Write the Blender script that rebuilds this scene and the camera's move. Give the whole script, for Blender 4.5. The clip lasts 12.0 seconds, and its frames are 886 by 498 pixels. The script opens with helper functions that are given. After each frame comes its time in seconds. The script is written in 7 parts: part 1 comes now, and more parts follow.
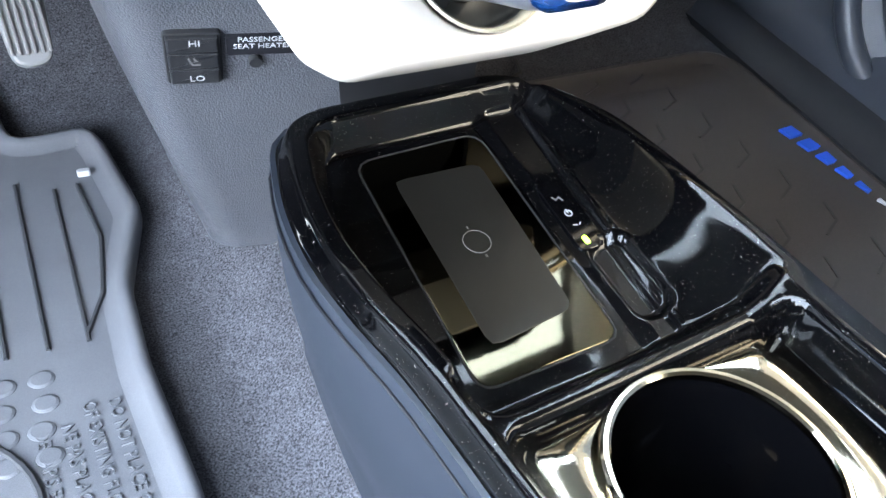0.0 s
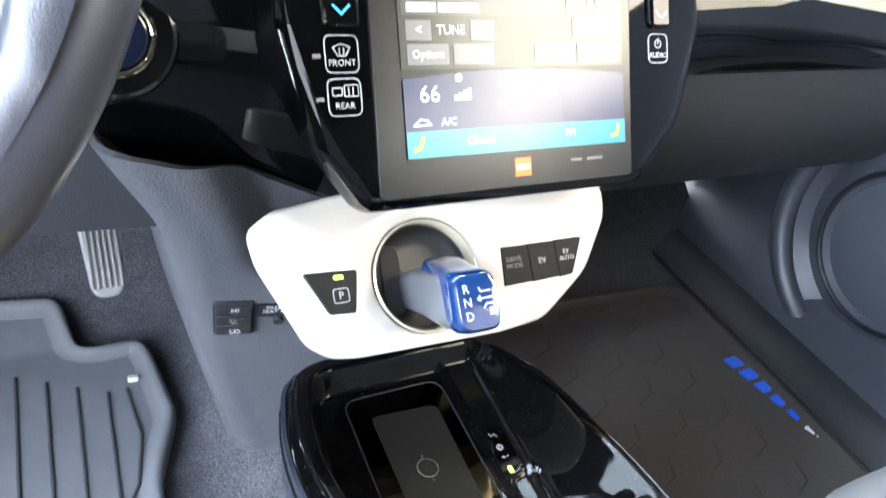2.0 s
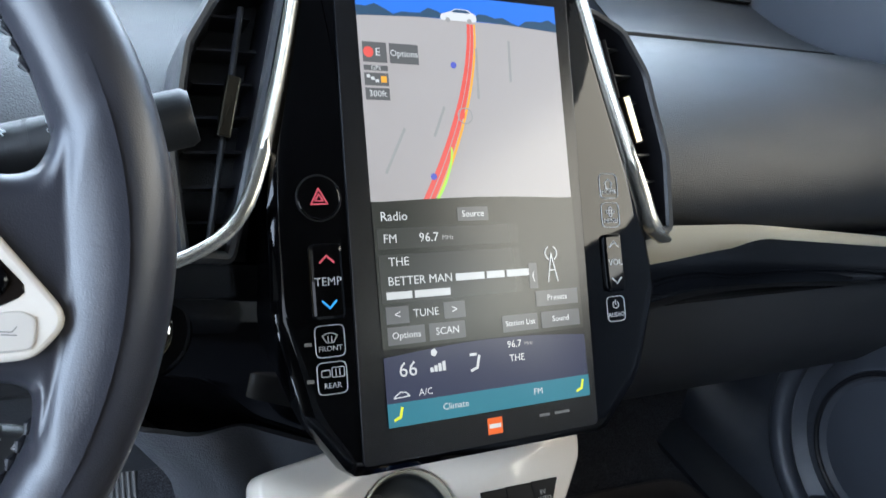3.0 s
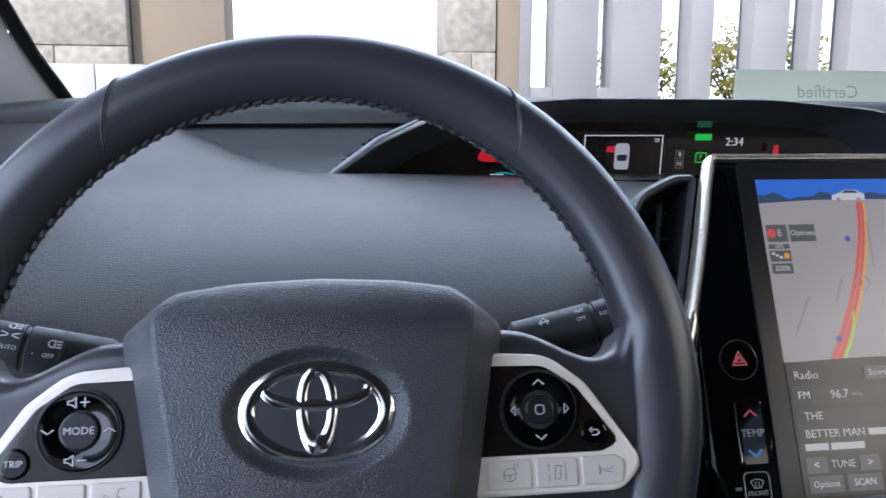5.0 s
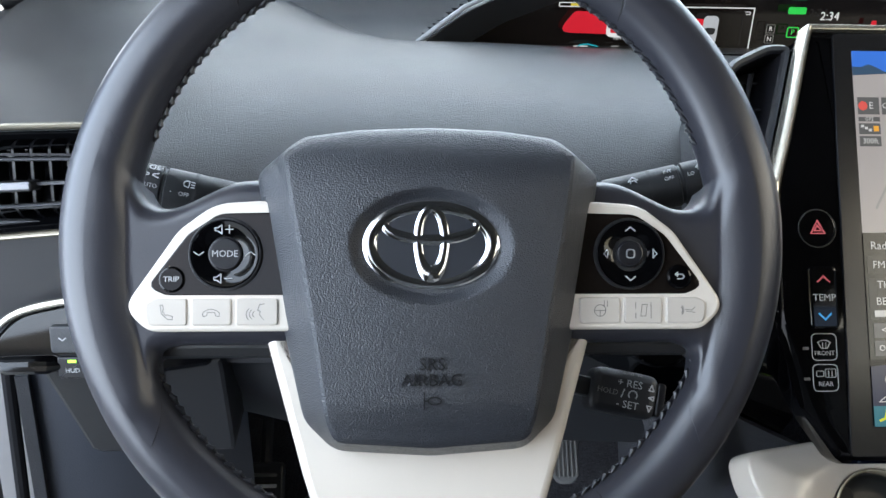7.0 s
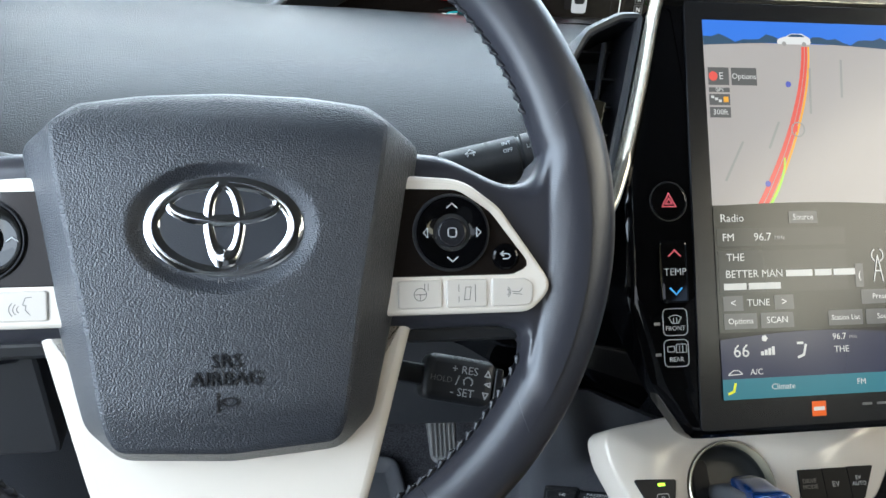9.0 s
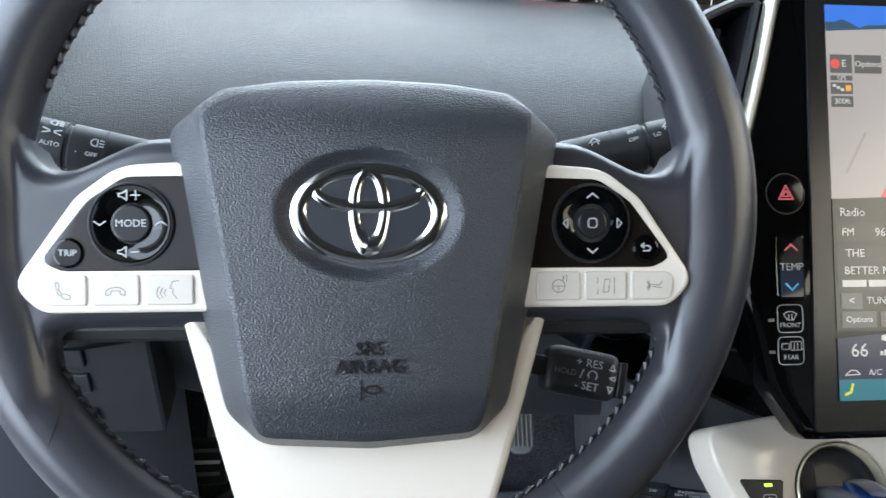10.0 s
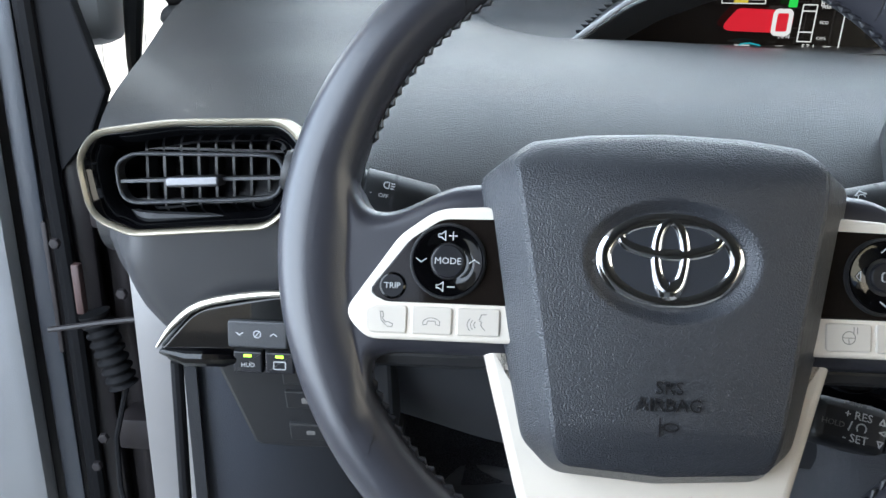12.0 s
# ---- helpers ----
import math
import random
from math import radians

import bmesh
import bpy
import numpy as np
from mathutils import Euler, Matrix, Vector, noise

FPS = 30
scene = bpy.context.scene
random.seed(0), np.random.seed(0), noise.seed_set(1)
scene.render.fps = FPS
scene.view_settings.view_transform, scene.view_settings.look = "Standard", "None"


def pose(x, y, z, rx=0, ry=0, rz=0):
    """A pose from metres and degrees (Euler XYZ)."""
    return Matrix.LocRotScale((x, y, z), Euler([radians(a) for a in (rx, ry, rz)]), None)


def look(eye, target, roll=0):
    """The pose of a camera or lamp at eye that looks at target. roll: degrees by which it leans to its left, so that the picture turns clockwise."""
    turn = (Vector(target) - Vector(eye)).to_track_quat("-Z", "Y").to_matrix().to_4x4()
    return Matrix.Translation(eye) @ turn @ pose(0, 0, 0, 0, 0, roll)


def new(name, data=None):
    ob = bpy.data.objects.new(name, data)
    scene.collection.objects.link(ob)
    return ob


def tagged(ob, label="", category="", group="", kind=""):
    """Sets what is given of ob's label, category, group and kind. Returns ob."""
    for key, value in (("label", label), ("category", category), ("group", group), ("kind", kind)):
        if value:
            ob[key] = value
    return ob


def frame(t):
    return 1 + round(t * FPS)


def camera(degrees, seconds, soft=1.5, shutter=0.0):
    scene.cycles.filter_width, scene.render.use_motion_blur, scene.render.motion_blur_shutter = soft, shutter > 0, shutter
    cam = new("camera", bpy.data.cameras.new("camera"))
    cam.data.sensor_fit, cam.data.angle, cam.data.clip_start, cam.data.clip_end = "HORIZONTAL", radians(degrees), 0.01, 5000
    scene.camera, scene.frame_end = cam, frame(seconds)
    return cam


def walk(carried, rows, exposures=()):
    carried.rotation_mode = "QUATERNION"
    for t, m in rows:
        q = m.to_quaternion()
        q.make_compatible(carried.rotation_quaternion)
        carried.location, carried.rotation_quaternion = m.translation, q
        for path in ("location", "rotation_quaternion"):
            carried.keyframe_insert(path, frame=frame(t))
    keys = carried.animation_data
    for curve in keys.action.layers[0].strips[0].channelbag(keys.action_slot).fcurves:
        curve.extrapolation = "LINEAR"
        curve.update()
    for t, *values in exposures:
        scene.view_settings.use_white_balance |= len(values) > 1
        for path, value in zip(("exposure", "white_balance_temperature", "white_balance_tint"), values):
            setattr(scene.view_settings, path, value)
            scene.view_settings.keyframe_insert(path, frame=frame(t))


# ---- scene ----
cam = camera(59.1, 12.0, shutter=0.15)
PATH = [
    (0, (-0.198, -0.13, 0.49), (0.685, 1.073, -0.842), 8.8),
    (0.5, (-0.201, -0.138, 0.497), (0.672, 1.076, -0.831), 9.2),
    (1, (-0.212, -0.176, 0.525), (0.665, 1.053, -0.786), 10.3),
    (1.5, (-0.227, -0.223, 0.579), (0.664, 1.077, -0.652), 10.7),
    (2, (-0.228, -0.231, 0.63), (0.697, 1.25, -0.346), 8.7),
    (2.5, (-0.225, -0.238, 0.676), (0.711, 1.36, -0.08), 7.4),
    (2.7, (-0.223, -0.245, 0.696), (0.706, 1.382, -0.003), 7.1),
    (4.3, (-0.29, -0.334, 0.775), (0.312, 1.535, 0.395), 2.4),
    (4.5, (-0.311, -0.329, 0.77), (0.192, 1.577, 0.431), 1.8),
    (5, (-0.36, -0.328, 0.764), (-0.092, 1.627, 0.436), 0.2),
    (5.5, (-0.377, -0.334, 0.756), (-0.244, 1.612, 0.314), -0.3),
    (6, (-0.38, -0.35, 0.753), (-0.294, 1.575, 0.217), -0.1),
    (6.5, (-0.385, -0.365, 0.756), (-0.306, 1.547, 0.172), 0.4),
    (7, (-0.385, -0.363, 0.755), (-0.277, 1.536, 0.134), 1.0),
    (7.5, (-0.375, -0.353, 0.752), (-0.204, 1.533, 0.11), 1.8),
    (7.7, (-0.363, -0.346, 0.749), (-0.155, 1.535, 0.101), 2.1),
    (9.3, (-0.335, -0.331, 0.746), (0.013, 1.518, 0.068), 2.4),
    (9.5, (-0.337, -0.33, 0.745), (-0.01, 1.522, 0.065), 2.3),
    (10, (-0.375, -0.32, 0.744), (-0.158, 1.538, 0.035), 2.1),
    (10.5, (-0.423, -0.317, 0.738), (-0.324, 1.561, 0.057), 1.5),
    (11, (-0.453, -0.32, 0.743), (-0.475, 1.565, 0.074), 1.2),
    (11.5, (-0.455, -0.336, 0.752), (-0.554, 1.549, 0.09), 1.0),
    (12, (-0.454, -0.343, 0.755), (-0.566, 1.55, 0.12), 1.0),
]
walk(cam, [(t, look(eye, target, roll)) for t, eye, target, roll in PATH],
     exposures=[(0.0, 3.38, 6500, 10), (1.5, 3.34, 6500, 10), (2.1, 3.2, 6500, 10), (2.5, 2.05, 6050, 8), (2.7, 1.68, 6050, 8), (4.3, 1.18, 6250, 10), (5.0, 0.53, 6050, 17), (5.6, 0.80, 6350, 20), (6.5, 0.98, 6600, 12), (9.3, 1.32, 6500, 6), (10.0, 1.28, 6600, 8), (12.0, 1.11, 6600, 8)])

# ---- world ----
world = bpy.data.worlds.new("World")
scene.world = world
world.use_nodes = True
wn = world.node_tree
wn.nodes.clear()
sky = wn.nodes.new("ShaderNodeTexSky")
sky.sky_type, sky.sun_disc = "NISHITA", False
sky.sun_elevation, sky.sun_rotation, sky.dust_density = radians(46), radians(219), 2.0
bgd = wn.nodes.new("ShaderNodeBackground")
bgd.inputs["Strength"].default_value = 0.15
wo = wn.nodes.new("ShaderNodeOutputWorld")
wn.links.new(sky.outputs[0], bgd.inputs[0])
wn.links.new(bgd.outputs[0], wo.inputs[0])

sun = new("sun", bpy.data.lights.new("sun", "SUN"))
sun.data.energy, sun.data.angle, sun.data.color = 3.2, radians(0.5), (1.0, 0.95, 0.88)
sun.matrix_world = look((-3.2, -4.0, 5.4), (0, 0, 0))


def window_light(name, eye, target, sx, sy, watts, color):
    la = bpy.data.lights.new(name, "AREA")
    la.shape, la.size, la.size_y, la.energy, la.color = "RECTANGLE", sx, sy, watts, color
    ob = new(name, la)
    ob.matrix_world = look(eye, target)
    return ob


# the sky's light in the openings of the car
window_light("windshield_light", (-0.06, 0.556, 1.214), (-0.09, -0.064, 0.594), 1.90, 0.64, 11.0, (0.66, 0.82, 1.0))
window_light("driver_door_light", (-1.15, -0.30, 0.80), (-0.25, 0.20, 0.35), 1.2, 1.1, 19.0, (0.66, 0.80, 1.0))
window_light("passenger_window_light", (0.89, -0.27, 1.00), (0.0, 0.2, 0.45), 1.10, 0.36, 2.9, (1.0, 0.90, 0.72))
window_light("rear_side_window_light", (0.91, -1.42, 1.0), (0.0, -0.9, 0.70), 0.80, 0.38, 2.0, (1.0, 0.92, 0.66))


# ---- materials ----
def mat(name, color, rough=0.5, metal=0.0, grain=0.0, scale=600.0, vary=0.08, rvary=0.08, coat=0.0, emit=None, power=0.0,
        kind="noise", spec=0.5, big=14.0, dust=0.0, fleck=0.0, relief=0.0006):
    """A surface with fine relief (grain, in metres^-1 scale), a slow change of tone and a change of gloss."""
    m = bpy.data.materials.new(name)
    m.use_nodes = True
    nt = m.node_tree
    b = nt.nodes["Principled BSDF"]
    b.inputs["Roughness"].default_value = rough
    b.inputs["Metallic"].default_value = metal
    b.inputs["Specular IOR Level"].default_value = spec
    if coat:
        b.inputs["Coat Weight"].default_value = coat
        b.inputs["Coat Roughness"].default_value = 0.03
    co = nt.nodes.new("ShaderNodeTexCoord")
    n1 = nt.nodes.new("ShaderNodeTexNoise")
    n1.inputs["Scale"].default_value, n1.inputs["Detail"].default_value = big, 6.0
    nt.links.new(co.outputs["Object"], n1.inputs["Vector"])
    if vary:
        mx = nt.nodes.new("ShaderNodeMix")
        mx.data_type = "RGBA"
        lo = [c * (1 - vary) for c in color]
        hi = [min(1.0, c * (1 + vary)) for c in color]
        mx.inputs[6].default_value = (*lo, 1)
        mx.inputs[7].default_value = (*hi, 1)
        nt.links.new(n1.outputs["Fac"], mx.inputs[0])
        out = mx.outputs[2]
        if fleck:
            fl = nt.nodes.new("ShaderNodeTexNoise")
            fl.inputs["Scale"].default_value, fl.inputs["Detail"].default_value = scale, 4.0
            nt.links.new(co.outputs["Object"], fl.inputs["Vector"])
            fr = nt.nodes.new("ShaderNodeMapRange")
            fr.inputs[1].default_value, fr.inputs[2].default_value = 0.35, 0.68
            fr.inputs[3].default_value, fr.inputs[4].default_value = 1 - fleck, 1 + fleck * 1.6
            nt.links.new(fl.outputs["Fac"], fr.inputs[0])
            fm = nt.nodes.new("ShaderNodeVectorMath")
            fm.operation = "SCALE"
            nt.links.new(out, fm.inputs[0])
            nt.links.new(fr.outputs[0], fm.inputs[3])
            out = fm.outputs[0]
        if dust:
            d = nt.nodes.new("ShaderNodeTexNoise")
            d.inputs["Scale"].default_value, d.inputs["Detail"].default_value = 1300.0, 2.0
            nt.links.new(co.outputs["Object"], d.inputs["Vector"])
            ma = nt.nodes.new("ShaderNodeMapRange")
            ma.inputs[1].default_value, ma.inputs[2].default_value = 0.70 - dust, 0.76 - dust
            nt.links.new(d.outputs["Fac"], ma.inputs[0])
            m2 = nt.nodes.new("ShaderNodeMix")
            m2.data_type = "RGBA"
            m2.inputs[7].default_value = (0.35, 0.33, 0.30, 1)
            nt.links.new(ma.outputs[0], m2.inputs[0])
            nt.links.new(out, m2.inputs[6])
            out = m2.outputs[2]
            rr = nt.nodes.new("ShaderNodeMapRange")
            rr.inputs[3].default_value, rr.inputs[4].default_value = rough, 0.7
            nt.links.new(ma.outputs[0], rr.inputs[0])
            nt.links.new(rr.outputs[0], b.inputs["Roughness"])
        nt.links.new(out, b.inputs["Base Color"])
    else:
        b.inputs["Base Color"].default_value = (*color, 1)
    if rvary and not dust:
        r = nt.nodes.new("ShaderNodeMapRange")
        r.inputs[3].default_value, r.inputs[4].default_value = max(0.01, rough - rvary), min(1, rough + rvary)
        nt.links.new(n1.outputs["Fac"], r.inputs[0])
        nt.links.new(r.outputs[0], b.inputs["Roughness"])
    if grain:
        if kind == "voronoi":
            g = nt.nodes.new("ShaderNodeTexVoronoi")
            g.feature = "F1"
            g.inputs["Scale"].default_value = scale
            warp = nt.nodes.new("ShaderNodeTexNoise")
            warp.inputs["Scale"].default_value = scale * 0.6
            nt.links.new(co.outputs["Object"], warp.inputs["Vector"])
            vm = nt.nodes.new("ShaderNodeVectorMath")
            vm.operation = "MULTIPLY_ADD"
            vm.inputs[1].default_value = (0.5 / scale,) * 3
            nt.links.new(warp.outputs["Color"], vm.inputs[0])
            nt.links.new(co.outputs["Object"], vm.inputs[2])
            nt.links.new(vm.outputs[0], g.inputs["Vector"])
            fac = g.outputs["Distance"]
        else:
            g = nt.nodes.new("ShaderNodeTexNoise")
            g.inputs["Scale"].default_value, g.inputs["Detail"].default_value = scale, 3.0
            nt.links.new(co.outputs["Object"], g.inputs["Vector"])
            fac = g.outputs["Fac"]
        bp = nt.nodes.new("ShaderNodeBump")
        bp.inputs["Strength"].default_value = grain
        bp.invert = kind == "voronoi"
        bp.inputs["Distance"].default_value = relief
        nt.links.new(fac, bp.inputs["Height"])
        nt.links.new(bp.outputs[0], b.inputs["Normal"])
    if emit:
        b.inputs["Emission Color"].default_value = (*emit, 1)
        b.inputs["Emission Strength"].default_value = power
    return m


GRIP = mat("smooth_leather", (0.026, 0.026, 0.032), 0.29, grain=0.16, scale=1500, vary=0.05, rvary=0.025)
PADMAT = mat("grained_vinyl", (0.022, 0.024, 0.029), 0.34, grain=0.8, scale=1250, kind="voronoi", rvary=0.05, relief=0.00045)
DASH = mat("soft_dash_vinyl", (0.0125, 0.0125, 0.0135), 0.36, grain=0.6, scale=950, kind="voronoi", rvary=0.05)
DASH2 = mat("hard_dash_plastic", (0.024, 0.025, 0.028), 0.50, grain=0.35, scale=800, kind="voronoi")
GREY = mat("grey_grained_plastic", (0.064, 0.066, 0.074), 0.31, grain=0.7, scale=800, kind="voronoi")
SIDE = mat("matte_console_plastic", (0.016, 0.020, 0.028), 0.42, grain=0.25, scale=1800)
GLOSS = mat("piano_black", (0.0012, 0.0012, 0.0015), 0.045, vary=0.05, rvary=0.02, spec=0.32)
GLOSSD = mat("dusty_piano_black", (0.0008, 0.0008, 0.0010), 0.05, vary=0.05, rvary=0.0, dust=-0.004, spec=0.2)
BLACK = mat("black_plastic", (0.012, 0.012, 0.013), 0.42, grain=0.15, scale=1500)
SATIN = mat("satin_black", (0.010, 0.010, 0.012), 0.30, spec=0.3)
PADGREY = mat("rubber_charging_pad", (0.034, 0.033, 0.030), 0.30, 0.8, grain=0.2, scale=3500)
WHITE = mat("ivory_gloss_paint", (0.62, 0.56, 0.485), 0.22, vary=0.03, rvary=0.04, coat=0.4)
WHITEB = mat("ivory_button", (0.48, 0.435, 0.38), 0.30, vary=0.03)
BADGEC = mat("badge_chrome", (0.62, 0.63, 0.66), 0.11, 1.0, vary=0.03, rvary=0.03)
SILVER = mat("satin_silver_trim", (0.62, 0.58, 0.50), 0.24, 0.9, vary=0.04, rvary=0.05)
CHAMP = mat("champagne_chrome", (0.36, 0.325, 0.25), 0.09, 1.0, vary=0.04, rvary=0.03)
CHAMPT = mat("champagne_satin_paint", (0.55, 0.49, 0.37), 0.22, 0.45, vary=0.04, rvary=0.04)
SLATE = mat("slate_badge_ground", (0.022, 0.024, 0.029), 0.30, grain=0.2, scale=1600)
BRONZE = mat("smoked_gloss_panel", (0.008, 0.006, 0.005), 0.06, vary=0.1, spec=0.35)
# near-black for black parts; in openings it puts shade into the colour
RECESS = mat("black_parts_and_recess_shade", (0.006, 0.006, 0.007), 0.6)
CARPET = mat("grey_carpet", (0.049, 0.049, 0.055), 0.95, grain=1.0, scale=620, vary=0.35, big=45, spec=0.1, fleck=0.6)
RUBBER = mat("grey_floor_mat_rubber", (0.098, 0.101, 0.110), 0.46, grain=0.3, scale=1400, vary=0.2, big=25, fleck=0.12)
# darker copies of the mat rubber paint the shade of its moulded relief
RUBBERL = mat("letter_shade_rubber", (0.085, 0.088, 0.096), 0.5)
RUBBERD = mat("mat_groove_shade", (0.030, 0.031, 0.034), 0.6)
MATG = mat("channel_shade_rubber", (0.022, 0.018, 0.015), 0.6)
MATP = mat("brown_black_passenger_mat", (0.036, 0.029, 0.025), 0.6, grain=0.3, scale=900, vary=0.25, fleck=0.15)
DOORP = mat("door_trim_plastic", (0.046, 0.050, 0.061), 0.36, grain=0.3, scale=900, kind="voronoi")
PEDAL = mat("ribbed_pedal_rubber", (0.16, 0.16, 0.16), 0.5, grain=0.2, scale=900)
BLUEP = mat("blue_badge_print", (0.02, 0.10, 0.62), 0.5, vary=0.1)
WHITEP = mat("white_badge_print", (0.60, 0.60, 0.62), 0.5, vary=0.1)
MARK = mat("white_printed_mark", (0.38, 0.385, 0.39), 0.45, vary=0.0, rvary=0)
MARKD = mat("grey_printed_mark", (0.13, 0.125, 0.12), 0.5, vary=0.0, rvary=0)
# the red and blue marks carry a faint emission of their own
REDM = mat("red_glowing_mark", (0.48, 0.08, 0.10), 0.4, vary=0.0, rvary=0, emit=(0.9, 0.05, 0.12), power=0.08)
BLUEM = mat("blue_glowing_mark", (0.02, 0.25, 0.55), 0.4, vary=0.0, rvary=0, emit=(0.05, 0.4, 0.9), power=0.16)
LED = mat("green_led", (0.3, 0.8, 0.05), 0.4, vary=0, emit=(0.45, 1.0, 0.05), power=1.0)
BLUEK = mat("blue_translucent_knob", (0.004, 0.021, 0.080), 0.10, vary=0.15, coat=0.8)
KNOBG = mat("grey_knob_stem", (0.10, 0.104, 0.115), 0.30, 0.3)
SEAT = mat("ash_grey_seat_vinyl", (0.0828, 0.0806, 0.0806), 0.5, grain=0.4, scale=700, kind="voronoi")
# unseen cabin lining, darkened so that glossy parts reflect black
LINER = mat("darkened_liner", (0.035, 0.034, 0.032), 0.9, grain=0.3, scale=1200)
PILLARM = mat("pale_pillar_trim", (0.52, 0.51, 0.49), 0.6, grain=0.2, scale=900)
CAVITY = mat("matte_black_panel", (0.016, 0.013, 0.014), 0.62, vary=0.35, big=40, spec=0.25, grain=0.2, scale=300)
BODY = mat("dark_brown_car_paint", (0.011, 0.009, 0.010), 0.46, vary=0.2, spec=0.3)
# darker than the vinyl cover: shade of the embossing put into colour
EMBOSS = mat("emboss_shade_black", (0.006, 0.006, 0.007), 0.5, vary=0, rvary=0, spec=0.3)
JAMB = mat("pale_painted_jamb", (0.16, 0.155, 0.155), 0.35, 0.1, vary=0.15)
SEAL = mat("rubber_door_seal", (0.009, 0.009, 0.010), 0.7, spec=0.08)
LEVER = mat("satin_lever_plastic", (0.012, 0.0125, 0.0135), 0.42, grain=0.2, scale=1500, spec=0.35)
STRIP = mat("grey_edge_trim", (0.20, 0.205, 0.215), 0.40, vary=0.06)
STITCH = mat("dark_thread", (0.014, 0.014, 0.017), 0.42)
CONCRETE = mat("pale_concrete", (0.55, 0.54, 0.51), 0.85, grain=0.3, scale=40, vary=0.15, big=0.6)
COLUMN = mat("smooth_beige_plaster", (0.42, 0.355, 0.27), 0.85, grain=0.3, scale=60, vary=0.08, big=1.5)
STONE = mat("sandstone_block", (0.50, 0.475, 0.42), 0.85, grain=0.8, scale=14, vary=0.3, big=3.0, fleck=0.15, relief=0.014)
FACADE = mat("grey_block_facade", (0.44, 0.445, 0.455), 0.8, vary=0.2, big=0.8, grain=0.5, scale=20, relief=0.02)
CARW = mat("white_car_paint", (0.75, 0.76, 0.78), 0.2, coat=0.5, vary=0.03)
CARGL = mat("car_window_glass", (0.05, 0.11, 0.20), 0.25, spec=0.3)
TAIL = mat("red_tail_lamp", (0.45, 0.02, 0.02), 0.2)
LEAF = mat("sunlit_leaves", (0.34, 0.32, 0.06), 0.7, vary=0.5, big=4)
BARK = mat("bark", (0.12, 0.09, 0.06), 0.9)


def screen_mat(name, color, power=1.0):
    return mat(name, tuple(c * 0.25 for c in color), 0.20, vary=0.0, rvary=0.0, emit=color, power=power * 0.36)


# ---- mesh tools ----
def obj(name, bm, material, parent=None, label="", smooth=30):
    me = bpy.data.meshes.new(name)
    bmesh.ops.recalc_face_normals(bm, faces=bm.faces)
    bm.to_mesh(me)
    bm.free()
    if material is not None:
        me.materials.append(material)
    if smooth:
        for p in me.polygons:
            p.use_smooth = True
        me.set_sharp_from_angle(angle=radians(smooth))
    ob = new(name, me)
    if parent is not None:
        ob.parent = parent
    if label:
        ob["label"] = label
    return ob


APART = {"caption", "street_label", "bezel_lettering", "fan_bar", "switch_mark", "dimmer_mark", "arrow_mark", "grille_slot", "seat_mark", "power_mark"}


def islands(bm):
    """The loose pieces of a mesh, each as a mesh of its own."""
    bm.verts.ensure_lookup_table()
    seen, out = set(), []
    for v in bm.verts:
        if v in seen:
            continue
        todo, grp = [v], []
        seen.add(v)
        while todo:
            w = todo.pop()
            grp.append(w)
            for e in w.link_edges:
                o = e.other_vert(w)
                if o not in seen:
                    seen.add(o)
                    todo.append(o)
        nb = bmesh.new()
        mp = {w: nb.verts.new(w.co) for w in grp}
        for f in {f for w in grp for f in w.link_faces}:
            nb.faces.new([mp[w] for w in f.verts])
        out.append(nb)
    bm.free()
    return out


def part(name, bm, material, parent, label="", smooth=30):
    """One mesh under a thing or part; printed marks of several strokes become a part for each stroke."""
    if name in APART:
        return [obj(name, b, material, parent, label, smooth) for b in islands(bm)][0]
    return obj(name, bm, material, parent, label, smooth)


def from_centre(o, c, n=160):
    """The outline sampled at even angles about c."""
    a = np.array([math.atan2(y - c[1], x - c[0]) for x, y in o])
    r = np.array([math.hypot(x - c[0], y - c[1]) for x, y in o])
    i = np.argsort(a)
    th = -math.pi + 2 * math.pi * (np.arange(n) + 0.5) / n
    rr = np.interp(th, a[i], r[i], period=2 * math.pi)
    return [(c[0] + q * math.cos(t), c[1] + q * math.sin(t)) for t, q in zip(th, rr)]


def thing(name, m, label, category, group="", kind=""):
    e = new(name)
    e.empty_display_size = 0.02
    e.matrix_world = m
    return tagged(e, label, category, group, kind)


def plane_at(x, y, z, tilt, yaw=0.0):
    """A frame whose x runs along the car's width, y up the leaning face and z out towards the driver."""
    return Matrix.Translation((x, y, z)) @ Matrix.Rotation(radians(yaw), 4, "Z") @ Matrix.Rotation(radians(90 - tilt), 4, "X")


def rounded(pts, radius, steps=5):
    """A closed outline with rounded corners; a corner may carry its own radius."""
    out, n = [], len(pts)
    for i in range(n):
        p0, p1, p2 = (Vector(pts[(i + k - 1) % n][:2]) for k in range(3))
        r = pts[i][2] if len(pts[i]) > 2 else radius
        a, b = p0 - p1, p2 - p1
        la, lb = a.length, b.length
        a, b = a / la, b / lb
        ang = math.acos(max(-1, min(1, a.dot(b))))
        if r <= 0 or ang > 3.1:
            out.append((p1.x, p1.y))
            continue
        d = min(r / math.tan(ang / 2), la * 0.48, lb * 0.48)
        s, e = p1 + a * d, p1 + b * d
        for k in range(steps + 1):
            t = k / steps
            q = s * (1 - t) ** 2 + p1 * 2 * t * (1 - t) + e * t * t
            out.append((q.x, q.y))
    return out


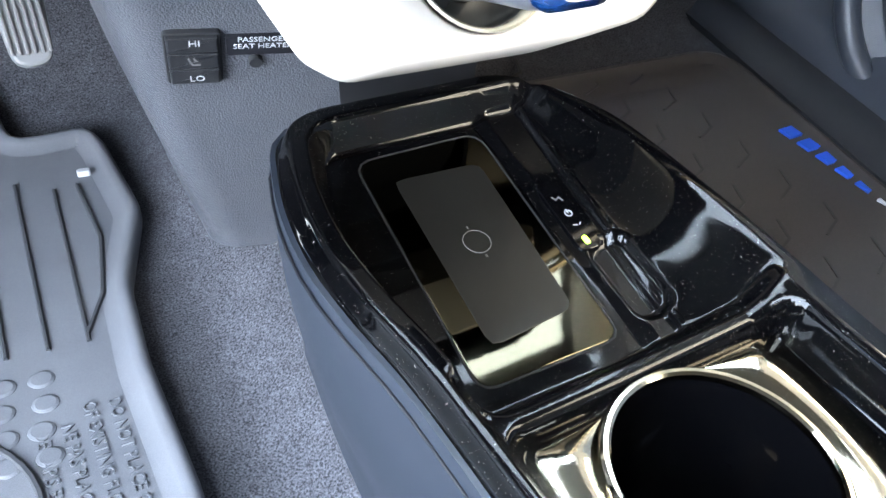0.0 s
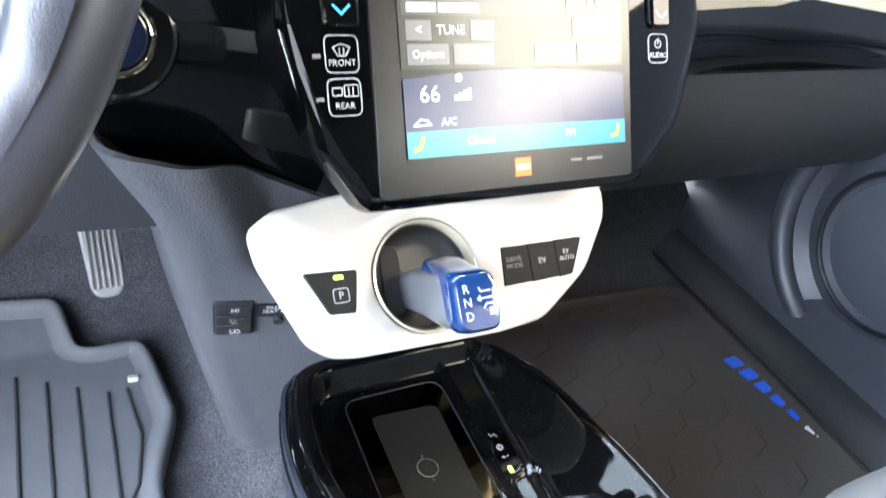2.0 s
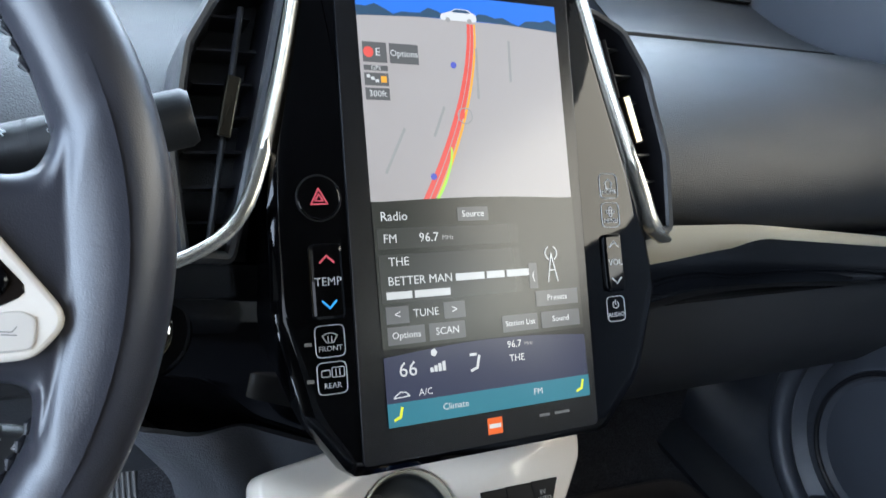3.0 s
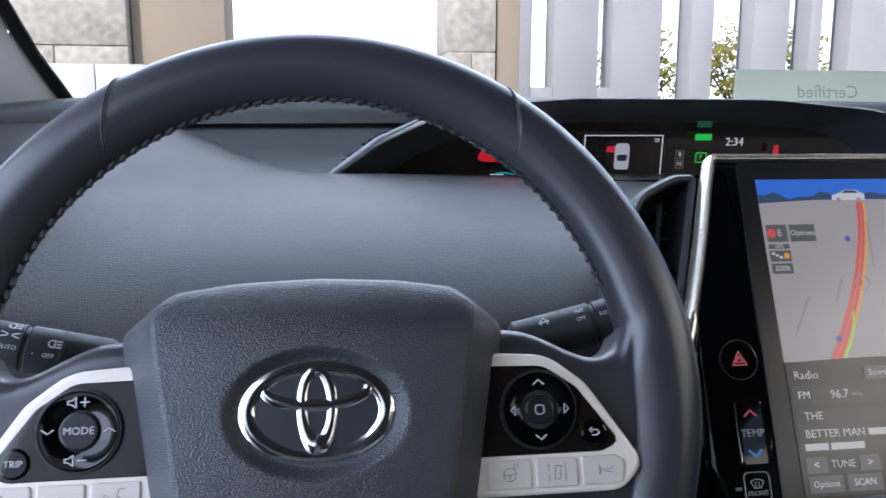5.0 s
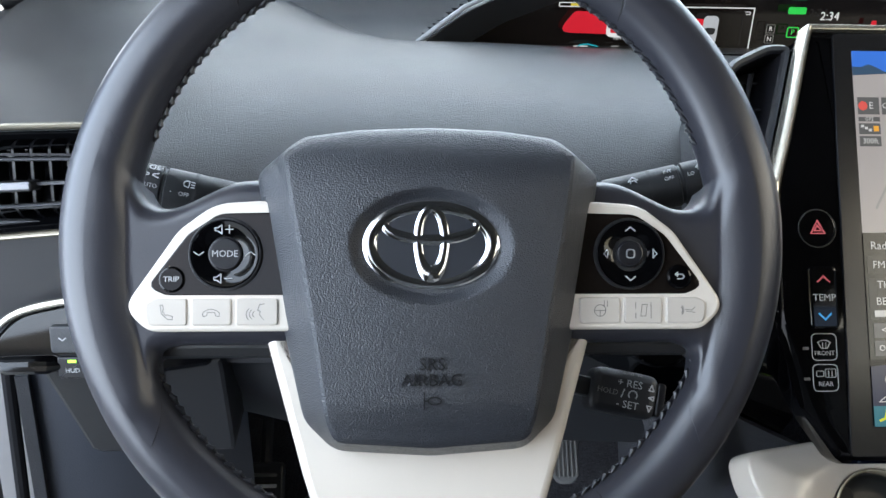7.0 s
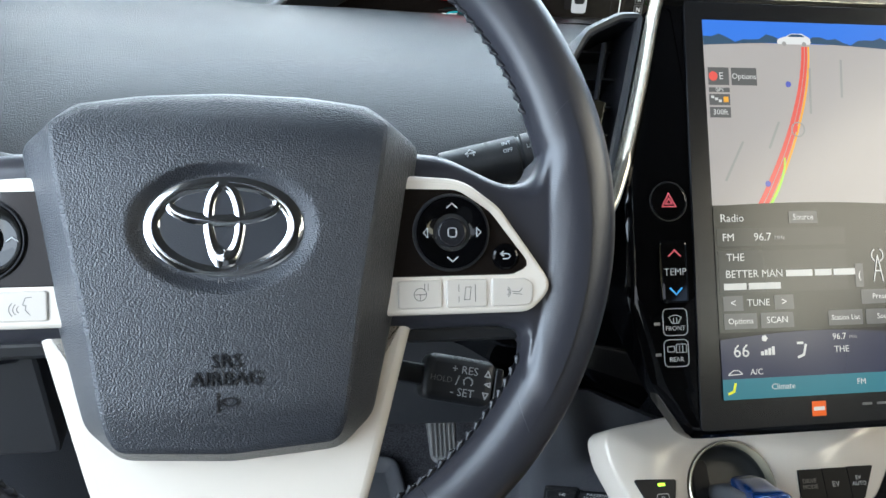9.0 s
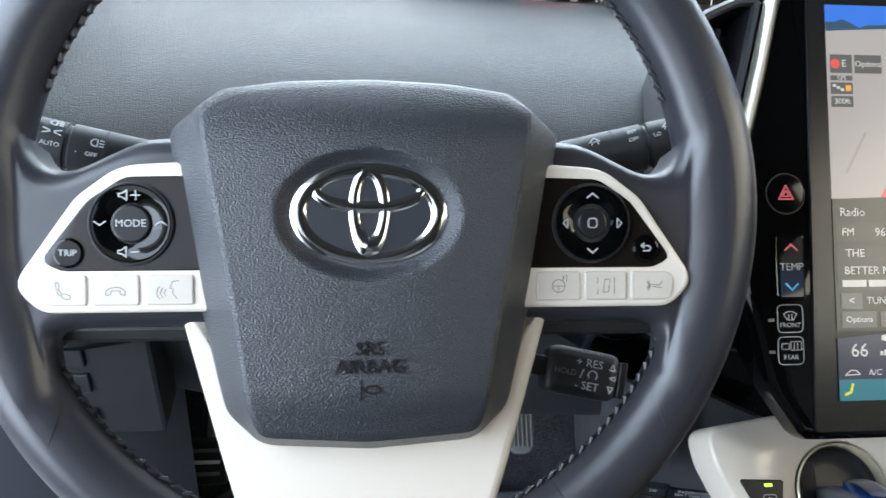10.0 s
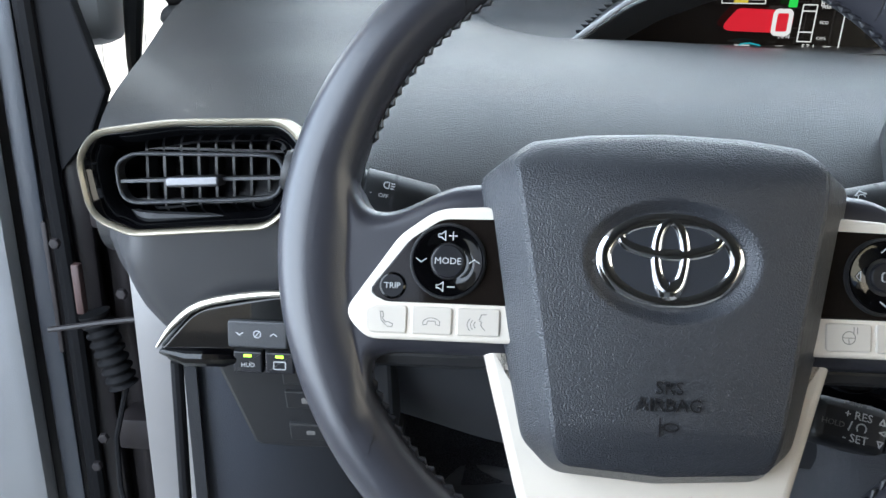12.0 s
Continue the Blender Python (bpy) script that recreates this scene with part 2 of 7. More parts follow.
def resample(pts, n):
    """n points evenly along a closed outline."""
    p = np.array(pts, float)
    q = np.vstack([p, p[:1]])
    d = np.r_[0, np.cumsum(np.linalg.norm(np.diff(q, axis=0), axis=1))]
    s = np.linspace(0, d[-1], n, endpoint=False)
    return [(float(np.interp(v, d, q[:, 0])), float(np.interp(v, d, q[:, 1]))) for v in s]


def inset(pts, d):
    """The outline moved inwards by d (counter-clockwise outlines)."""
    p = np.array(pts, float)
    a = np.roll(p, 1, 0) - p
    b = np.roll(p, -1, 0) - p
    t = np.roll(p, -1, 0) - np.roll(p, 1, 0)
    t /= np.linalg.norm(t, axis=1)[:, None] + 1e-12
    n = np.stack([-t[:, 1], t[:, 0]], 1)
    area = 0.5 * np.sum(p[:, 0] * np.roll(p[:, 1], -1) - p[:, 1] * np.roll(p[:, 0], -1))
    return [tuple(v) for v in p + n * d * (1 if area > 0 else -1)]


def loft(rings, cap0=True, cap1=True, bm=None, closed=True):
    """Skin through rings of equally many 3D points."""
    bm = bm or bmesh.new()
    vs = [[bm.verts.new(p) for p in r] for r in rings]
    n = len(rings[0])
    for a, b in zip(vs, vs[1:]):
        for i in range(n if closed else n - 1):
            j = (i + 1) % n
            bm.faces.new((a[i], a[j], b[j], b[i]))
    if cap0 and closed:
        bm.faces.new(vs[0][::-1])
    if cap1 and closed:
        bm.faces.new(vs[-1])
    return bm


def slab(outline, z0, z1, bevel=0.001, bm=None, steps=2):
    """A flat plate with the outline, from z0 up to z1, its upper edge rounded."""
    rings = [[(x, y, z0) for x, y in outline]]
    for k in range(steps + 1):
        a = k / steps * math.pi / 2
        o = inset(outline, bevel * (1 - math.cos(a)))
        rings.append([(x, y, z1 - bevel + bevel * math.sin(a)) for x, y in o])
    bm = loft(rings, True, False, bm)
    bm.faces.new([bm.verts.new(p) for p in rings[-1]])  # flat top with a crisp shading edge
    return bm


def ring_plate(outer, inner, z0, z1, bevel=0.001, bm=None):
    """A plate with a hole; both outlines have equally many points that face each other."""
    oi = inset(outer, bevel)
    ii = inset(inner, -bevel)
    rings = [[(x, y, z0) for x, y in inner], [(x, y, z0) for x, y in outer], [(x, y, z1 - bevel) for x, y in outer],
             [(x, y, z1) for x, y in oi], [(x, y, z1) for x, y in ii], [(x, y, z1 - bevel) for x, y in inner]]
    rings.append(rings[0])
    bm = bm or bmesh.new()
    vs = [[bm.verts.new(p) for p in r] for r in rings[:-1]]
    vs.append(vs[0])
    n = len(outer)
    for a, b in zip(vs, vs[1:]):
        for i in range(n):
            j = (i + 1) % n
            bm.faces.new((a[i], a[j], b[j], b[i]))
    return bm


def box(sx, sy, sz, c=(0, 0, 0), bevel=0.0, bm=None, m=None):
    bm = bm or bmesh.new()
    mm = Matrix.Translation(c) @ (m or Matrix()) @ Matrix.Diagonal((sx, sy, sz, 1))
    g = bmesh.ops.create_cube(bm, size=1, matrix=mm)
    if bevel:
        es = list({e for v in g["verts"] for e in v.link_edges})
        bmesh.ops.bevel(bm, geom=es, offset=bevel, segments=2, affect="EDGES", profile=0.5)
    return bm


def tube(path, r, sides=10, bm=None, closed=False, cap=True):
    """A round bar along a path; r is one radius or one for each point."""
    pts = [Vector(p) for p in path]
    n = len(pts)
    rings, up = [], None
    for i, p in enumerate(pts):
        t = (pts[(i + 1) % n] - pts[i - 1]) if closed else (pts[min(i + 1, n - 1)] - pts[max(i - 1, 0)])
        t.normalize()
        if up is None:
            up = Vector((0, 0, 1)) if abs(t.z) < 0.9 else Vector((1, 0, 0))
        s = t.cross(up).normalized()
        up = s.cross(t).normalized()
        rr = r[i] if isinstance(r, (list, tuple)) else r
        rings.append([p + (s * math.cos(a) + up * math.sin(a)) * rr for a in (2 * math.pi * k / sides for k in range(sides))])
    if closed:
        rings.append(rings[0])
        bm = bm or bmesh.new()
        vs = [[bm.verts.new(p) for p in q] for q in rings[:-1]]
        vs.append(vs[0])
        for a, b in zip(vs, vs[1:]):
            for i in range(sides):
                bm.faces.new((a[i], a[(i + 1) % sides], b[(i + 1) % sides], b[i]))
        return bm
    return loft(rings, cap, cap, bm)


def disc(r, z0, z1, bevel=0.0008, c=(0, 0), n=40, sy=1.0, bm=None):
    return slab([(c[0] + r * math.cos(2 * math.pi * k / n), c[1] + r * sy * math.sin(2 * math.pi * k / n)) for k in range(n)], z0, z1, bevel, bm)


def circle(r, n=48, c=(0, 0), sy=1.0, start=0.0):
    return [(c[0] + r * math.cos(start + 2 * math.pi * k / n), c[1] + r * sy * math.sin(start + 2 * math.pi * k / n)) for k in range(n)]


def rrect(w, h, r, c=(0, 0), steps=4):
    x, y = w / 2, h / 2
    return rounded([(c[0] - x, c[1] - y), (c[0] + x, c[1] - y), (c[0] + x, c[1] + y), (c[0] - x, c[1] + y)], r, steps)


def strokes(lines, w, z0, z1, bm=None):
    """Printed strokes: thin bars along 2D lines."""
    bm = bm or bmesh.new()
    for ln in lines:
        for (x0, y0), (x1, y1) in zip(ln, ln[1:]):
            d = Vector((x1 - x0, y1 - y0))
            n = Vector((-d.y, d.x)).normalized() * w / 2
            e = d.normalized() * w * 0.35
            q = [(x0 - e.x + n.x, y0 - e.y + n.y), (x0 - e.x - n.x, y0 - e.y - n.y), (x1 + e.x - n.x, y1 + e.y - n.y), (x1 + e.x + n.x, y1 + e.y + n.y)]
            loft([[(x, y, z0) for x, y in q], [(x, y, z1) for x, y in q]], bm=bm)
    return bm


def words(name, s, size, loc, material, parent, depth=0.0002, rot=0.0, label="", mirror=False, align="CENTER", m=None):
    """Raised lettering in the built-in font, as a mesh."""
    cu = bpy.data.curves.new(name, "FONT")
    cu.body, cu.size, cu.extrude, cu.align_x, cu.align_y = s, size, depth, align, "CENTER"
    cu.resolution_u = 2
    tmp = bpy.data.objects.new(name, cu)
    me = bpy.data.meshes.new_from_object(tmp)
    bpy.data.objects.remove(tmp)
    bpy.data.curves.remove(cu)
    me.materials.clear()
    me.materials.append(material)
    mm = (m or Matrix()) @ Matrix.Translation(loc) @ Matrix.Rotation(radians(rot), 4, "Z")
    if mirror:
        mm = mm @ Matrix.Diagonal((-1, 1, 1, 1))
    me.transform(mm)
    ob = new(name, me)
    ob.parent = parent
    if label:
        ob["label"] = label
    return ob


def arc(cx, cy, r, a0, a1, n=10, sy=1.0):
    return [(cx + r * math.cos(radians(a0 + (a1 - a0) * k / n)), cy + r * sy * math.sin(radians(a0 + (a1 - a0) * k / n))) for k in range(n + 1)]


def smooth01(t):
    t = max(0.0, min(1.0, t))
    return t * t * (3 - 2 * t)


def lerp_table(v, xs, ys):
    return float(np.interp(v, xs, ys))


def curve_table(v, xs, ys):
    """Smooth interpolation through a short table."""
    if v <= xs[0]:
        return ys[0]
    if v >= xs[-1]:
        return ys[-1]
    i = max(k for k in range(len(xs)) if xs[k] <= v)
    i = min(i, len(xs) - 2)
    h = xs[i + 1] - xs[i]
    t = (v - xs[i]) / h

    def slope(k):
        if k == 0:
            return (ys[1] - ys[0]) / (xs[1] - xs[0])
        if k == len(xs) - 1:
            return (ys[-1] - ys[-2]) / (xs[-1] - xs[-2])
        return (ys[k + 1] - ys[k - 1]) / (xs[k + 1] - xs[k - 1])
    a, b = slope(i) * h, slope(i + 1) * h
    return (2 * t**3 - 3 * t**2 + 1) * ys[i] + (t**3 - 2 * t**2 + t) * a + (3 * t**2 - 2 * t**3) * ys[i + 1] + (t**3 - t**2) * b


def grid(fn, nu, nv, bm=None, keep=None):
    """A sheet of fn(u, v), u and v from 0 to 1; keep(p) drops faces."""
    bm = bm or bmesh.new()
    vs = [[bm.verts.new(fn(i / nu, j / nv)) for j in range(nv + 1)] for i in range(nu + 1)]
    for i in range(nu):
        for j in range(nv):
            q = (vs[i][j], vs[i + 1][j], vs[i + 1][j + 1], vs[i][j + 1])
            if keep is None or keep(sum((v.co for v in q), Vector()) / 4):
                bm.faces.new(q)
    if keep is not None:
        bmesh.ops.delete(bm, geom=[v for v in bm.verts if not v.link_faces], context="VERTS")
    return bm


def thick(bm, d):
    """Give an open sheet thickness d, along its normals inwards."""
    bmesh.ops.recalc_face_normals(bm, faces=bm.faces)
    bmesh.ops.solidify(bm, geom=list(bm.faces), thickness=d)
    return bm

# ---- the car's shell ----
CX = 0.035  # middle of the car


def sheet(name, fn, nu, nv, material, d, label, category, kind="structure", keep=None, smooth=40):
    return tagged(obj(name, thick(grid(fn, nu, nv, keep=keep), d), material, None, label, smooth), label, category, "", kind)


# floor of the cabin: flat driver side, tunnel under the console, rising toe board ahead
def floor_z(x, y):
    tun = 0.044 * smooth01((0.125 - abs(x - 0.02)) / 0.09)
    toe = 0.42 * smooth01((y - (0.53 if x > 0.0 else 0.61)) / 0.50)
    return max(tun * (1 - smooth01((y - 0.45) / 0.3)), 0) + toe + 0.0012 * noise.noise((x * 40, y * 40, 0))


sheet("floor", lambda u, v: (-0.80 + 1.64 * u, -0.9 + 1.85 * v, floor_z(-0.80 + 1.64 * u, -0.9 + 1.85 * v)), 120, 110, CARPET, -0.01,
      "worn dark grey carpet of the car floor", "carpet")

# soft dash roll
DASH_PROFILE = [(0.70, 0.686), (0.60, 0.694), (0.54, 0.698), (0.48, 0.694), (0.42, 0.684), (0.36, 0.668), (0.31, 0.647), (0.27, 0.620), (0.245, 0.592),
                (0.236, 0.565), (0.242, 0.541), (0.262, 0.524), (0.30, 0.512), (0.40, 0.505)]


def dash_point(x, v):
    k = [i / (len(DASH_PROFILE) - 1) for i in range(len(DASH_PROFILE))]
    y = curve_table(v, k, [p[0] for p in DASH_PROFILE])
    z = curve_table(v, k, [p[1] for p in DASH_PROFILE])
    e = smooth01((abs(x - CX) - 0.62) / 0.22)
    left = smooth01((-x - 0.45) / 0.25)
    y += 0.07 * e * (1 if x < 0 else 0.2) * smooth01((0.62 - y) / 0.3) - 0.035 * left * smooth01((0.66 - z) / 0.05) * (1 - e)
    z += 0.066 * smooth01((-x - 0.36) / 0.24) * smooth01((y - 0.43) / 0.28) - 0.012 * smooth01((x + 0.35) / 0.4) * smooth01((y - 0.35) / 0.2)
    return y, z


def dash_end(u, y):
    """The left end swings out towards the pillar."""
    return -0.020 * (1 - u) ** 7 * smooth01((y - 0.25) / 0.12)


def dash_fn(u, v):
    x = -0.79 + 1.62 * u
    y, z = dash_point(x, v)
    return (x + dash_end(u, y), y, z)


dash = thing("dashboard", Matrix(), "wide dark grey soft vinyl dashboard with a rolled front edge", "dashboard")
part("dash_roll", thick(grid(dash_fn, 110, 52), -0.006), DASH, dash, "grained soft vinyl roll", 60)


# end caps of the dash
def end_cap(x, name):
    ring = [(x + (dash_end(0, dash_point(x, k / 24)[0]) if x < 0 else 0), *dash_point(x, k / 24)) for k in range(25)]
    bm = bmesh.new()
    vs = [bm.verts.new(p) for p in ring]
    bm.faces.new(vs)
    return part(name, thick(bm, 0.004), DASH2, dash)


end_cap(-0.788, "end_cap")
end_cap(0.828, "end_cap")

# upper dash that climbs to the windshield, left and right of the display hood and behind it
UP = [(0.0, 0.545, 0.694), (0.12, 0.58, 0.700), (0.35, 0.66, 0.722), (0.52, 0.722, 0.748), (0.56, 0.744, 0.754), (0.58, 0.744, 0.757), (0.60, 0.729, 0.762), (0.62, 0.731, 0.776), (0.66, 0.748, 0.786), (0.76, 0.80, 0.790), (0.82, 0.825, 0.791), (1.0, 1.10, 0.800)]


def upper_fn(u, v):
    """The panel under the windshield; its ledge swings back along the left end."""
    w = smooth01((v - 0.2) / 0.3)
    xl = -0.785 - 0.055 * w - 0.07 * smooth01((v - 0.66) / 0.3)
    x = xl + (0.84 - xl) * u
    y = lerp_table(v, [p[0] for p in UP], [p[1] for p in UP])
    z = curve_table(v, [p[0] for p in UP], [p[2] for p in UP])
    dy = lerp_table(x, [-0.92, -0.84, -0.80, -0.753, -0.695, -0.60, -0.50], [-0.215, -0.138, -0.090, -0.045, -0.018, -0.002, 0.0])
    dz = lerp_table(x, [-0.92, -0.84, -0.80, -0.753, -0.695, -0.60], [-0.030, -0.021, -0.014, -0.005, 0.0, 0.0])
    e = smooth01((-x - 0.45) / 0.25)
    return (x, y + dy * w * (1 - smooth01((v - 0.7) / 0.3)), z + dz - 0.03 * e * (1 - w) + 0.006 * math.cos((x - CX) * 1.6) - 0.006)


def hood_top(x):
    return lerp_table(x, [-0.375, -0.312, -0.216, -0.07, 0.18, 0.325, 0.392, 0.446], [0.694, 0.737, 0.779, 0.790, 0.790, 0.777, 0.742, 0.694])


part("upper_panel", thick(grid(upper_fn, 130, 100, keep=lambda p: not (-0.37 < p.x < 0.44 and p.y < 0.80 and p.z < hood_top(p.x) - 0.002)), -0.004), DASH, dash, "dark upper panel sloping to the windshield", 60)
for k in range(13):
    a, b_ = Vector(upper_fn(0.004 + 0.0068 * k, 0.628)), Vector(upper_fn(0.007 + 0.0068 * k, 0.668))
    part("grille_slot", tube([a, a.lerp(b_, 0.5) + Vector((0, -0.0006, 0.0010)), b_], 0.0022, 6), RECESS, dash, "black slot of the defroster grille")

# display hood
HOOD = rounded([(-0.375, 0.694, 0.004), (-0.312, 0.737, 0.05), (-0.216, 0.779, 0.10), (-0.07, 0.790, 0.3), (0.18, 0.790, 0.3), (0.325, 0.777, 0.10),
                (0.392, 0.742, 0.06), (0.446, 0.694, 0.004)], 0.02, 6)
HOOD = resample(HOOD, 120)
hood = thing("display_hood", Matrix(), "black hooded display binnacle in the middle of the dashboard", "instrument display")


def scaled(o, sx, sz, dz=0.0):
    return [(CX + (x - CX) * sx, 0.694 + (z - 0.694) * sz + dz) for x, z in o]


def hood_ring(o, y, lean=0.0):
    return [(x, y + lean * (z - 0.694), z) for x, z in o]


part("hood_shell", loft([hood_ring(scaled(HOOD, 0.96, 1.02, 0.004), 0.86), hood_ring(scaled(HOOD, 1.0, 1.0), 0.575, 0.35), hood_ring(scaled(HOOD, 1.0, 1.0), 0.560, 0.35)],
                        True, False), DASH, hood, "black vinyl hood", 50)
part("hood_lip", loft([hood_ring(scaled(HOOD, 1.0, 1.0), 0.560, 0.35), hood_ring(scaled(HOOD, 0.992, 0.985), 0.556, 0.35), hood_ring(scaled(HOOD, 0.985, 0.97), 0.557, 0.35)],
                      False, False), SATIN, hood, "satin lip around the hood", 50)
part("hood_inner", loft([hood_ring(scaled(HOOD, 0.985, 0.97), 0.557, 0.35), hood_ring(scaled(HOOD, 0.84, 0.74, -0.004), 0.655, -0.1)], False, False), mat("slate_hood_reveal", (0.034, 0.037, 0.044), 0.36, grain=0.3, scale=900, kind="voronoi"), hood, "slate grey inner reveal", 50)
bmp = bmesh.new()
bmp.faces.new([bmp.verts.new(p) for p in hood_ring(scaled(HOOD, 0.84, 0.74, -0.004), 0.655, -0.1)])
part("display_panel", bmp, BRONZE, hood, "smoked glossy display panel")
# pale edge strip on the left of the hood
part("edge_strip", tube([(-0.374 + 0.062 * t, 0.556 + 0.35 * 0.043 * t, 0.697 + 0.044 * t) for t in (0, 0.25, 0.5, 0.75, 1)] + [(-0.262, 0.582, 0.764)], [0.002, 0.003, 0.0032, 0.0032, 0.003, 0.0015], 8),
     STRIP, hood, "pale grey edge strip")

# windshield, roof, pillars, doors' openings
GLASS = bpy.data.materials.new("clear_glass")
GLASS.use_nodes = True
gb = GLASS.node_tree.nodes["Principled BSDF"]
gb.inputs["Transmission Weight"].default_value, gb.inputs["Roughness"].default_value, gb.inputs["IOR"].default_value = 1.0, 0.0, 1.03


def wind_fn(u, v):
    x = (-0.78 + 1.63 * u) * (1 - 0.12 * v)
    c = 1 - ((u - 0.5) * 2) ** 2
    return (x, 0.90 + 0.14 * c - 0.74 * v, 0.775 + 0.43 * v)


ws = sheet("windshield", wind_fn, 16, 8, GLASS, 0.004, "clear sloping windshield glass", "windshield")
ws.visible_shadow = False
sheet("ceiling", lambda u, v: (-0.62 + 1.31 * u, 0.30 - 2.2 * v, 1.21 + 0.03 * math.sin(math.pi * u) - 0.10 * v * v), 16, 16, LINER, 0.02, "unseen headliner, darkened so gloss parts reflect black", "headliner")
for sx, x0, x1 in ((-1, -0.80, -0.63), (1, 0.87, 0.70)):
    pl = thing("a_pillar", Matrix(), "pale grey trimmed windshield pillar with a black seal", "pillar", "windshield pillars", "structure")
    path = [(x0 + (x1 - x0) * t, 0.93 - 0.66 * t, 0.74 + 0.47 * t) for t in (0, 0.33, 0.66, 1)]
    if sx < 0:
        path = [(-0.785, 0.93, 0.735), (-0.792, 0.86, 0.790), (-0.794, 0.77, 0.850), (-0.800, 0.70, 0.905), (-0.775, 0.52, 1.02), (-0.66, 0.27, 1.21)]
    if sx < 0:
        rings = []
        for (x, y, z), a in zip(path, (0.105, 0.092, 0.084, 0.078, 0.070, 0.060)):
            rings.append([(x - 0.045 + a * math.cos(q), y + 0.026 * math.sin(q), z + 0.036 * math.sin(q)) for q in (2 * math.pi * k / 28 for k in range(28))])
        part("pillar_trim", loft(rings), PILLARM, pl, "", 60)
    else:
        part("pillar_trim", tube(path, 0.040, 12), PILLARM, pl)
    part("seal", tube([(x - sx * (0.046 + (0.035, 0.010)[k] if k < 2 else 0.046), y + 0.010, z - 0.004) for k, (x, y, z) in enumerate(path)], 0.0085, 8), SEAL, pl, "black rubber seal")
for name, x, y in (("b_pillar", -0.83, -0.62), ("b_pillar", 0.90, -0.92)):
    tagged(obj(name, box(0.07, 0.14, 1.25, (x, y, 0.60), 0.02), PILLARM), "pale grey pillar trim behind the front door", "pillar", "door pillars", "structure")
# wall added across the rear window opening to keep its light out
sheet("wall_back", lambda u, v: (-0.85 + 1.77 * u, -1.95 + 0.25 * v, 0.0 + 1.14 * v), 6, 6, LINER, 0.03, "unseen dark wall added to shut out rear window light", "wall")
sheet("wall_rear_side_1", lambda u, v: (-0.86, -1.95 + 1.35 * u, 0.78 * v), 6, 6, LINER, 0.03, "unseen rear side, darkened for black reflections", "wall")
sheet("wall_rear_side_2", lambda u, v: (0.93, -1.95 + 1.35 * u, 0.78 * v), 6, 6, LINER, 0.03, "unseen rear side, darkened for black reflections", "wall")


# front seats
def seat(x, y, label):
    s = thing("front_seat", Matrix.Translation((x, y, 0.0)), label, "seat", "front seats")
    cush = rounded([(-0.25, -0.30, 0.05), (0.25, -0.30, 0.05), (0.25, 0.26, 0.10), (-0.25, 0.26, 0.10)], 0.08, 6)
    part("cushion", slab(resample(cush, 72), 0.08, 0.265, 0.06, steps=5), SEAT, s)
    part("seat_base", slab(resample(inset(cush, 0.05), 40), 0.0, 0.12, 0.01), BLACK, s, "black seat base")
    bk = rounded([(-0.24, 0.0, 0.05), (0.24, 0.0, 0.05), (0.22, 0.60, 0.10), (-0.22, 0.60, 0.10)], 0.08, 6)
    b = slab(resample(bk, 72), 0.0, 0.12, 0.05, steps=4)
    b.transform(Matrix.Translation((0, -0.30, 0.26)) @ Matrix.Rotation(radians(108), 4, "X"))
    part("backrest", b, SEAT, s)
    return s


seat(0.445, -0.275, "ash grey leather passenger seat with rounded piped cushion")
seat(-0.40, -0.66, "ash grey leather driver seat with rounded cushion")

# ---- outside ----
tagged(obj("ground", thick(grid(lambda u, v: (-400 + 800 * u, -400 + 800 * v, -0.36), 8, 8), -0.05), CONCRETE), "sunlit pale concrete forecourt", "ground", "", "structure")
# canopy slab lies out of view, added to block direct sun
tagged(obj("canopy", box(14.0, 10.0, 0.4, (1.0, -1.5, 3.9), 0.05), CONCRETE), "unseen pale canopy added to shade the parked car", "canopy", "", "structure")


# emitting sheet stands in for bright sky and puts a highlight on the dash
SKY_GLOW = mat("glowing_sky_sheet", (0.8, 0.8, 0.8), 1.0, vary=0.0, rvary=0, emit=(0.70, 0.86, 1.0), power=1.8)
tagged(obj("backdrop", thick(grid(lambda u, v: (-380 + 760 * u, 370, -0.4 + 270 * v), 4, 2), -0.5), SKY_GLOW), "glowing sheet in place of bright sky beyond the forecourt", "backdrop", "", "structure")


def stone_pillar(x, y, w, d, label):
    p = thing("stone_pillar", Matrix.Translation((x, y, -0.36)), label, "pillar", "stone pillars")
    rnd = random.Random(int(x * 10))
    part("mortar", box(w - 0.03, d - 0.05, 4.18, (0, 0, 2.09)), STONE, p, "pale mortar core")
    for r in range(7):
        n = 1 if r % 2 else 2
        for c in range(n):
            part("stone", box(w / n - 0.010, d, 0.588, (-w / 2 + (c + 0.5) * w / n, rnd.uniform(-0.015, 0.015), 0.30 + r * 0.598), 0.010), STONE, p)
    return p


for p_, a, b_ in ((stone_pillar(-2.95, 8.1, 1.34, 1.0, "rough beige sandstone pillar with a smooth column beside it"), -2.27, -1.40),
                  (stone_pillar(1.02, 8.1, 0.51, 0.85, "rough beige sandstone pillar with a smooth column beside it"), 1.285, 1.53)):
    part("column", box(b_ - a, 0.7, 4.18, ((a + b_) / 2 - p_.location.x, -0.02, 2.09), 0.01), COLUMN, p_, "smooth beige plastered column")
fw = thing("parapet", Matrix.Translation((-1.90, 6.6, -0.36)), "low white panelled wall ahead of the car", "low wall")
WALLW = mat("white_wall_paint", (0.72, 0.73, 0.73), 0.7, vary=0.06, big=2.0)
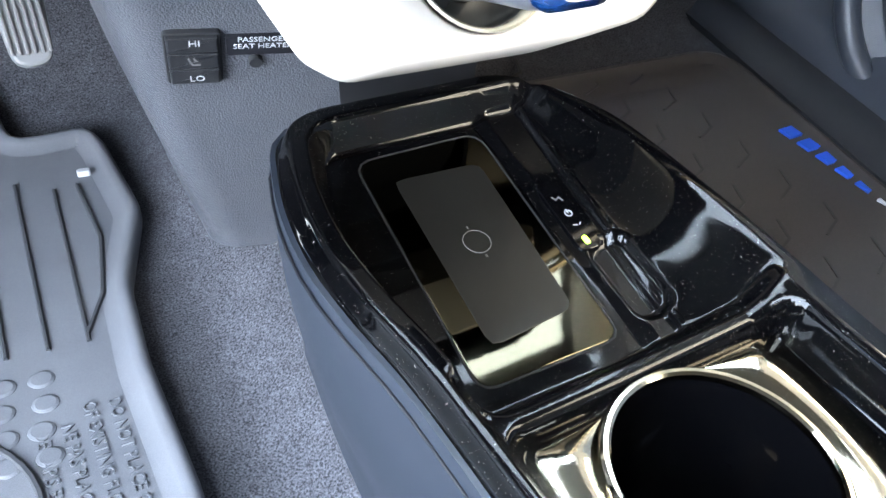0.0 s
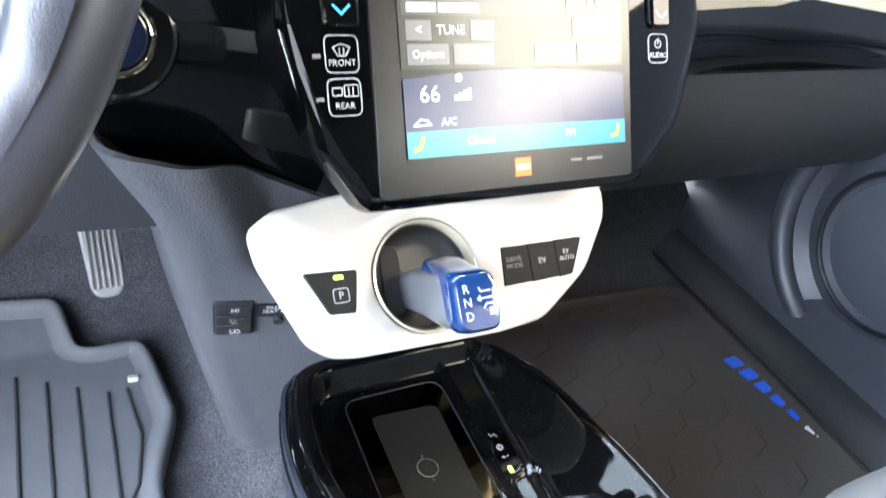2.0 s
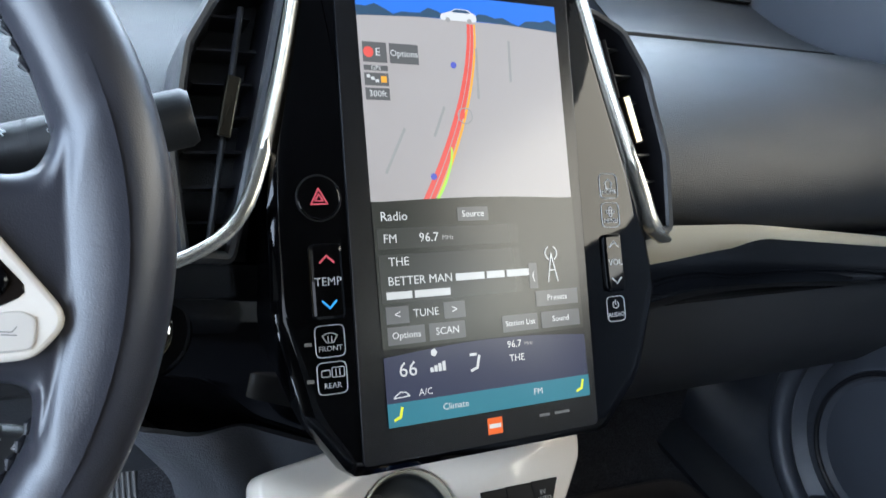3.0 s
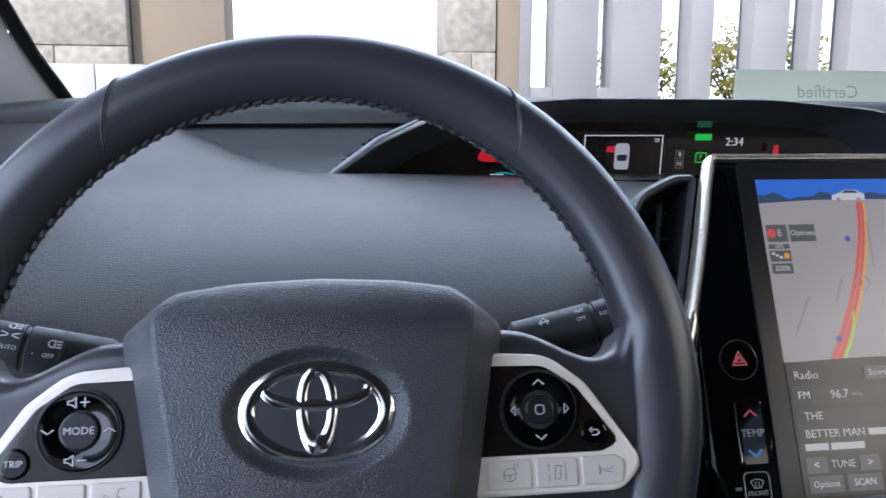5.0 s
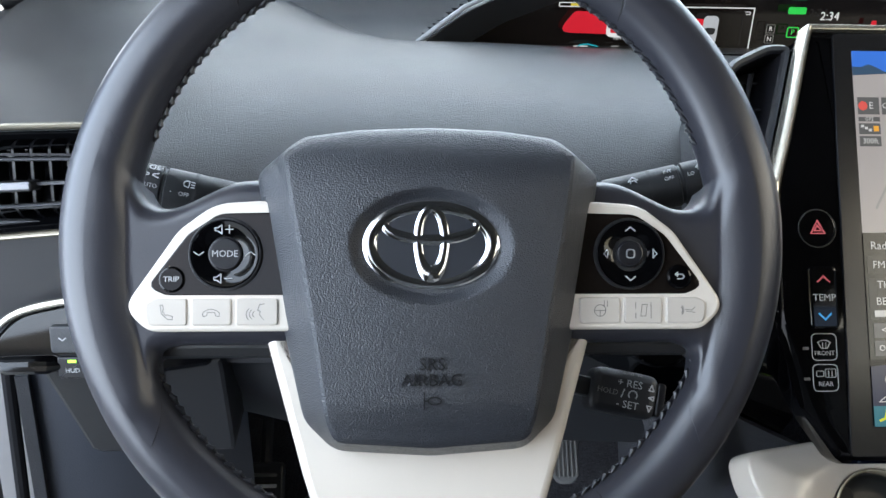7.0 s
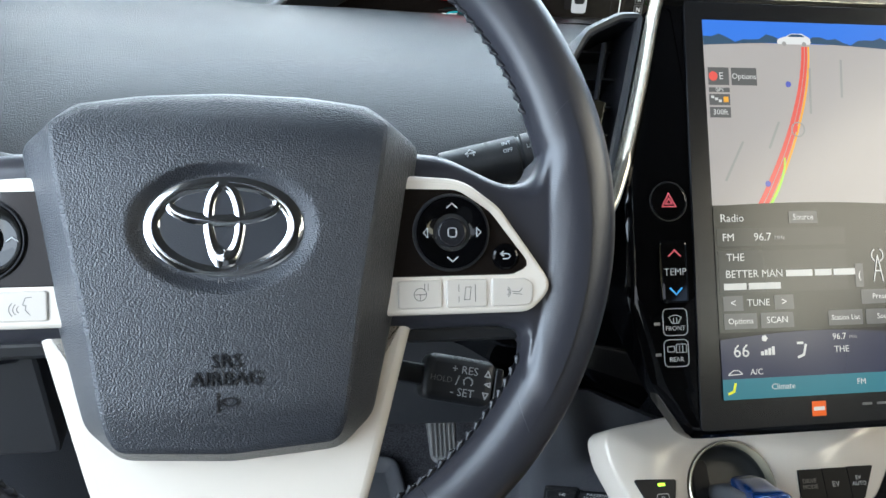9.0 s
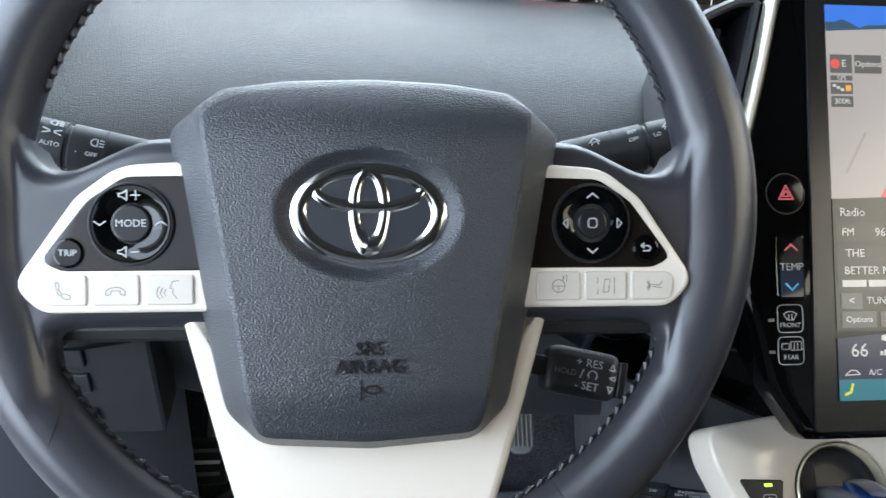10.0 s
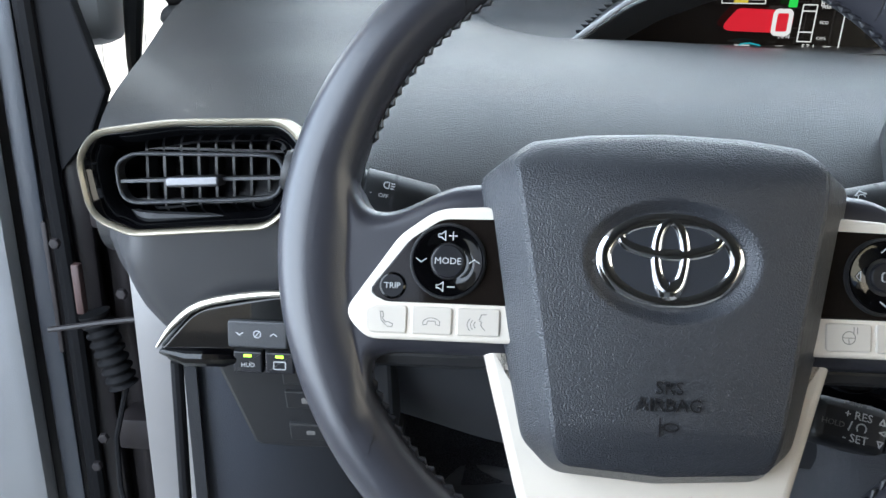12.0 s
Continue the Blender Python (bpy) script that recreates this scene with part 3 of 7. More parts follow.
for k in range(9):
    part("panel", box(0.392, 0.12, 1.56, (-0.2 - 0.40 * k, 0, 0.78), 0.008), WALLW, fw)

# facade to the right: grey piers with tall glazing between them
bld = thing("showroom_facade", Matrix.Translation((0, 11.2, -0.36)), "grey block showroom facade with tall windows", "building")
PIERS = [(2.15, 2.52), (2.86, 3.54), (3.75, 4.52), (4.98, 5.34), (5.98, 6.56), (6.91, 7.10), (7.58, 9.35), (10.5, 11.3)]
for a, b_ in PIERS:
    part("wall", box(b_ - a, 0.5, 4.2, ((a + b_) / 2, 0.25, 2.1), 0.02), FACADE, bld)
for (_, a), (b_, _) in zip(PIERS, PIERS[1:]):
    w = part("window", box(b_ - a, 0.03, 3.4, ((a + b_) / 2, 0.42, 2.05)), GLASS, bld, "tall clear window")
    part("frame", box(0.06, 0.10, 3.4, (a + 0.05, 0.36, 2.05), 0.01), mat("white_window_frame", (0.7, 0.71, 0.7), 0.5, vary=0.03) if a < 2.6 else bpy.data.materials["white_window_frame"], w)
    part("frame", box(b_ - a, 0.10, 0.08, ((a + b_) / 2, 0.36, 1.05), 0.01), bpy.data.materials["white_window_frame"], w)
    low = 1.60 if a < 4 else 0.40
    part("wall", box(b_ - a, 0.45, low, ((a + b_) / 2, 0.25, low / 2), 0.01), FACADE, bld)
    part("wall", box(b_ - a, 0.45, 0.5, ((a + b_) / 2, 0.25, 3.95), 0.01), FACADE, bld)
kb_ = thing("planter_wall", Matrix.Translation((4.5, 9.6, -0.36)), "low white kerb wall before the facade", "low wall")
part("panel", box(7.0, 0.3, 1.18, (0, 0, 0.59), 0.02), WALLW, kb_)


# parked white cars far ahead
def parked_car(x, y, yaw, size=1.0):
    c = thing("parked_car", Matrix.Translation((x, y, -0.36)) @ Matrix.Rotation(radians(yaw), 4, "Z") @ Matrix.Scale(size, 4), "white crossover car parked in bright sun", "car", "parked cars")
    side = [(-2.2, 0.35), (-2.25, 0.95), (-2.05, 1.28), (-1.6, 1.52), (-0.7, 1.72), (0.4, 1.74), (1.2, 1.25), (2.1, 1.05), (2.25, 0.6), (2.2, 0.3)]
    o = resample(rounded(side, 0.25, 5), 60)
    part("body", loft([[(px * s, w, pz) for px, pz in o] for w, s in ((-0.88, 0.96), (-0.80, 1.0), (0.80, 1.0), (0.88, 0.96))]), CARW, c, "", 40)
    gl = resample(rounded([(-1.75, 1.22), (-1.35, 1.48), (-0.6, 1.62), (0.35, 1.64), (1.05, 1.25)], 0.1, 4), 40)
    for w in (-0.895, 0.895):
        part("window", loft([[(px, w - 0.01, pz) for px, pz in gl], [(px, w + 0.01, pz) for px, pz in gl]]), CARGL, c)
    b = slab(rounded([(-0.62, 0.0), (0.62, 0.0), (0.52, 0.42), (-0.52, 0.42)], 0.06, 4), -0.01, 0.015, 0.004)
    b.transform(Matrix.Translation((-2.09, 0, 1.26)) @ Matrix.Rotation(radians(-90), 4, "Z") @ Matrix.Rotation(radians(28), 4, "X"))
    part("rear_window", b, CARGL, c, "dark rear window")
    for sy in (-0.65, 0.65):
        part("tail_lamp", box(0.12, 0.35, 0.20, (-2.17, sy, 1.16), 0.03), TAIL, c, "red tail lamp")
    for wx in (-1.35, 1.4):
        for sy in (-0.82, 0.82):
            b = disc(0.32, -0.11, 0.11, 0.03, n=28)
            b.transform(Matrix.Translation((wx, sy, 0.32)) @ Matrix.Rotation(radians(90), 4, "X"))
            part("wheel", b, SEAL, c)
    return c


parked_car(-3.6, 15.6, 150)
parked_car(-1.18, 10.8, 152, 1.1)
parked_car(-6.6, 18.5, 150)


# small tree beyond the forecourt, seen between the piers
def tree(x, y):
    t = thing("tree", Matrix.Translation((x, y, -0.36)), "small sunlit tree with yellow green leaves", "tree", "trees")
    rnd = random.Random(int(x * 7))
    b = tube([(0, 0, 0), (0.03, 0.0, 0.8), (-0.02, 0.03, 1.6)], [0.09, 0.07, 0.04], 8)
    for k in range(7):
        a = k * 0.9
        tube([(0, 0, 1.2 + 0.05 * k), (0.4 * math.cos(a), 0.4 * math.sin(a), 1.7 + 0.1 * k), (0.75 * math.cos(a), 0.75 * math.sin(a), 2.1 + 0.1 * k)], [0.03, 0.02, 0.008], 6, b)
    part("trunk", b, BARK, t)
    vs, fs = [], []
    for k in range(2600):
        d = Vector((rnd.gauss(0, 1), rnd.gauss(0, 1), rnd.gauss(0, 1))).normalized()
        r = rnd.uniform(0.35, 1.05)
        p = Vector((d.x * r * 0.95, d.y * r * 0.95, 2.2 + d.z * r * 0.9))
        if noise.noise(p * 2.2) < -0.12:
            continue
        u = Vector((rnd.gauss(0, 1), rnd.gauss(0, 1), rnd.gauss(0, 1))).normalized() * 0.06
        w = u.orthogonal().normalized() * 0.035
        n = len(vs)
        vs += [p - u, p + w, p + u, p - w]
        fs.append((n, n + 1, n + 2, n + 3))
    me = bpy.data.meshes.new("crown")
    me.from_pydata(vs, [], fs)
    me.materials.append(LEAF)
    o = new("crown", me)
    o.parent = t
    return t


tree(7.6, 14.8)
tree(9.0, 15.2)
tree(6.1, 16.0)

# lower face of the dash from the left vent down to the switch pod, its end curving in
def lower_face(u, v):
    z = 0.592 - 0.122 * v
    xl = lerp_table(z, [0.470, 0.482, 0.493, 0.508, 0.528, 0.553, 0.592], [-0.708, -0.728, -0.744, -0.757, -0.766, -0.771, -0.760])
    return (xl + (-0.445 - xl) * u, 0.208 + 0.012 * v + 0.062 * (1 - smooth01(u / 0.20)) ** 2, z)


part("lower_face", thick(grid(lower_face, 48, 18), -0.005), mat("smooth_dash_plastic", (0.019, 0.019, 0.021), 0.42, grain=0.12, scale=1600, rvary=0.03), dash, "dark lower dash face", 60)

# ---- steering wheel ----
WHEEL = plane_at(-0.37, 0.0, 0.64, 20)
wheel = thing("steering_wheel", WHEEL, "black leather steering wheel with ivory trimmed spokes", "steering wheel")
R0, RN = 0.1725, -0.034


def rim_section(a):
    """Half width and half depth of the rim at an angle; thicker at the grips."""
    g = max(0, 1 - abs(math.sin(a) - 0.10) / 0.55) if abs(math.cos(a)) > 0.5 else 0
    return 0.0168 + 0.0016 * smooth01(g), 0.0165


rings = []
for k in range(160):
    a = 2 * math.pi * k / 160
    w, d = rim_section(a)
    c = Vector((math.cos(a), math.sin(a), 0))
    rings.append([(c * (R0 + w * math.cos(b) * (1.0 if math.cos(b) > 0 else 1.06))) + Vector((0, 0, RN + d * math.sin(b))) for b in (2 * math.pi * i / 24 for i in range(24))])
rings.append(rings[0])
bm = bmesh.new()
vs = [[bm.verts.new(p) for p in r] for r in rings[:-1]]
vs.append(vs[0])
for p, q in zip(vs, vs[1:]):
    for i in range(24):
        bm.faces.new((p[i], p[(i + 1) % 24], q[(i + 1) % 24], q[i]))
part("rim", bm, GRIP, wheel, "smooth black leather rim", 60)


def rim_ring(a, inner, w=0.0171, r=0.0006):
    """A seam round the rim's section, from the angle a on the outer side to another on the inner side."""
    pts = []
    for i in range(28):
        b = 2 * math.pi * i / 28
        s = a + (inner - a) * (1 - math.cos(b)) / 2
        pts.append(Vector((math.cos(s), math.sin(s), 0)) * (R0 + w * math.cos(b)) + Vector((0, 0, RN + (w - 0.0003) * math.sin(b))))
    return tube(pts, r, 6, closed=True)


for a, ai in ((58.0, 49.5), (120.3, 129.5), (236, 236), (304, 304)):
    part("seam", rim_ring(radians(a), radians(ai)), RECESS, wheel, "dark stitched seam across the rim")
    # paler ring paints the light caught along the seam edge
    part("seam", rim_ring(radians(a - 0.45), radians(ai - 0.45), 0.0168, 0.0006), DOORP, wheel, "pale line for the light along the seam edge")

# stitches along the inner side of the rim
bm = bmesh.new()
for k in range(150):
    deg = 2.4 * k
    a = radians(deg)
    if 336 < deg or deg < 21 or 159 < deg < 204:
        continue
    w, d = rim_section(a)
    c, t = Vector((math.cos(a), math.sin(a), 0)), Vector((-math.sin(a), math.cos(a), 0))
    p = c * (R0 - w * 1.07) + Vector((0, 0, RN + d * 0.12))
    tube([p - t * 0.0030 + Vector((0, 0, 0.0013)), p - c * 0.0008, p + t * 0.0030 - Vector((0, 0, 0.0013))], [0.0006, 0.0017, 0.0006], 7, bm)
ob = part("stitching", bm, STITCH, wheel, "row of dark thread stitches")
tagged(ob, kind="stuff")

# airbag cover: faceted pad with a shallow oval recess for the badge
PAD = [(-0.0622, 0.0522, 0.003), (-0.0860, 0.0345, 0.007), (-0.0740, -0.034), (-0.0622, -0.087), (-0.0475, -0.1015), (0.0, -0.1045), (0.0475, -0.1015), (0.0622, -0.087),
       (0.0740, -0.034), (0.0860, 0.0345, 0.007), (0.0622, 0.0522, 0.003), (0.036, 0.0562, 0.05), (0.0, 0.0578, 0.1), (-0.036, 0.0562, 0.05)]
FACE = [(-0.0612, 0.0526, 0.003), (-0.0728, 0.0442, 0.003), (-0.0590, -0.034), (-0.0510, -0.087), (-0.0475, -0.0975), (0.0, -0.1005), (0.0475, -0.0975), (0.0510, -0.087),
        (0.0590, -0.034), (0.0728, 0.0442, 0.003), (0.0612, 0.0526, 0.003), (0.036, 0.0566, 0.05), (0.0, 0.0582, 0.1), (-0.036, 0.0566, 0.05)]
PC = (0.0, -0.025)
pad_o = from_centre(resample(rounded([(q[0] * 1.03, q[1] * 1.04, *q[2:]) for q in PAD], 0.016, 8), 400), PC, 220)
face_o = from_centre(resample(rounded(FACE, 0.012, 8), 400), PC, 220)


def pad_h(x, y):
    e = ((x / 0.0395) ** 2 + ((y + 0.002) / 0.0280) ** 2) ** 0.5
    h = 0.004 * (1 - (x / 0.075) ** 2) - 0.021 * (max(0.0, y - 0.020) / 0.040) ** 2 - 0.006 * smooth01((-y - 0.075) / 0.03)
    return h - 0.0055 * (1 - smooth01((e - 0.80) / 0.24))


def pad_edge(x, y):
    """Height of the cover's outer edge; along the top it stays close under the face."""
    w = smooth01((y - 0.036) / 0.018)
    return (-0.021 + 0.4 * pad_h(x, y)) * (1 - w) + (pad_h(x, y) - 0.005) * w


rings = [[(x * 0.985, y * 0.985, -0.056) for x, y in pad_o], [(x, y, -0.036) for x, y in pad_o], [(x, y, pad_edge(x, y) - 0.001) for x, y in pad_o]]
for f in (0.06, 0.2, 0.45, 0.7, 0.85, 0.95, 1.0):
    rings.append([(px + (fx - px) * f, py + (fy - py) * f, pad_edge(px, py) + (pad_h(fx, fy) - 0.0010 - pad_edge(px, py)) * f) for (px, py), (fx, fy) in zip(pad_o, face_o)])
for k in range(1, 64):
    s = 1 - k / 64
    rings.append([(x * s, PC[1] + (y - PC[1]) * s, pad_h(x * s, PC[1] + (y - PC[1]) * s) - 0.0010 * smooth01((s - 0.965) / 0.035)) for x, y in face_o])
part("airbag_cover", loft(rings, True, True), PADMAT, wheel, "grained black vinyl airbag cover", 24)
words("airbag_lettering", "SRS", 0.0085, (0, -0.0592, 0.0046), EMBOSS, wheel, 0.0004, label="embossed lettering")
words("airbag_lettering", "AIRBAG", 0.0085, (0, -0.0668, 0.0046), EMBOSS, wheel, 0.0004, label="embossed lettering")
part("horn_mark", strokes([[(-0.0038, -0.0725), (-0.0038, -0.0805)], arc(0.0012, -0.0765, 0.0032, 0, 360, 14, 0.55), [(-0.0038, -0.0765), (-0.002, -0.0765)]], 0.0007, 0.002, 0.0047), EMBOSS, wheel,
     "embossed horn mark")

# oval badge of chromed rings
badge_m = Matrix.Translation((0, -0.0015, -0.004))


def oval(rx, ry, w, cx=0.0, cy=0.0, z=0.004, dz=0.0022, n=64, taper=None):
    pts, rad = [], []
    for k in range(n):
        a = 2 * math.pi * k / n
        pts.append((cx + rx * math.cos(a), cy + ry * math.sin(a), z))
        rad.append(w * (taper(a) if taper else 1.0))
    b = tube(pts, rad, 12, closed=True)
    b.transform(badge_m @ Matrix.Diagonal((1, 1, 0.5, 1)))
    return b


badge = part("badge", slab([(x, y) for x, y in circle(0.0325, 64, (0, -0.0015), 0.66)], -0.006, -0.0012, 0.001), SLATE, wheel, "oval badge with chromed rings")
part("chrome_ring", oval(0.0302, 0.0195, 0.0030, taper=lambda a: 0.85 + 0.45 * abs(math.cos(a))), BADGEC, badge)
part("chrome_ring", oval(0.0066, 0.0160, 0.0026, 0, 0.0019, 0.0052, taper=lambda a: 0.95 + 0.9 * max(0, -math.sin(a)) ** 4), BADGEC, badge)
part("chrome_ring", oval(0.0226, 0.0076, 0.0026, 0, 0.0100, 0.0048, taper=lambda a: 0.85 + 0.35 * max(0, -math.sin(a))), BADGEC, badge)


# spokes with ivory switch panels
def rounded_open(pts, k=8):
    """A smooth open curve through points."""
    q = [Vector(p) for p in pts]
    n = len(q)
    out = []
    for i in range(n - 1):
        p0, p1, p2, p3 = q[max(0, i - 1)], q[i], q[i + 1], q[min(n - 1, i + 2)]
        for j in range(k):
            t = j / k
            v = 0.5 * (2 * p1 + (p2 - p0) * t + (2 * p0 - 5 * p1 + 4 * p2 - p3) * t * t + (3 * p1 - p0 - 3 * p2 + p3) * t**3)
            out.append((v.x, v.y))
    out.append(tuple(q[-1]))
    return out


def resample_open(pts, n):
    p = np.array(pts, float)
    d = np.r_[0, np.cumsum(np.linalg.norm(np.diff(p, axis=0), axis=1))]
    t = np.linspace(0, d[-1], n)
    return [(float(np.interp(v, d, p[:, 0])), float(np.interp(v, d, p[:, 1]))) for v in t]


def mirror_pts(p, s):
    return [(s * q[0], *q[1:]) for q in (p if s > 0 else p[::-1])]


def spoke(s):
    # moulded body that flows from the airbag cover into the rim
    up = resample_open(rounded_open([(0.055, 0.034), (0.088, 0.0338), (0.104, 0.0314), (0.127, 0.0212), (0.1370, 0.0190), (0.1450, 0.0208), (0.1500, 0.0275), (0.1540, 0.0400), (0.1580, 0.0510), (0.1655, 0.0600)]), 48)
    dn = resample_open(rounded_open([(0.055, -0.0525), (0.118, -0.0527), (0.131, -0.0535), (0.1390, -0.0570), (0.1402, -0.0645), (0.1380, -0.0780), (0.1370, -0.0900), (0.1410, -0.1040)]), 48)
    a1, a0 = math.atan2(up[-1][1], up[-1][0]), math.atan2(dn[-1][1], dn[-1][0])

    def body(i, v):
        u = i / 47
        lo, hi = Vector(dn[i]), Vector(up[i])
        w = max(0.0, min(1.0, v))
        p = lo.lerp(hi, w)
        a = a0 + (a1 - a0) * w
        p += (Vector((R0 * math.cos(a), R0 * math.sin(a))) - Vector(dn[-1]).lerp(Vector(up[-1]), w)) * u ** 2
        r = p.length
        z = -0.0225
        d = min(w, 1 - w) * (hi - lo).length
        if d < 0.010:
            k = 1 - d / 0.010
            z -= 0.011 * (1 - math.sqrt(max(0, 1 - k * k)))
        # follow the rim where it stands higher, with a soft fillet between
        rw, rd = rim_section(a)
        q = (R0 - r) / (rw * 1.06)
        zr = RN + rd * math.sqrt(1 - q * q) + 0.0003 if q < 1 else RN - 2 * (R0 - rw * 1.06 - r)
        kk = 0.0004 + 0.0115 * smooth01((d - 0.002) / 0.022)
        h = max(kk - abs(z - zr), 0) / kk
        z = max(z, zr) + h * h * kk / 4
        if v < 0 or v > 1:
            z = min(z - 0.010, -0.050) if r < 0.152 else z - 0.004
        return (s * p.x, p.y, z)

    vv = [-0.01] + [0.5 - 0.5 * math.cos(math.pi * k / 44) for k in range(45)] + [1.01]
    sp = part("spoke", loft([[body(i, v) for v in vv] for i in range(48)], False, False, closed=False), GRIP, wheel, "smooth black leather covered spoke", 70)
    out = rounded(mirror_pts([(0.060, -0.0445, 0.002), (0.141, -0.0445, 0.012), (0.1535, -0.0325, 0.010), (0.1265, 0.0065, 0.022), (0.1085, 0.0200, 0.026), (0.086, 0.0215, 0.02), (0.060, 0.0215, 0.002)], s), 0.01, 6)
    out = resample(out, 96)
    part("switch_trim", slab(out, -0.030, -0.0168, 0.0022, steps=3), WHITE, sp, "glossy ivory switch trim", 50)
    inn = rounded(mirror_pts([(0.060, -0.0262, 0.002), (0.132, -0.0262, 0.006), (0.1415, -0.0220, 0.005), (0.1215, 0.0045, 0.012), (0.106, 0.0150, 0.012), (0.060, 0.0160, 0.002)], s), 0.006, 6)
    part("switch_panel", slab(resample(inn, 80), -0.022, -0.0164, 0.0006), BRONZE, sp, "smoked glossy switch panel")
    cx = s * 0.1025
    cy = -0.0055
    part("dial_well", disc(0.0186, -0.02, -0.0160, 0.0003, (cx, cy)), RECESS, sp)
    dial = part("dial", loft([[(x, y, z) for x, y in circle(r, 48, (cx, cy))] for r, z in ((0.0172, -0.019), (0.0172, -0.0150), (0.0164, -0.0138), (0.0120, -0.0142), (0.0090, -0.0152), (0.0088, -0.018))], False, False),
                GLOSS, sp, "glossy black ring switch", 40)
    part("dial_rim", tube([(x, y, -0.0146) for x, y in circle(0.0174, 48, (cx, cy))], 0.0005, 6, closed=True), SATIN, dial, "thin satin rim")
    part("centre_button", disc(0.0084 if s < 0 else 0.0070, -0.019, -0.0140, 0.0010, (cx, cy), 36), SATIN, dial, "round centre button")
    zt = -0.0137
    if s < 0:
        words("switch_mark", "MODE", 0.0046, (cx, cy, -0.0139), MARK, dial)
        part("switch_mark", strokes([[(cx - 0.0048, 0.0075), (cx - 0.0035, 0.0075), (cx - 0.0015, 0.0090), (cx - 0.0015, 0.0045), (cx - 0.0035, 0.0060), (cx - 0.0048, 0.0060), (cx - 0.0048, 0.0075)],
                                     [(cx + 0.0003, 0.0068), (cx + 0.0041, 0.0068)], [(cx + 0.0022, 0.0049), (cx + 0.0022, 0.0087)]], 0.0005, zt - 0.0008, zt + 0.0001), MARK, dial)
        part("switch_mark", strokes([[(cx - 0.0052, -0.0170), (cx - 0.0039, -0.0170), (cx - 0.0019, -0.0155), (cx - 0.0019, -0.0200), (cx - 0.0039, -0.0185), (cx - 0.0052, -0.0185), (cx - 0.0052, -0.0170)],
                                     [(cx + 0.0002, -0.0178), (cx + 0.0036, -0.0178)]], 0.0005, zt - 0.0008, zt + 0.0001), MARK, dial)
        part("switch_mark", strokes([[(cx - 0.0152, -0.0045), (cx - 0.0128, -0.0062), (cx - 0.0104, -0.0045)], [(cx + 0.0104, -0.0062), (cx + 0.0128, -0.0045), (cx + 0.0152, -0.0062)]], 0.0005, zt - 0.0008, zt + 0.0001), MARK, dial)
        tb = part("trip_button", disc(0.0066, -0.02, -0.0150, 0.0012, (-0.1290, -0.0182), 32), GLOSS, sp, "small round black button")
        part("button_rim", tube([(x, y, -0.0172) for x, y in circle(0.0072, 32, (-0.1290, -0.0182))], 0.0006, 6, closed=True), RECESS, tb)
        words("switch_mark", "TRIP", 0.0040, (-0.1290, -0.0182, -0.0149), MARK, tb)
    else:
        part("switch_mark", strokes([rrect(0.0040, 0.0042, 0.0015, (cx, cy)) + [rrect(0.0040, 0.0042, 0.0015, (cx, cy))[0]],
                                     [(cx - 0.0024, 0.0062), (cx, 0.0082), (cx + 0.0024, 0.0062)], [(cx - 0.0024, -0.0172), (cx, -0.0192), (cx + 0.0024, -0.0172)]], 0.0006, zt - 0.001, zt + 0.0001), MARK, dial)
        part("switch_mark", strokes([[(cx - 0.0118, cy + 0.0022), (cx - 0.0138, cy), (cx - 0.0118, cy - 0.0022), (cx - 0.0118, cy + 0.0022)],
                                     [(cx + 0.0118, cy + 0.0022), (cx + 0.0138, cy), (cx + 0.0118, cy - 0.0022), (cx + 0.0118, cy + 0.0022)]], 0.0004, zt - 0.001, zt + 0.0001), MARK, dial)
        tb = part("return_button", disc(0.0064, -0.02, -0.0150, 0.0012, (0.1285, -0.0174), 32), GLOSS, sp, "small round black button")
        part("button_rim", tube([(x, y, -0.0168) for x, y in circle(0.0069, 32, (0.1285, -0.0174))], 0.0004, 6, closed=True), SILVER, tb)
        part("switch_mark", strokes([[(0.1262, -0.0160), (0.1298, -0.0160), (0.1308, -0.0172), (0.1298, -0.0184), (0.1272, -0.0184)], [(0.1274, -0.0149), (0.1260, -0.0160), (0.1274, -0.0171)]], 0.0006, -0.0153, -0.0148), MARK, tb)
    # three ivory push buttons below
    xs = [(0.0765, 0.0975), (0.0995, 0.1195), (0.1215, 0.1415)]
    for i, (a, b) in enumerate(xs):
        q = [(a, -0.0412), (b, -0.0412, 0.004 if i == 2 else 0.001), (b + (0.001 if i == 2 else 0), -0.0300, 0.009 if i == 2 else 0.001), (b - (0.004 if i == 2 else 0), -0.0278, 0.001), (a, -0.0278)]
        pb = part("push_button", slab(resample(rounded(mirror_pts(q, s), 0.001, 4), 40), -0.022, -0.0158, 0.0008), WHITEB, sp, "ivory push button with a grey mark")
        mx, my, z = s * (a + b) / 2, -0.0345, -0.0158
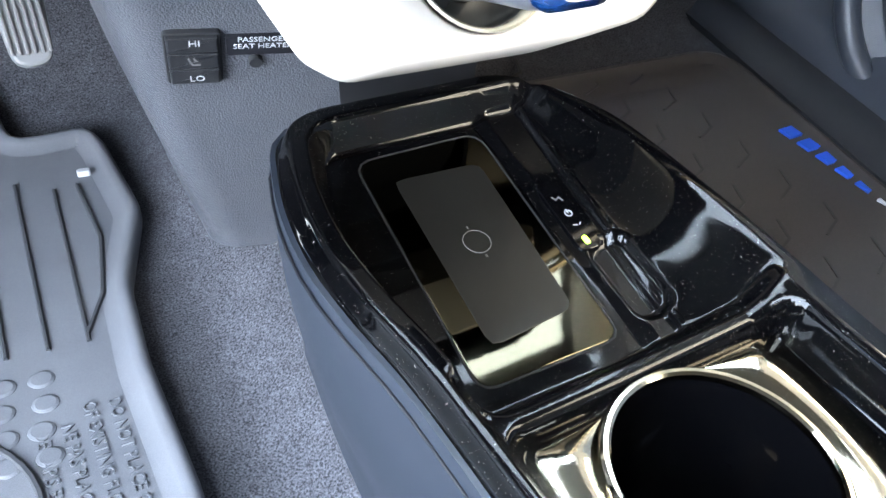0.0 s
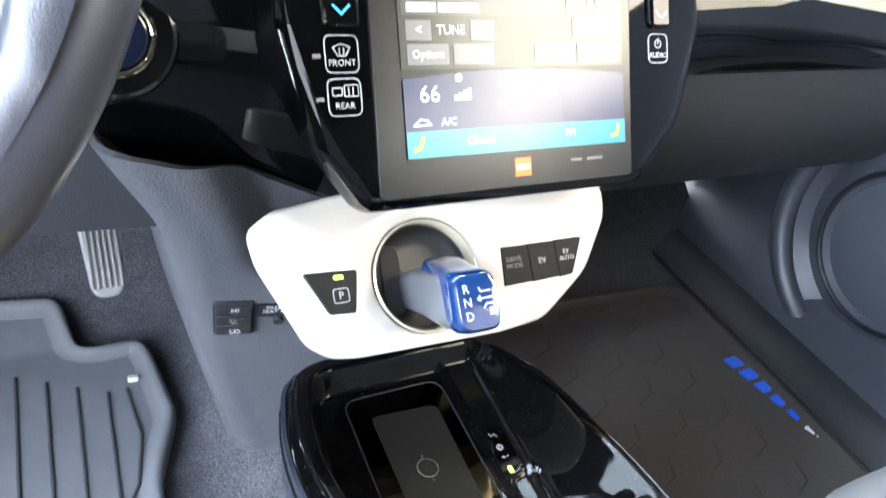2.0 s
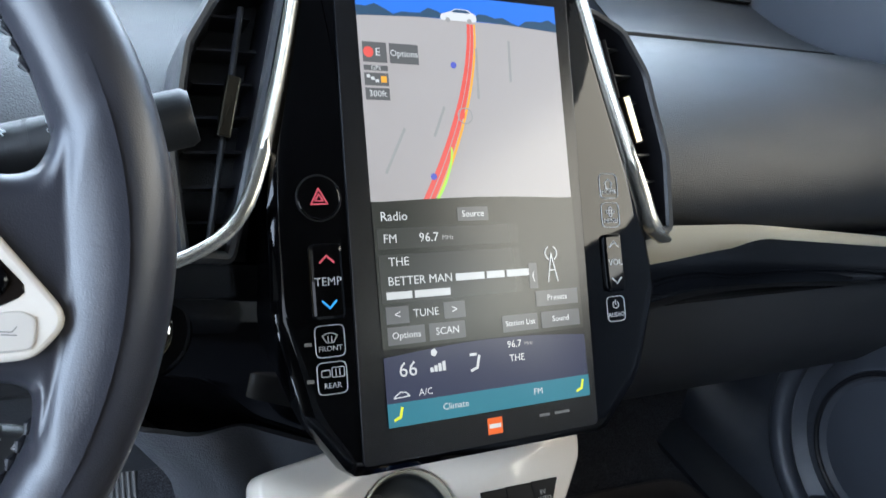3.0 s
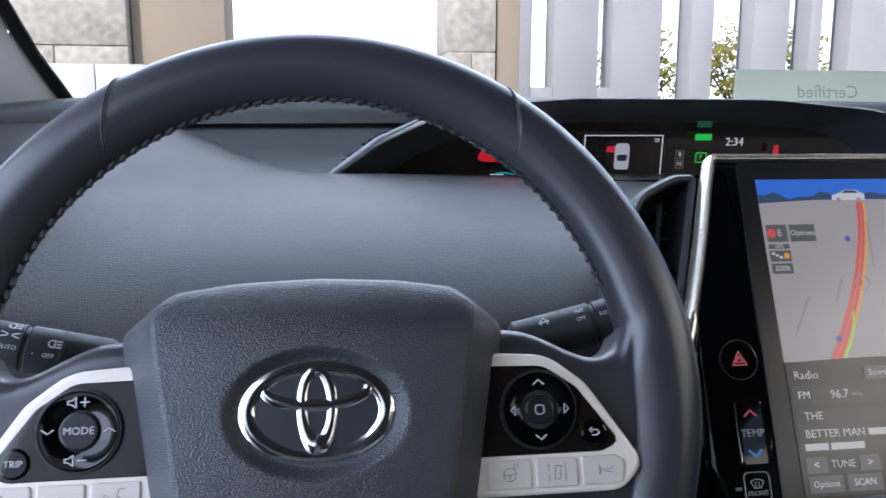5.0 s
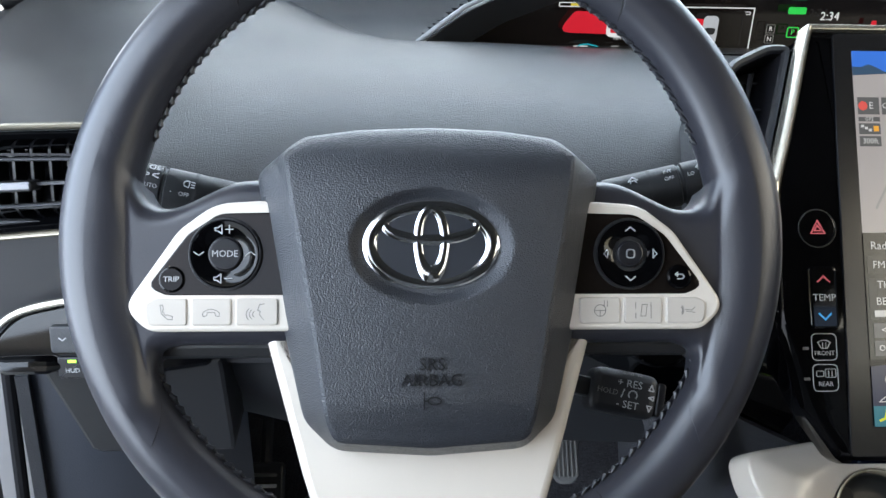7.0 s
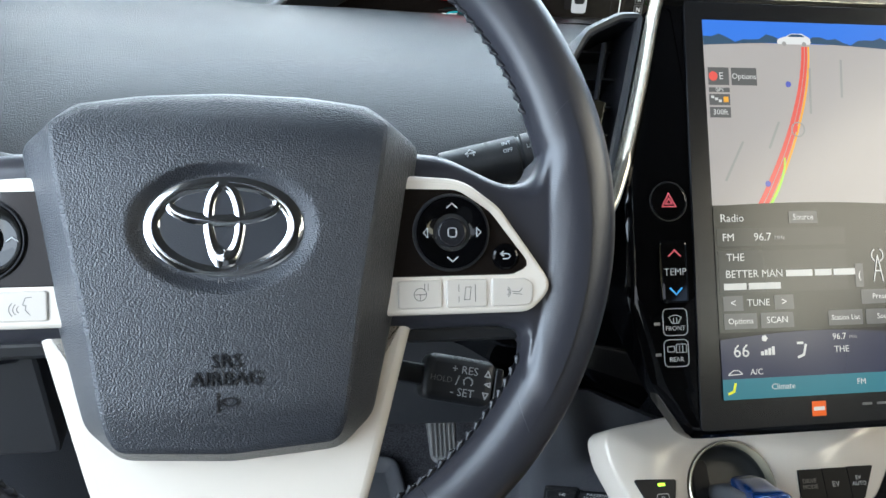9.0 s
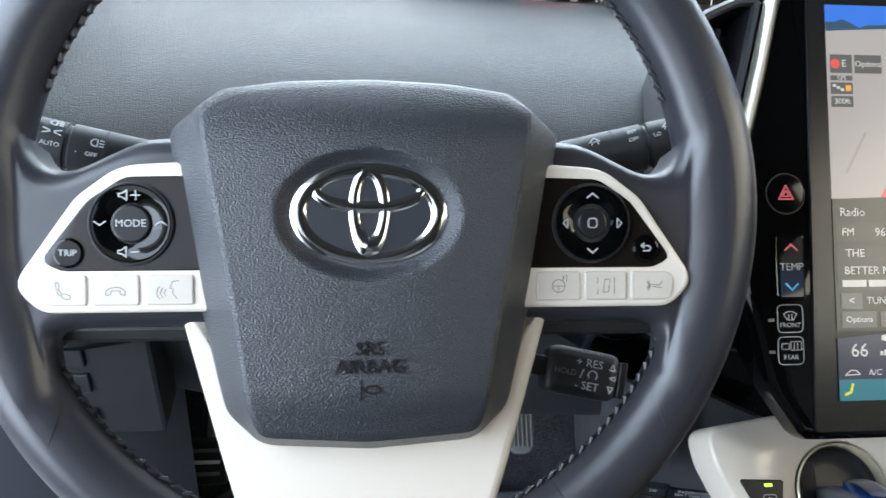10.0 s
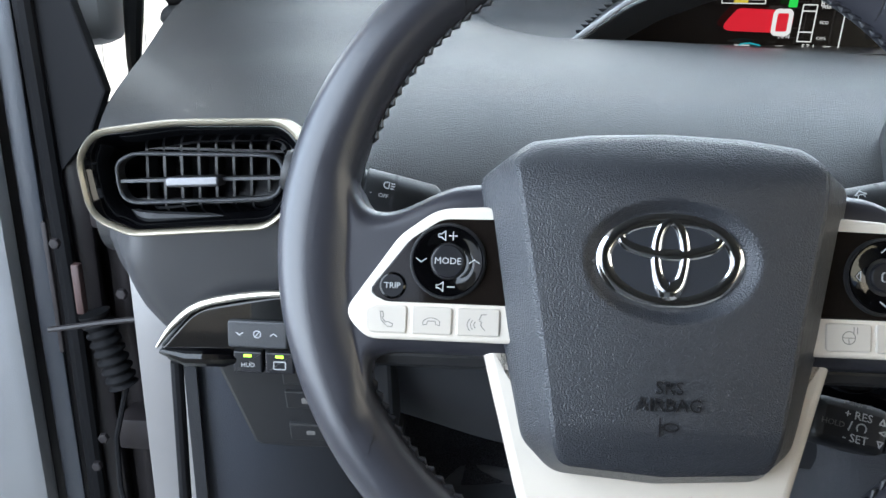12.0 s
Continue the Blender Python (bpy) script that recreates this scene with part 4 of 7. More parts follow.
        marks = [
            [arc(mx, my, 0.0030, 0, 360, 14), [(mx - 0.003, my), (mx + 0.003, my)], [(mx, my), (mx, my - 0.003)], [(mx + 0.0022, my + 0.002), (mx + 0.0022, my + 0.0050)], [(mx + 0.0038, my + 0.002), (mx + 0.0038, my + 0.0050)]],
            [[(mx - 0.004, my - 0.004), (mx - 0.004, my - 0.0015)], [(mx - 0.004, my + 0.001), (mx - 0.004, my + 0.004)], [(mx + 0.004, my - 0.004), (mx + 0.004, my + 0.004)],
             [(mx - 0.0014, my - 0.003), (mx + 0.0012, my - 0.003), (mx + 0.0020, my + 0.003), (mx - 0.0006, my + 0.003), (mx - 0.0014, my - 0.003)]],
            [arc(mx - 0.0030, my, 0.0016, -60, 60, 6), arc(mx - 0.0038, my, 0.0030, -50, 50, 6), [(mx, my + 0.0004), (mx + 0.0035, my), (mx + 0.0050, my + 0.0016)], [(mx + 0.0005, my - 0.0006), (mx + 0.0048, my - 0.0012)]],
        ] if s > 0 else [
            [[(mx - 0.0030, my + 0.0036), (mx - 0.0018, my + 0.0036), (mx - 0.0012, my + 0.0014), (mx - 0.0019, my + 0.0006), (mx - 0.0002, my - 0.0016), (mx + 0.0008, my - 0.0012), (mx + 0.0032, my - 0.0022), (mx + 0.0030, my - 0.0036), (mx + 0.0008, my - 0.0036), (mx - 0.0024, my - 0.0006), (mx - 0.0030, my + 0.0036)]],
            [arc(mx, my - 0.0040, 0.0054, 40, 140, 9) + [(mx - 0.0040, my - 0.0022), (mx - 0.0022, my - 0.0018), (mx - 0.0018, my - 0.0002), (mx + 0.0018, my - 0.0002), (mx + 0.0022, my - 0.0018), (mx + 0.0040, my - 0.0022), (mx + 0.0041, my - 0.0005)]],
            [[(mx + 0.0040, my + 0.0040), (mx + 0.0016, my + 0.0038), (mx + 0.0004, my + 0.0008), (mx + 0.0018, my + 0.0004), (mx + 0.0014, my - 0.0014), (mx + 0.0034, my - 0.0038)], arc(mx - 0.0004, my - 0.0012, 0.0016, 120, 240, 6), arc(mx - 0.0010, my - 0.0012, 0.0026, 125, 235, 6), arc(mx - 0.0016, my - 0.0012, 0.0036, 130, 230, 6)],
        ]
        order = i if s > 0 else 2 - i
        part("switch_mark", strokes(marks[order], 0.00035, z - 0.0004, z + 0.0001), MARKD, pb)


spoke(-1)
spoke(1)

# lower ivory spoke
low = rounded([(-0.0870, -0.0400, 0.003), (-0.0690, -0.0400, 0.003), (-0.055, -0.080, 0.01), (-0.040, -0.095, 0.01), (0.040, -0.095, 0.01), (0.055, -0.080, 0.01), (0.0690, -0.0400, 0.003),
               (0.0870, -0.0400, 0.003), (0.066, -0.118, 0.05), (0.050, -0.172, 0.02), (-0.050, -0.172, 0.02), (-0.066, -0.118, 0.05)][::-1], 0.01, 6)
part("lower_spoke", slab(resample(low, 150), -0.050, -0.0260, 0.005, steps=4), WHITE, wheel, "glossy ivory lower spoke", 50)
part("hub", slab(circle(0.070, 40, (0, -0.01)), -0.13, -0.045, 0.01), BLACK, wheel, "black hub behind the airbag cover")
part("under_spoke", slab(rounded([(-0.145, -0.060), (0.145, -0.060), (0.165, -0.030), (-0.165, -0.030)], 0.012, 5), -0.062, -0.034, 0.006), BLACK, wheel, "black lower cover of the spokes")

# steering column and its levers
col = thing("steering_column", plane_at(-0.37, 0.06, 0.615, 20), "black plastic steering column shroud behind the wheel", "steering column")
part("shroud", slab(rounded([(-0.075, -0.075), (0.075, -0.075), (0.085, 0.02), (0.055, 0.050), (-0.055, 0.050), (-0.085, 0.02)], 0.03, 6), -0.24, 0.0, 0.012, steps=3), BLACK, col, "", 40)

# ---- centre screen ----
SCR = plane_at(0.042, 0.19, 0.593, 24)
scr = thing("infotainment_screen", SCR, "tall portrait touchscreen in a glossy black bezel with touch keys", "touchscreen")
FR = [(-0.112, 0.154, 0.006), (-0.130, 0.070, 0.2), (-0.145, 0.0, 0.2), (-0.147, -0.074, 0.03), (-0.131, -0.138, 0.05), (-0.103, -0.179, 0.012), (0.096, -0.179, 0.012), (0.134, -0.140, 0.05),
      (0.157, -0.075, 0.03), (0.149, -0.010, 0.2), (0.129, 0.070, 0.2), (0.108, 0.154, 0.006)]
fo = resample(rounded(FR, 0.01, 6), 140)
part("bezel", loft([[(x * 1.00, y, -0.060 + 0.038 * smooth01((-y - 0.06) / 0.08)) for x, y in fo], [(x, y, -0.010) for x, y in fo], [(x, y, -0.005) for x, y in inset(fo, 0.001)], [(x, y, -0.0015) for x, y in inset(fo, 0.006)], [(x, y, 0.0) for x, y in inset(fo, 0.012)]]),
     GLOSS, scr, "glossy black bezel", 35)
gl = rounded([(-0.0925, 0.150), (-0.0965, -0.172), (0.0850, -0.172), (0.0910, 0.150)], 0.004, 4)
glass = part("screen_glass", slab(gl, 0.0002, 0.0022, 0.0006), mat("display_glass", (0.006, 0.006, 0.007), 0.24, vary=0.0, rvary=0.0), scr, "black glass of the display")
Z = 0.0022


def flat(name, outline, material, z=0.0, label="", parent=glass):
    b = bmesh.new()
    b.faces.new([b.verts.new((x, y, Z + z)) for x, y in outline])
    b2 = bmesh.ops.extrude_face_region(b, geom=list(b.faces))
    for v in [g for g in b2["geom"] if isinstance(g, bmesh.types.BMVert)]:
        v.co.z += 0.00008
    return part(name, b, material, parent, label, 0)


def rect(x0, y0, x1, y1):
    return [(x0, y0), (x1, y0), (x1, y1), (x0, y1)]


M_MAP = screen_mat("map_cream", (0.62, 0.57, 0.55), 0.56)
M_SKY = screen_mat("map_sky_blue", (0.05, 0.20, 0.75), 0.9)
M_HILL = screen_mat("map_hills", (0.05, 0.10, 0.17), 0.8)
M_RED = screen_mat("road_red", (0.80, 0.12, 0.10), 0.9)
M_ORG = screen_mat("road_orange", (0.95, 0.45, 0.06), 0.9)
M_GRN = screen_mat("road_green", (0.45, 0.85, 0.10), 0.9)
M_RAD = screen_mat("radio_panel", (0.040, 0.042, 0.036), 0.8)
M_RAD2 = screen_mat("radio_row", (0.060, 0.062, 0.055), 0.8)
M_BTN = screen_mat("soft_button", (0.14, 0.14, 0.14), 0.8)
M_CLI = screen_mat("climate_panel", (0.045, 0.050, 0.090), 0.8)
M_CYA = screen_mat("climate_bar", (0.06, 0.27, 0.34), 0.6)
M_TXT = screen_mat("display_text", (0.85, 0.85, 0.83), 0.65)
M_DIM = screen_mat("display_dim_text", (0.40, 0.39, 0.38), 0.8)
M_ORB = screen_mat("orange_badge", (0.95, 0.16, 0.03), 0.7)
M_YEL = screen_mat("yellow_icon", (0.75, 0.80, 0.05), 0.9)
AX0, AX1 = -0.0785, 0.0790
flat("map_view", rect(AX0, -0.006, AX1, 0.136), M_MAP, 0.0001, "navigation map view")
flat("map_view", rect(AX0, 0.119, AX1, 0.136), M_SKY, 0.0002, "blue sky of the map")
hill = [(AX0, 0.1165)] + [(AX0 + (AX1 - AX0) * k / 20, 0.1165 + 0.0015 * math.sin(k * 0.157) * 2) for k in range(21)] + \
       [(AX1 - (AX1 - AX0) * k / 24, 0.1225 + 0.0022 * math.sin(k * 0.9) + 0.0016 * math.sin(k * 2.1)) for k in range(25)]
flat("map_view", hill, M_HILL, 0.0003, "dark hills of the map")


def road(x0, x1, w, off, material, z, y1=0.117, y0=-0.005):
    L, R = [], []
    for k in range(15):
        t = k / 14
        y = y0 + (y1 - y0) * t
        x = x0 + (x1 - x0) * (1 - (1 - t) ** 1.7) + off * (1.0 - 0.45 * t)
        ww = w * (1 - 0.45 * t)
        L.append((x - ww / 2, y))
        R.append((x + ww / 2, y))
    flat("map_road", L + R[::-1], material, z, "coloured traffic road on the map")


road(-0.036, 0.006, 0.0042, -0.0028, M_RED, 0.0003)
road(-0.036, 0.006, 0.0036, 0.0020, M_RED, 0.0003)
road(-0.036, 0.006, 0.0024, 0.0058, M_ORG, 0.00035)
road(-0.036, -0.020, 0.0024, 0.0058, M_GRN, 0.00042, 0.030)
icon = flat("map_car_icon", rounded([(-0.0175, 0.1185), (-0.0165, 0.1225), (-0.010, 0.1245), (-0.005, 0.1270), (0.004, 0.1270), (0.0110, 0.1235), (0.0115, 0.1185)], 0.002, 3), screen_mat("car_icon_white", (0.75, 0.75, 0.75), 0.9), 0.0005, "white car icon on the map")
flat("icon_window", rounded([(-0.009, 0.1243), (-0.005, 0.1264), (0.003, 0.1264), (0.0075, 0.1243)], 0.0005, 2), M_HILL, 0.0007, parent=icon)
for x in (-0.0115, 0.0055):
    flat("icon_wheel", circle(0.0018, 14, (x, 0.1188)), M_DIM, 0.0007, parent=icon)
for x, y in ((-0.0100, 0.087), (-0.0320, 0.010)):
    flat("road_shield", circle(0.0024, 8, (x, y)), screen_mat("shield_blue", (0.12, 0.14, 0.55), 0.8), 0.0006, "blue road shield")
part("map_compass", tube([(x, y, Z + 0.0004) for x, y in circle(0.0054, 28, (-0.0040, 0.052))], 0.00045, 6, closed=True), M_DIM, glass, "round position marker")
flat("map_compass", [(-0.0085, 0.0525), (-0.0040, 0.0545), (-0.0050, 0.0495)], M_RED, 0.0005)
# street names as bars
for x, y, a, ln in ((0.0085, 0.083, 88, 0.036), (0.036, 0.093, 88, 0.030), (-0.058, 0.028, 62, 0.034), (-0.024, 0.048, 66, 0.022)):
    d = Vector((math.cos(radians(a)), math.sin(radians(a))))
    part("street_label", strokes([[(x + d.x * ln * (k / 9 - 0.5), y + d.y * ln * (k / 9 - 0.5)), (x + d.x * ln * ((k + 0.62) / 9 - 0.5), y + d.y * ln * ((k + 0.62) / 9 - 0.5))] for k in range(9)], 0.0018, Z + 0.0003, Z + 0.00045), M_DIM, glass, "grey bar lettering along a street")


def soft_button(x0, y0, x1, y1, s="", size=0.0075):
    b = flat("soft_button", rect(x0, y0, x1, y1), M_BTN, 0.0010, "grey on-screen button")
    if s:
        words("caption", s, size, ((x0 + x1) / 2, (y0 + y1) / 2, Z + 0.0012), M_TXT, b, 0.00004)
    return b


soft_button(-0.0765, 0.0855, -0.0595, 0.0990, "  E")
flat("compass_icon", circle(0.0036, 18, (-0.0725, 0.0922)), M_RED, 0.0012)
soft_button(-0.0575, 0.0855, -0.0365, 0.0990, "Options", 0.0062)
soft_button(-0.0765, 0.0800, -0.0595, 0.0835, "GPS", 0.0040)
tb = soft_button(-0.0765, 0.0700, -0.0595, 0.0785)
flat("traffic_icon", rect(-0.0650, 0.0722, -0.0610, 0.0765), M_ORG, 0.0012, parent=tb)
for k in range(3):
    flat("traffic_icon", rect(-0.0750 + 0.003 * k, 0.0752 - 0.0015 * k, -0.0725 + 0.003 * k, 0.0772 - 0.0015 * k), M_TXT, 0.0012, parent=tb)
soft_button(-0.0765, 0.0605, -0.0595, 0.0685, "300ft", 0.0060)
# radio panel
rad = flat("radio_view", [(AX0, -0.101)] + [(AX1, -0.101)] + [(AX1, -0.0065)] + [(AX1 + (AX0 - AX1) * k / 16, -0.0065 + 0.0022 * math.sin(math.pi * k / 16)) for k in range(17)], M_RAD, 0.0006, "dark radio view")
for y0, y1 in ((-0.037, -0.0235), (-0.0715, -0.0405)):
    flat("radio_line_panel", rect(-0.0765, y0, 0.030, y1), M_RAD2, 0.0008, parent=rad)
Z2 = Z + 0.0011
words("caption", "Radio", 0.0085, (-0.0735, -0.0160, Z2), M_TXT, rad, 0.00004, align="LEFT")
words("caption", "FM", 0.0080, (-0.0725, -0.0305, Z2), M_TXT, rad, 0.00004, align="LEFT")
words("caption", "96.7", 0.0085, (-0.0470, -0.0305, Z2), M_TXT, rad, 0.00004, align="LEFT")
words("caption", "MHz", 0.0045, (-0.0300, -0.0310, Z2), M_DIM, rad, 0.00004, align="LEFT")
words("caption", "THE", 0.0080, (-0.0700, -0.0455, Z2), M_TXT, rad, 0.00004, align="LEFT")
words("caption", "BETTER MAN", 0.0080, (-0.0715, -0.0580, Z2), M_TXT, rad, 0.00004, align="LEFT")
for y, x0, n, gaps in ((-0.0580, -0.0205, 14, (5, 9)), (-0.0670, -0.0715, 11, (4,))):
    part("caption", strokes([[(x0 + 0.0040 * k, y), (x0 + 0.0040 * k + 0.0028, y)] for k in range(n) if k not in gaps], 0.0048, Z2, Z2 + 0.0001), M_TXT, rad, "white bar lettering")
soft_button(-0.0170, -0.0205, 0.0070, -0.0110, "Source", 0.0062)
soft_button(-0.0745, -0.0850, -0.0585, -0.0740, "<", 0.008)
words("caption", "TUNE", 0.0072, (-0.0460, -0.0795, Z2), M_TXT, rad, 0.00004)
soft_button(-0.0330, -0.0850, -0.0170, -0.0740, ">", 0.008)
soft_button(-0.0745, -0.0985, -0.0480, -0.0870, "Options", 0.0062)
soft_button(-0.0450, -0.0985, -0.0180, -0.0870, "SCAN", 0.0068)
soft_button(0.0110, -0.0985, 0.0400, -0.0870, "Station List", 0.0054)
soft_button(0.0430, -0.0985, 0.0760, -0.0870, "Sound", 0.0058)
soft_button(0.0400, -0.0830, 0.0760, -0.0720, "Presets", 0.0058)
soft_button(0.0360, -0.0700, 0.0430, -0.0520, "(", 0.0075)
part("antenna_icon", strokes([[(0.052, -0.066), (0.056, -0.046), (0.060, -0.066)], arc(0.056, -0.046, 0.005, 120, 240, 6), arc(0.056, -0.046, 0.005, -60, 60, 6), [(0.054, -0.058), (0.0585, -0.058)]], 0.0009, Z2, Z2 + 0.0001), M_TXT, rad, "antenna icon")
cli = flat("climate_view", [(AX0, -0.136), (AX1, -0.136), (AX1, -0.106)] + [(AX1 + (AX0 - AX1) * k / 16, -0.106 + 0.0045 * math.sin(math.pi * k / 16)) for k in range(17)], M_CLI, 0.0009, "dark blue climate view")
words("caption", "66", 0.0135, (-0.0690, -0.1150, Z + 0.0013), M_TXT, cli, 0.00004, align="LEFT")
words("caption", "A/C", 0.0062, (-0.0560, -0.1305, Z + 0.0013), M_TXT, cli, 0.00004, align="LEFT")
words("caption", "96.7", 0.0068, (0.0130, -0.1070, Z + 0.0013), M_TXT, cli, 0.00004, align="LEFT")
words("caption", "MHz", 0.0036, (0.0270, -0.1075, Z + 0.0013), M_DIM, cli, 0.00004, align="LEFT")
words("caption", "THE", 0.0068, (0.0140, -0.1165, Z + 0.0013), M_TXT, cli, 0.00004, align="LEFT")
for k in range(4):
    flat("fan_bar", rect(-0.0465 + 0.003 * k, -0.1185, -0.0442 + 0.003 * k, -0.1155 + 0.0011 * k), M_TXT, 0.0012, parent=cli)
flat("fan_icon", circle(0.0026, 5, (-0.0430, -0.1060)), M_TXT, 0.0012, parent=cli)
part("vent_icon", strokes([[(-0.016, -0.121), (-0.0115, -0.1195), (-0.0095, -0.112)], [(-0.016, -0.1105), (-0.012, -0.1105)]], 0.0018, Z + 0.0011, Z + 0.0013), M_TXT, cli)
part("car_icon", strokes([[(-0.0735, -0.132), (-0.072, -0.1305), (-0.069, -0.1285), (-0.065, -0.129), (-0.0625, -0.1315), (-0.0735, -0.132)]], 0.0007, Z + 0.0011, Z + 0.0013), M_TXT, cli)
bar = flat("climate_bar", rect(AX0, -0.1500, AX1, -0.1350), M_CYA, 0.0012, "teal climate bar")
words("caption", "Climate", 0.0062, (-0.0300, -0.1420, Z + 0.0015), M_TXT, bar, 0.00004)
words("caption", "FM", 0.0062, (0.0350, -0.1415, Z + 0.0015), M_TXT, bar, 0.00004)
for x in (-0.071, 0.071):
    part("seat_icon", strokes([[(x - 0.0030, -0.1455), (x + 0.0010, -0.1440), (x + 0.0025, -0.1385)]], 0.0018, Z + 0.0013, Z + 0.0015), M_YEL, bar)
flat("sound_badge", rect(-0.0068, -0.1655, 0.0048, -0.1545), M_ORB, 0.0001, "orange square badge under the display")
part("badge_mark", strokes([[(-0.0045, -0.160), (0.0025, -0.160)]], 0.0028, Z + 0.0002, Z + 0.0004), M_TXT, glass)
part("bezel_lettering", strokes([[(0.036 + 0.0042 * k, -0.1585), (0.039 + 0.0042 * k, -0.1585)] for k in range(6) if k != 2], 0.0018, Z, Z + 0.0002), MARKD, glass, "small grey bar lettering")

# chromed edge strips of the screen frame
for s, pts in ((-1, [(-0.110, 0.156), (-0.117, 0.130), (-0.128, 0.085), (-0.139, 0.045), (-0.147, 0.018), (-0.158, -0.008), (-0.175, -0.026), (-0.205, -0.038), (-0.25, -0.044)]),
               (1, [(0.106, 0.156), (0.112, 0.135), (0.129, 0.070), (0.150, 0.005), (0.158, -0.022), (0.166, -0.033), (0.180, -0.041)])):
    b = bmesh.new()
    prof = [(-0.0035, -0.012), (-0.0035, 0.001), (0.0, 0.003), (0.0035, 0.001), (0.0035, -0.012)]
    rings = []
    q = []
    for i in range(len(pts) - 1):
        for k in range(6):
            t = k / 6
            p0, p1, p2, p3 = (Vector(pts[max(0, min(len(pts) - 1, i + j))]) for j in (-1, 0, 1, 2))
            q.append(0.5 * (2 * p1 + (p2 - p0) * t + (2 * p0 - 5 * p1 + 4 * p2 - p3) * t * t + (3 * p1 - p0 - 3 * p2 + p3) * t**3))
    q.append(Vector(pts[-1]))
    for i, p in enumerate(q):
        t = (q[min(i + 1, len(q) - 1)] - q[max(i - 1, 0)]).normalized()
        n = Vector((-t.y, t.x))
        w = 0.75 + 0.55 * i / len(q) - (0.7 * smooth01((i / len(q) - 0.72) / 0.28) if s > 0 else 0)
        zz = -0.022 * smooth01((abs(p.x) - 0.15) / 0.07)
        rings.append([(p.x + n.x * a * w, p.y + n.y * a * w, c + zz) for a, c in prof])
    part("chrome_strip", loft(rings, True, True, b), SILVER, scr, "bright satin edge strip", 60)
b = slab(rounded([(-0.113, 0.1535), (0.109, 0.1535), (0.107, 0.158), (-0.111, 0.158)], 0.002, 3), -0.014, 0.0015, 0.001)
part("chrome_strip", b, SILVER, scr, "bright satin edge strip along the top")

# touch keys
zk = 0.0003


def key_box(cx, cy, w, h, s, glyph):
    k = part("touch_key", tube([(x, y, zk) for x, y in rrect(w, h, 0.004, (cx, cy))], 0.00035, 5, closed=True), MARK, scr, "outlined white touch key")
    words("caption", s, 0.0048, (cx, cy - h * 0.24, zk), MARK, k, 0.0001)
    part("glyph", strokes(glyph, 0.0006, zk - 0.0001, zk + 0.0002), MARK, k)


hz = part("hazard_button", disc(0.0140, -0.002, 0.0012, 0.001, (-0.1125, -0.0025)), GLOSS, scr, "round glossy hazard button with a red triangle")
part("button_rim", tube([(x, y, 0.0006) for x, y in circle(0.0144, 44, (-0.1125, -0.0025))], 0.0005, 6, closed=True), SATIN, hz)
tri = [(-0.1125, 0.0035), (-0.1178, -0.0063), (-0.1072, -0.0063)]
part("triangle_mark", strokes([tri + [tri[0]], [(-0.1125, -0.0001), (-0.1151, -0.0043), (-0.1099, -0.0043), (-0.1125, -0.0001)]], 0.0010, 0.0011, 0.0015), REDM, hz, "red warning triangle")
tk = part("temperature_rocker", slab(rrect(0.0215, 0.047, 0.004, (-0.1112, -0.0548)), -0.001, 0.0032, 0.0022), GLOSS, scr, "glossy black temperature rocker")
words("caption", "TEMP", 0.0074, (-0.1112, -0.0550, 0.0033), MARK, tk, 0.0001)
part("up_mark", strokes([[(-0.1157, -0.0430), (-0.1112, -0.0388), (-0.1067, -0.0430)]], 0.0012, 0.0031, 0.0034), REDM, tk, "red arrow")
part("down_mark", strokes([[(-0.1157, -0.0668), (-0.1112, -0.0712), (-0.1067, -0.0668)]], 0.0012, 0.0031, 0.0034), BLUEM, tk, "blue arrow")
part("rocker_edge", tube([(-0.1215, -0.034, 0.002), (-0.1221, -0.054, 0.002), (-0.1215, -0.075, 0.002)], 0.0005, 6), CHAMP, tk, "thin bright edge")
key_box(-0.1118, -0.0915, 0.0190, 0.0195, "FRONT", [arc(-0.1118, -0.094, 0.0075, 50, 130, 6), [(-0.1166, -0.0883), (-0.1140, -0.0925), (-0.1096, -0.0925), (-0.1070, -0.0883)], [(-0.1130, -0.0885), (-0.1130, -0.0925)], [(-0.1106, -0.0885), (-0.1106, -0.0925)]])
key_box(-0.1120, -0.1142, 0.0190, 0.0195, "REAR", [rrect(0.0055, 0.004, 0.001, (-0.1160, -0.1112)) + [rrect(0.0055, 0.004, 0.001, (-0.1160, -0.1112))[0]], rrect(0.008, 0.006, 0.001, (-0.1080, -0.1108)) + [rrect(0.008, 0.006, 0.001, (-0.1080, -0.1108))[0]],
                                                  [(-0.1095, -0.1130), (-0.1095, -0.109)], [(-0.1070, -0.1130), (-0.1070, -0.109)]])
for y in (-0.0925, -0.1150):
    part("indicator", strokes([[(-0.1275, y), (-0.1245, y)]], 0.0022, zk - 0.0001, zk + 0.0001), MARKD, scr, "unlit indicator")
key_box(0.1160, 0.0020, 0.0165, 0.0185, "HOME", [[(0.1120, 0.0035), (0.1160, 0.0075), (0.1200, 0.0035), (0.1185, 0.0035), (0.1185, 0.0000), (0.1135, 0.0000), (0.1135, 0.0035), (0.1120, 0.0035)]])
key_box(0.1155, -0.0200, 0.0165, 0.0185, "MENU", [arc(0.1155, -0.0150, 0.0014, 0, 360, 8), arc(0.1155, -0.0200, 0.0014, 0, 360, 8), arc(0.1130, -0.0175, 0.0014, 0, 360, 8), arc(0.1180, -0.0175, 0.0014, 0, 360, 8)])
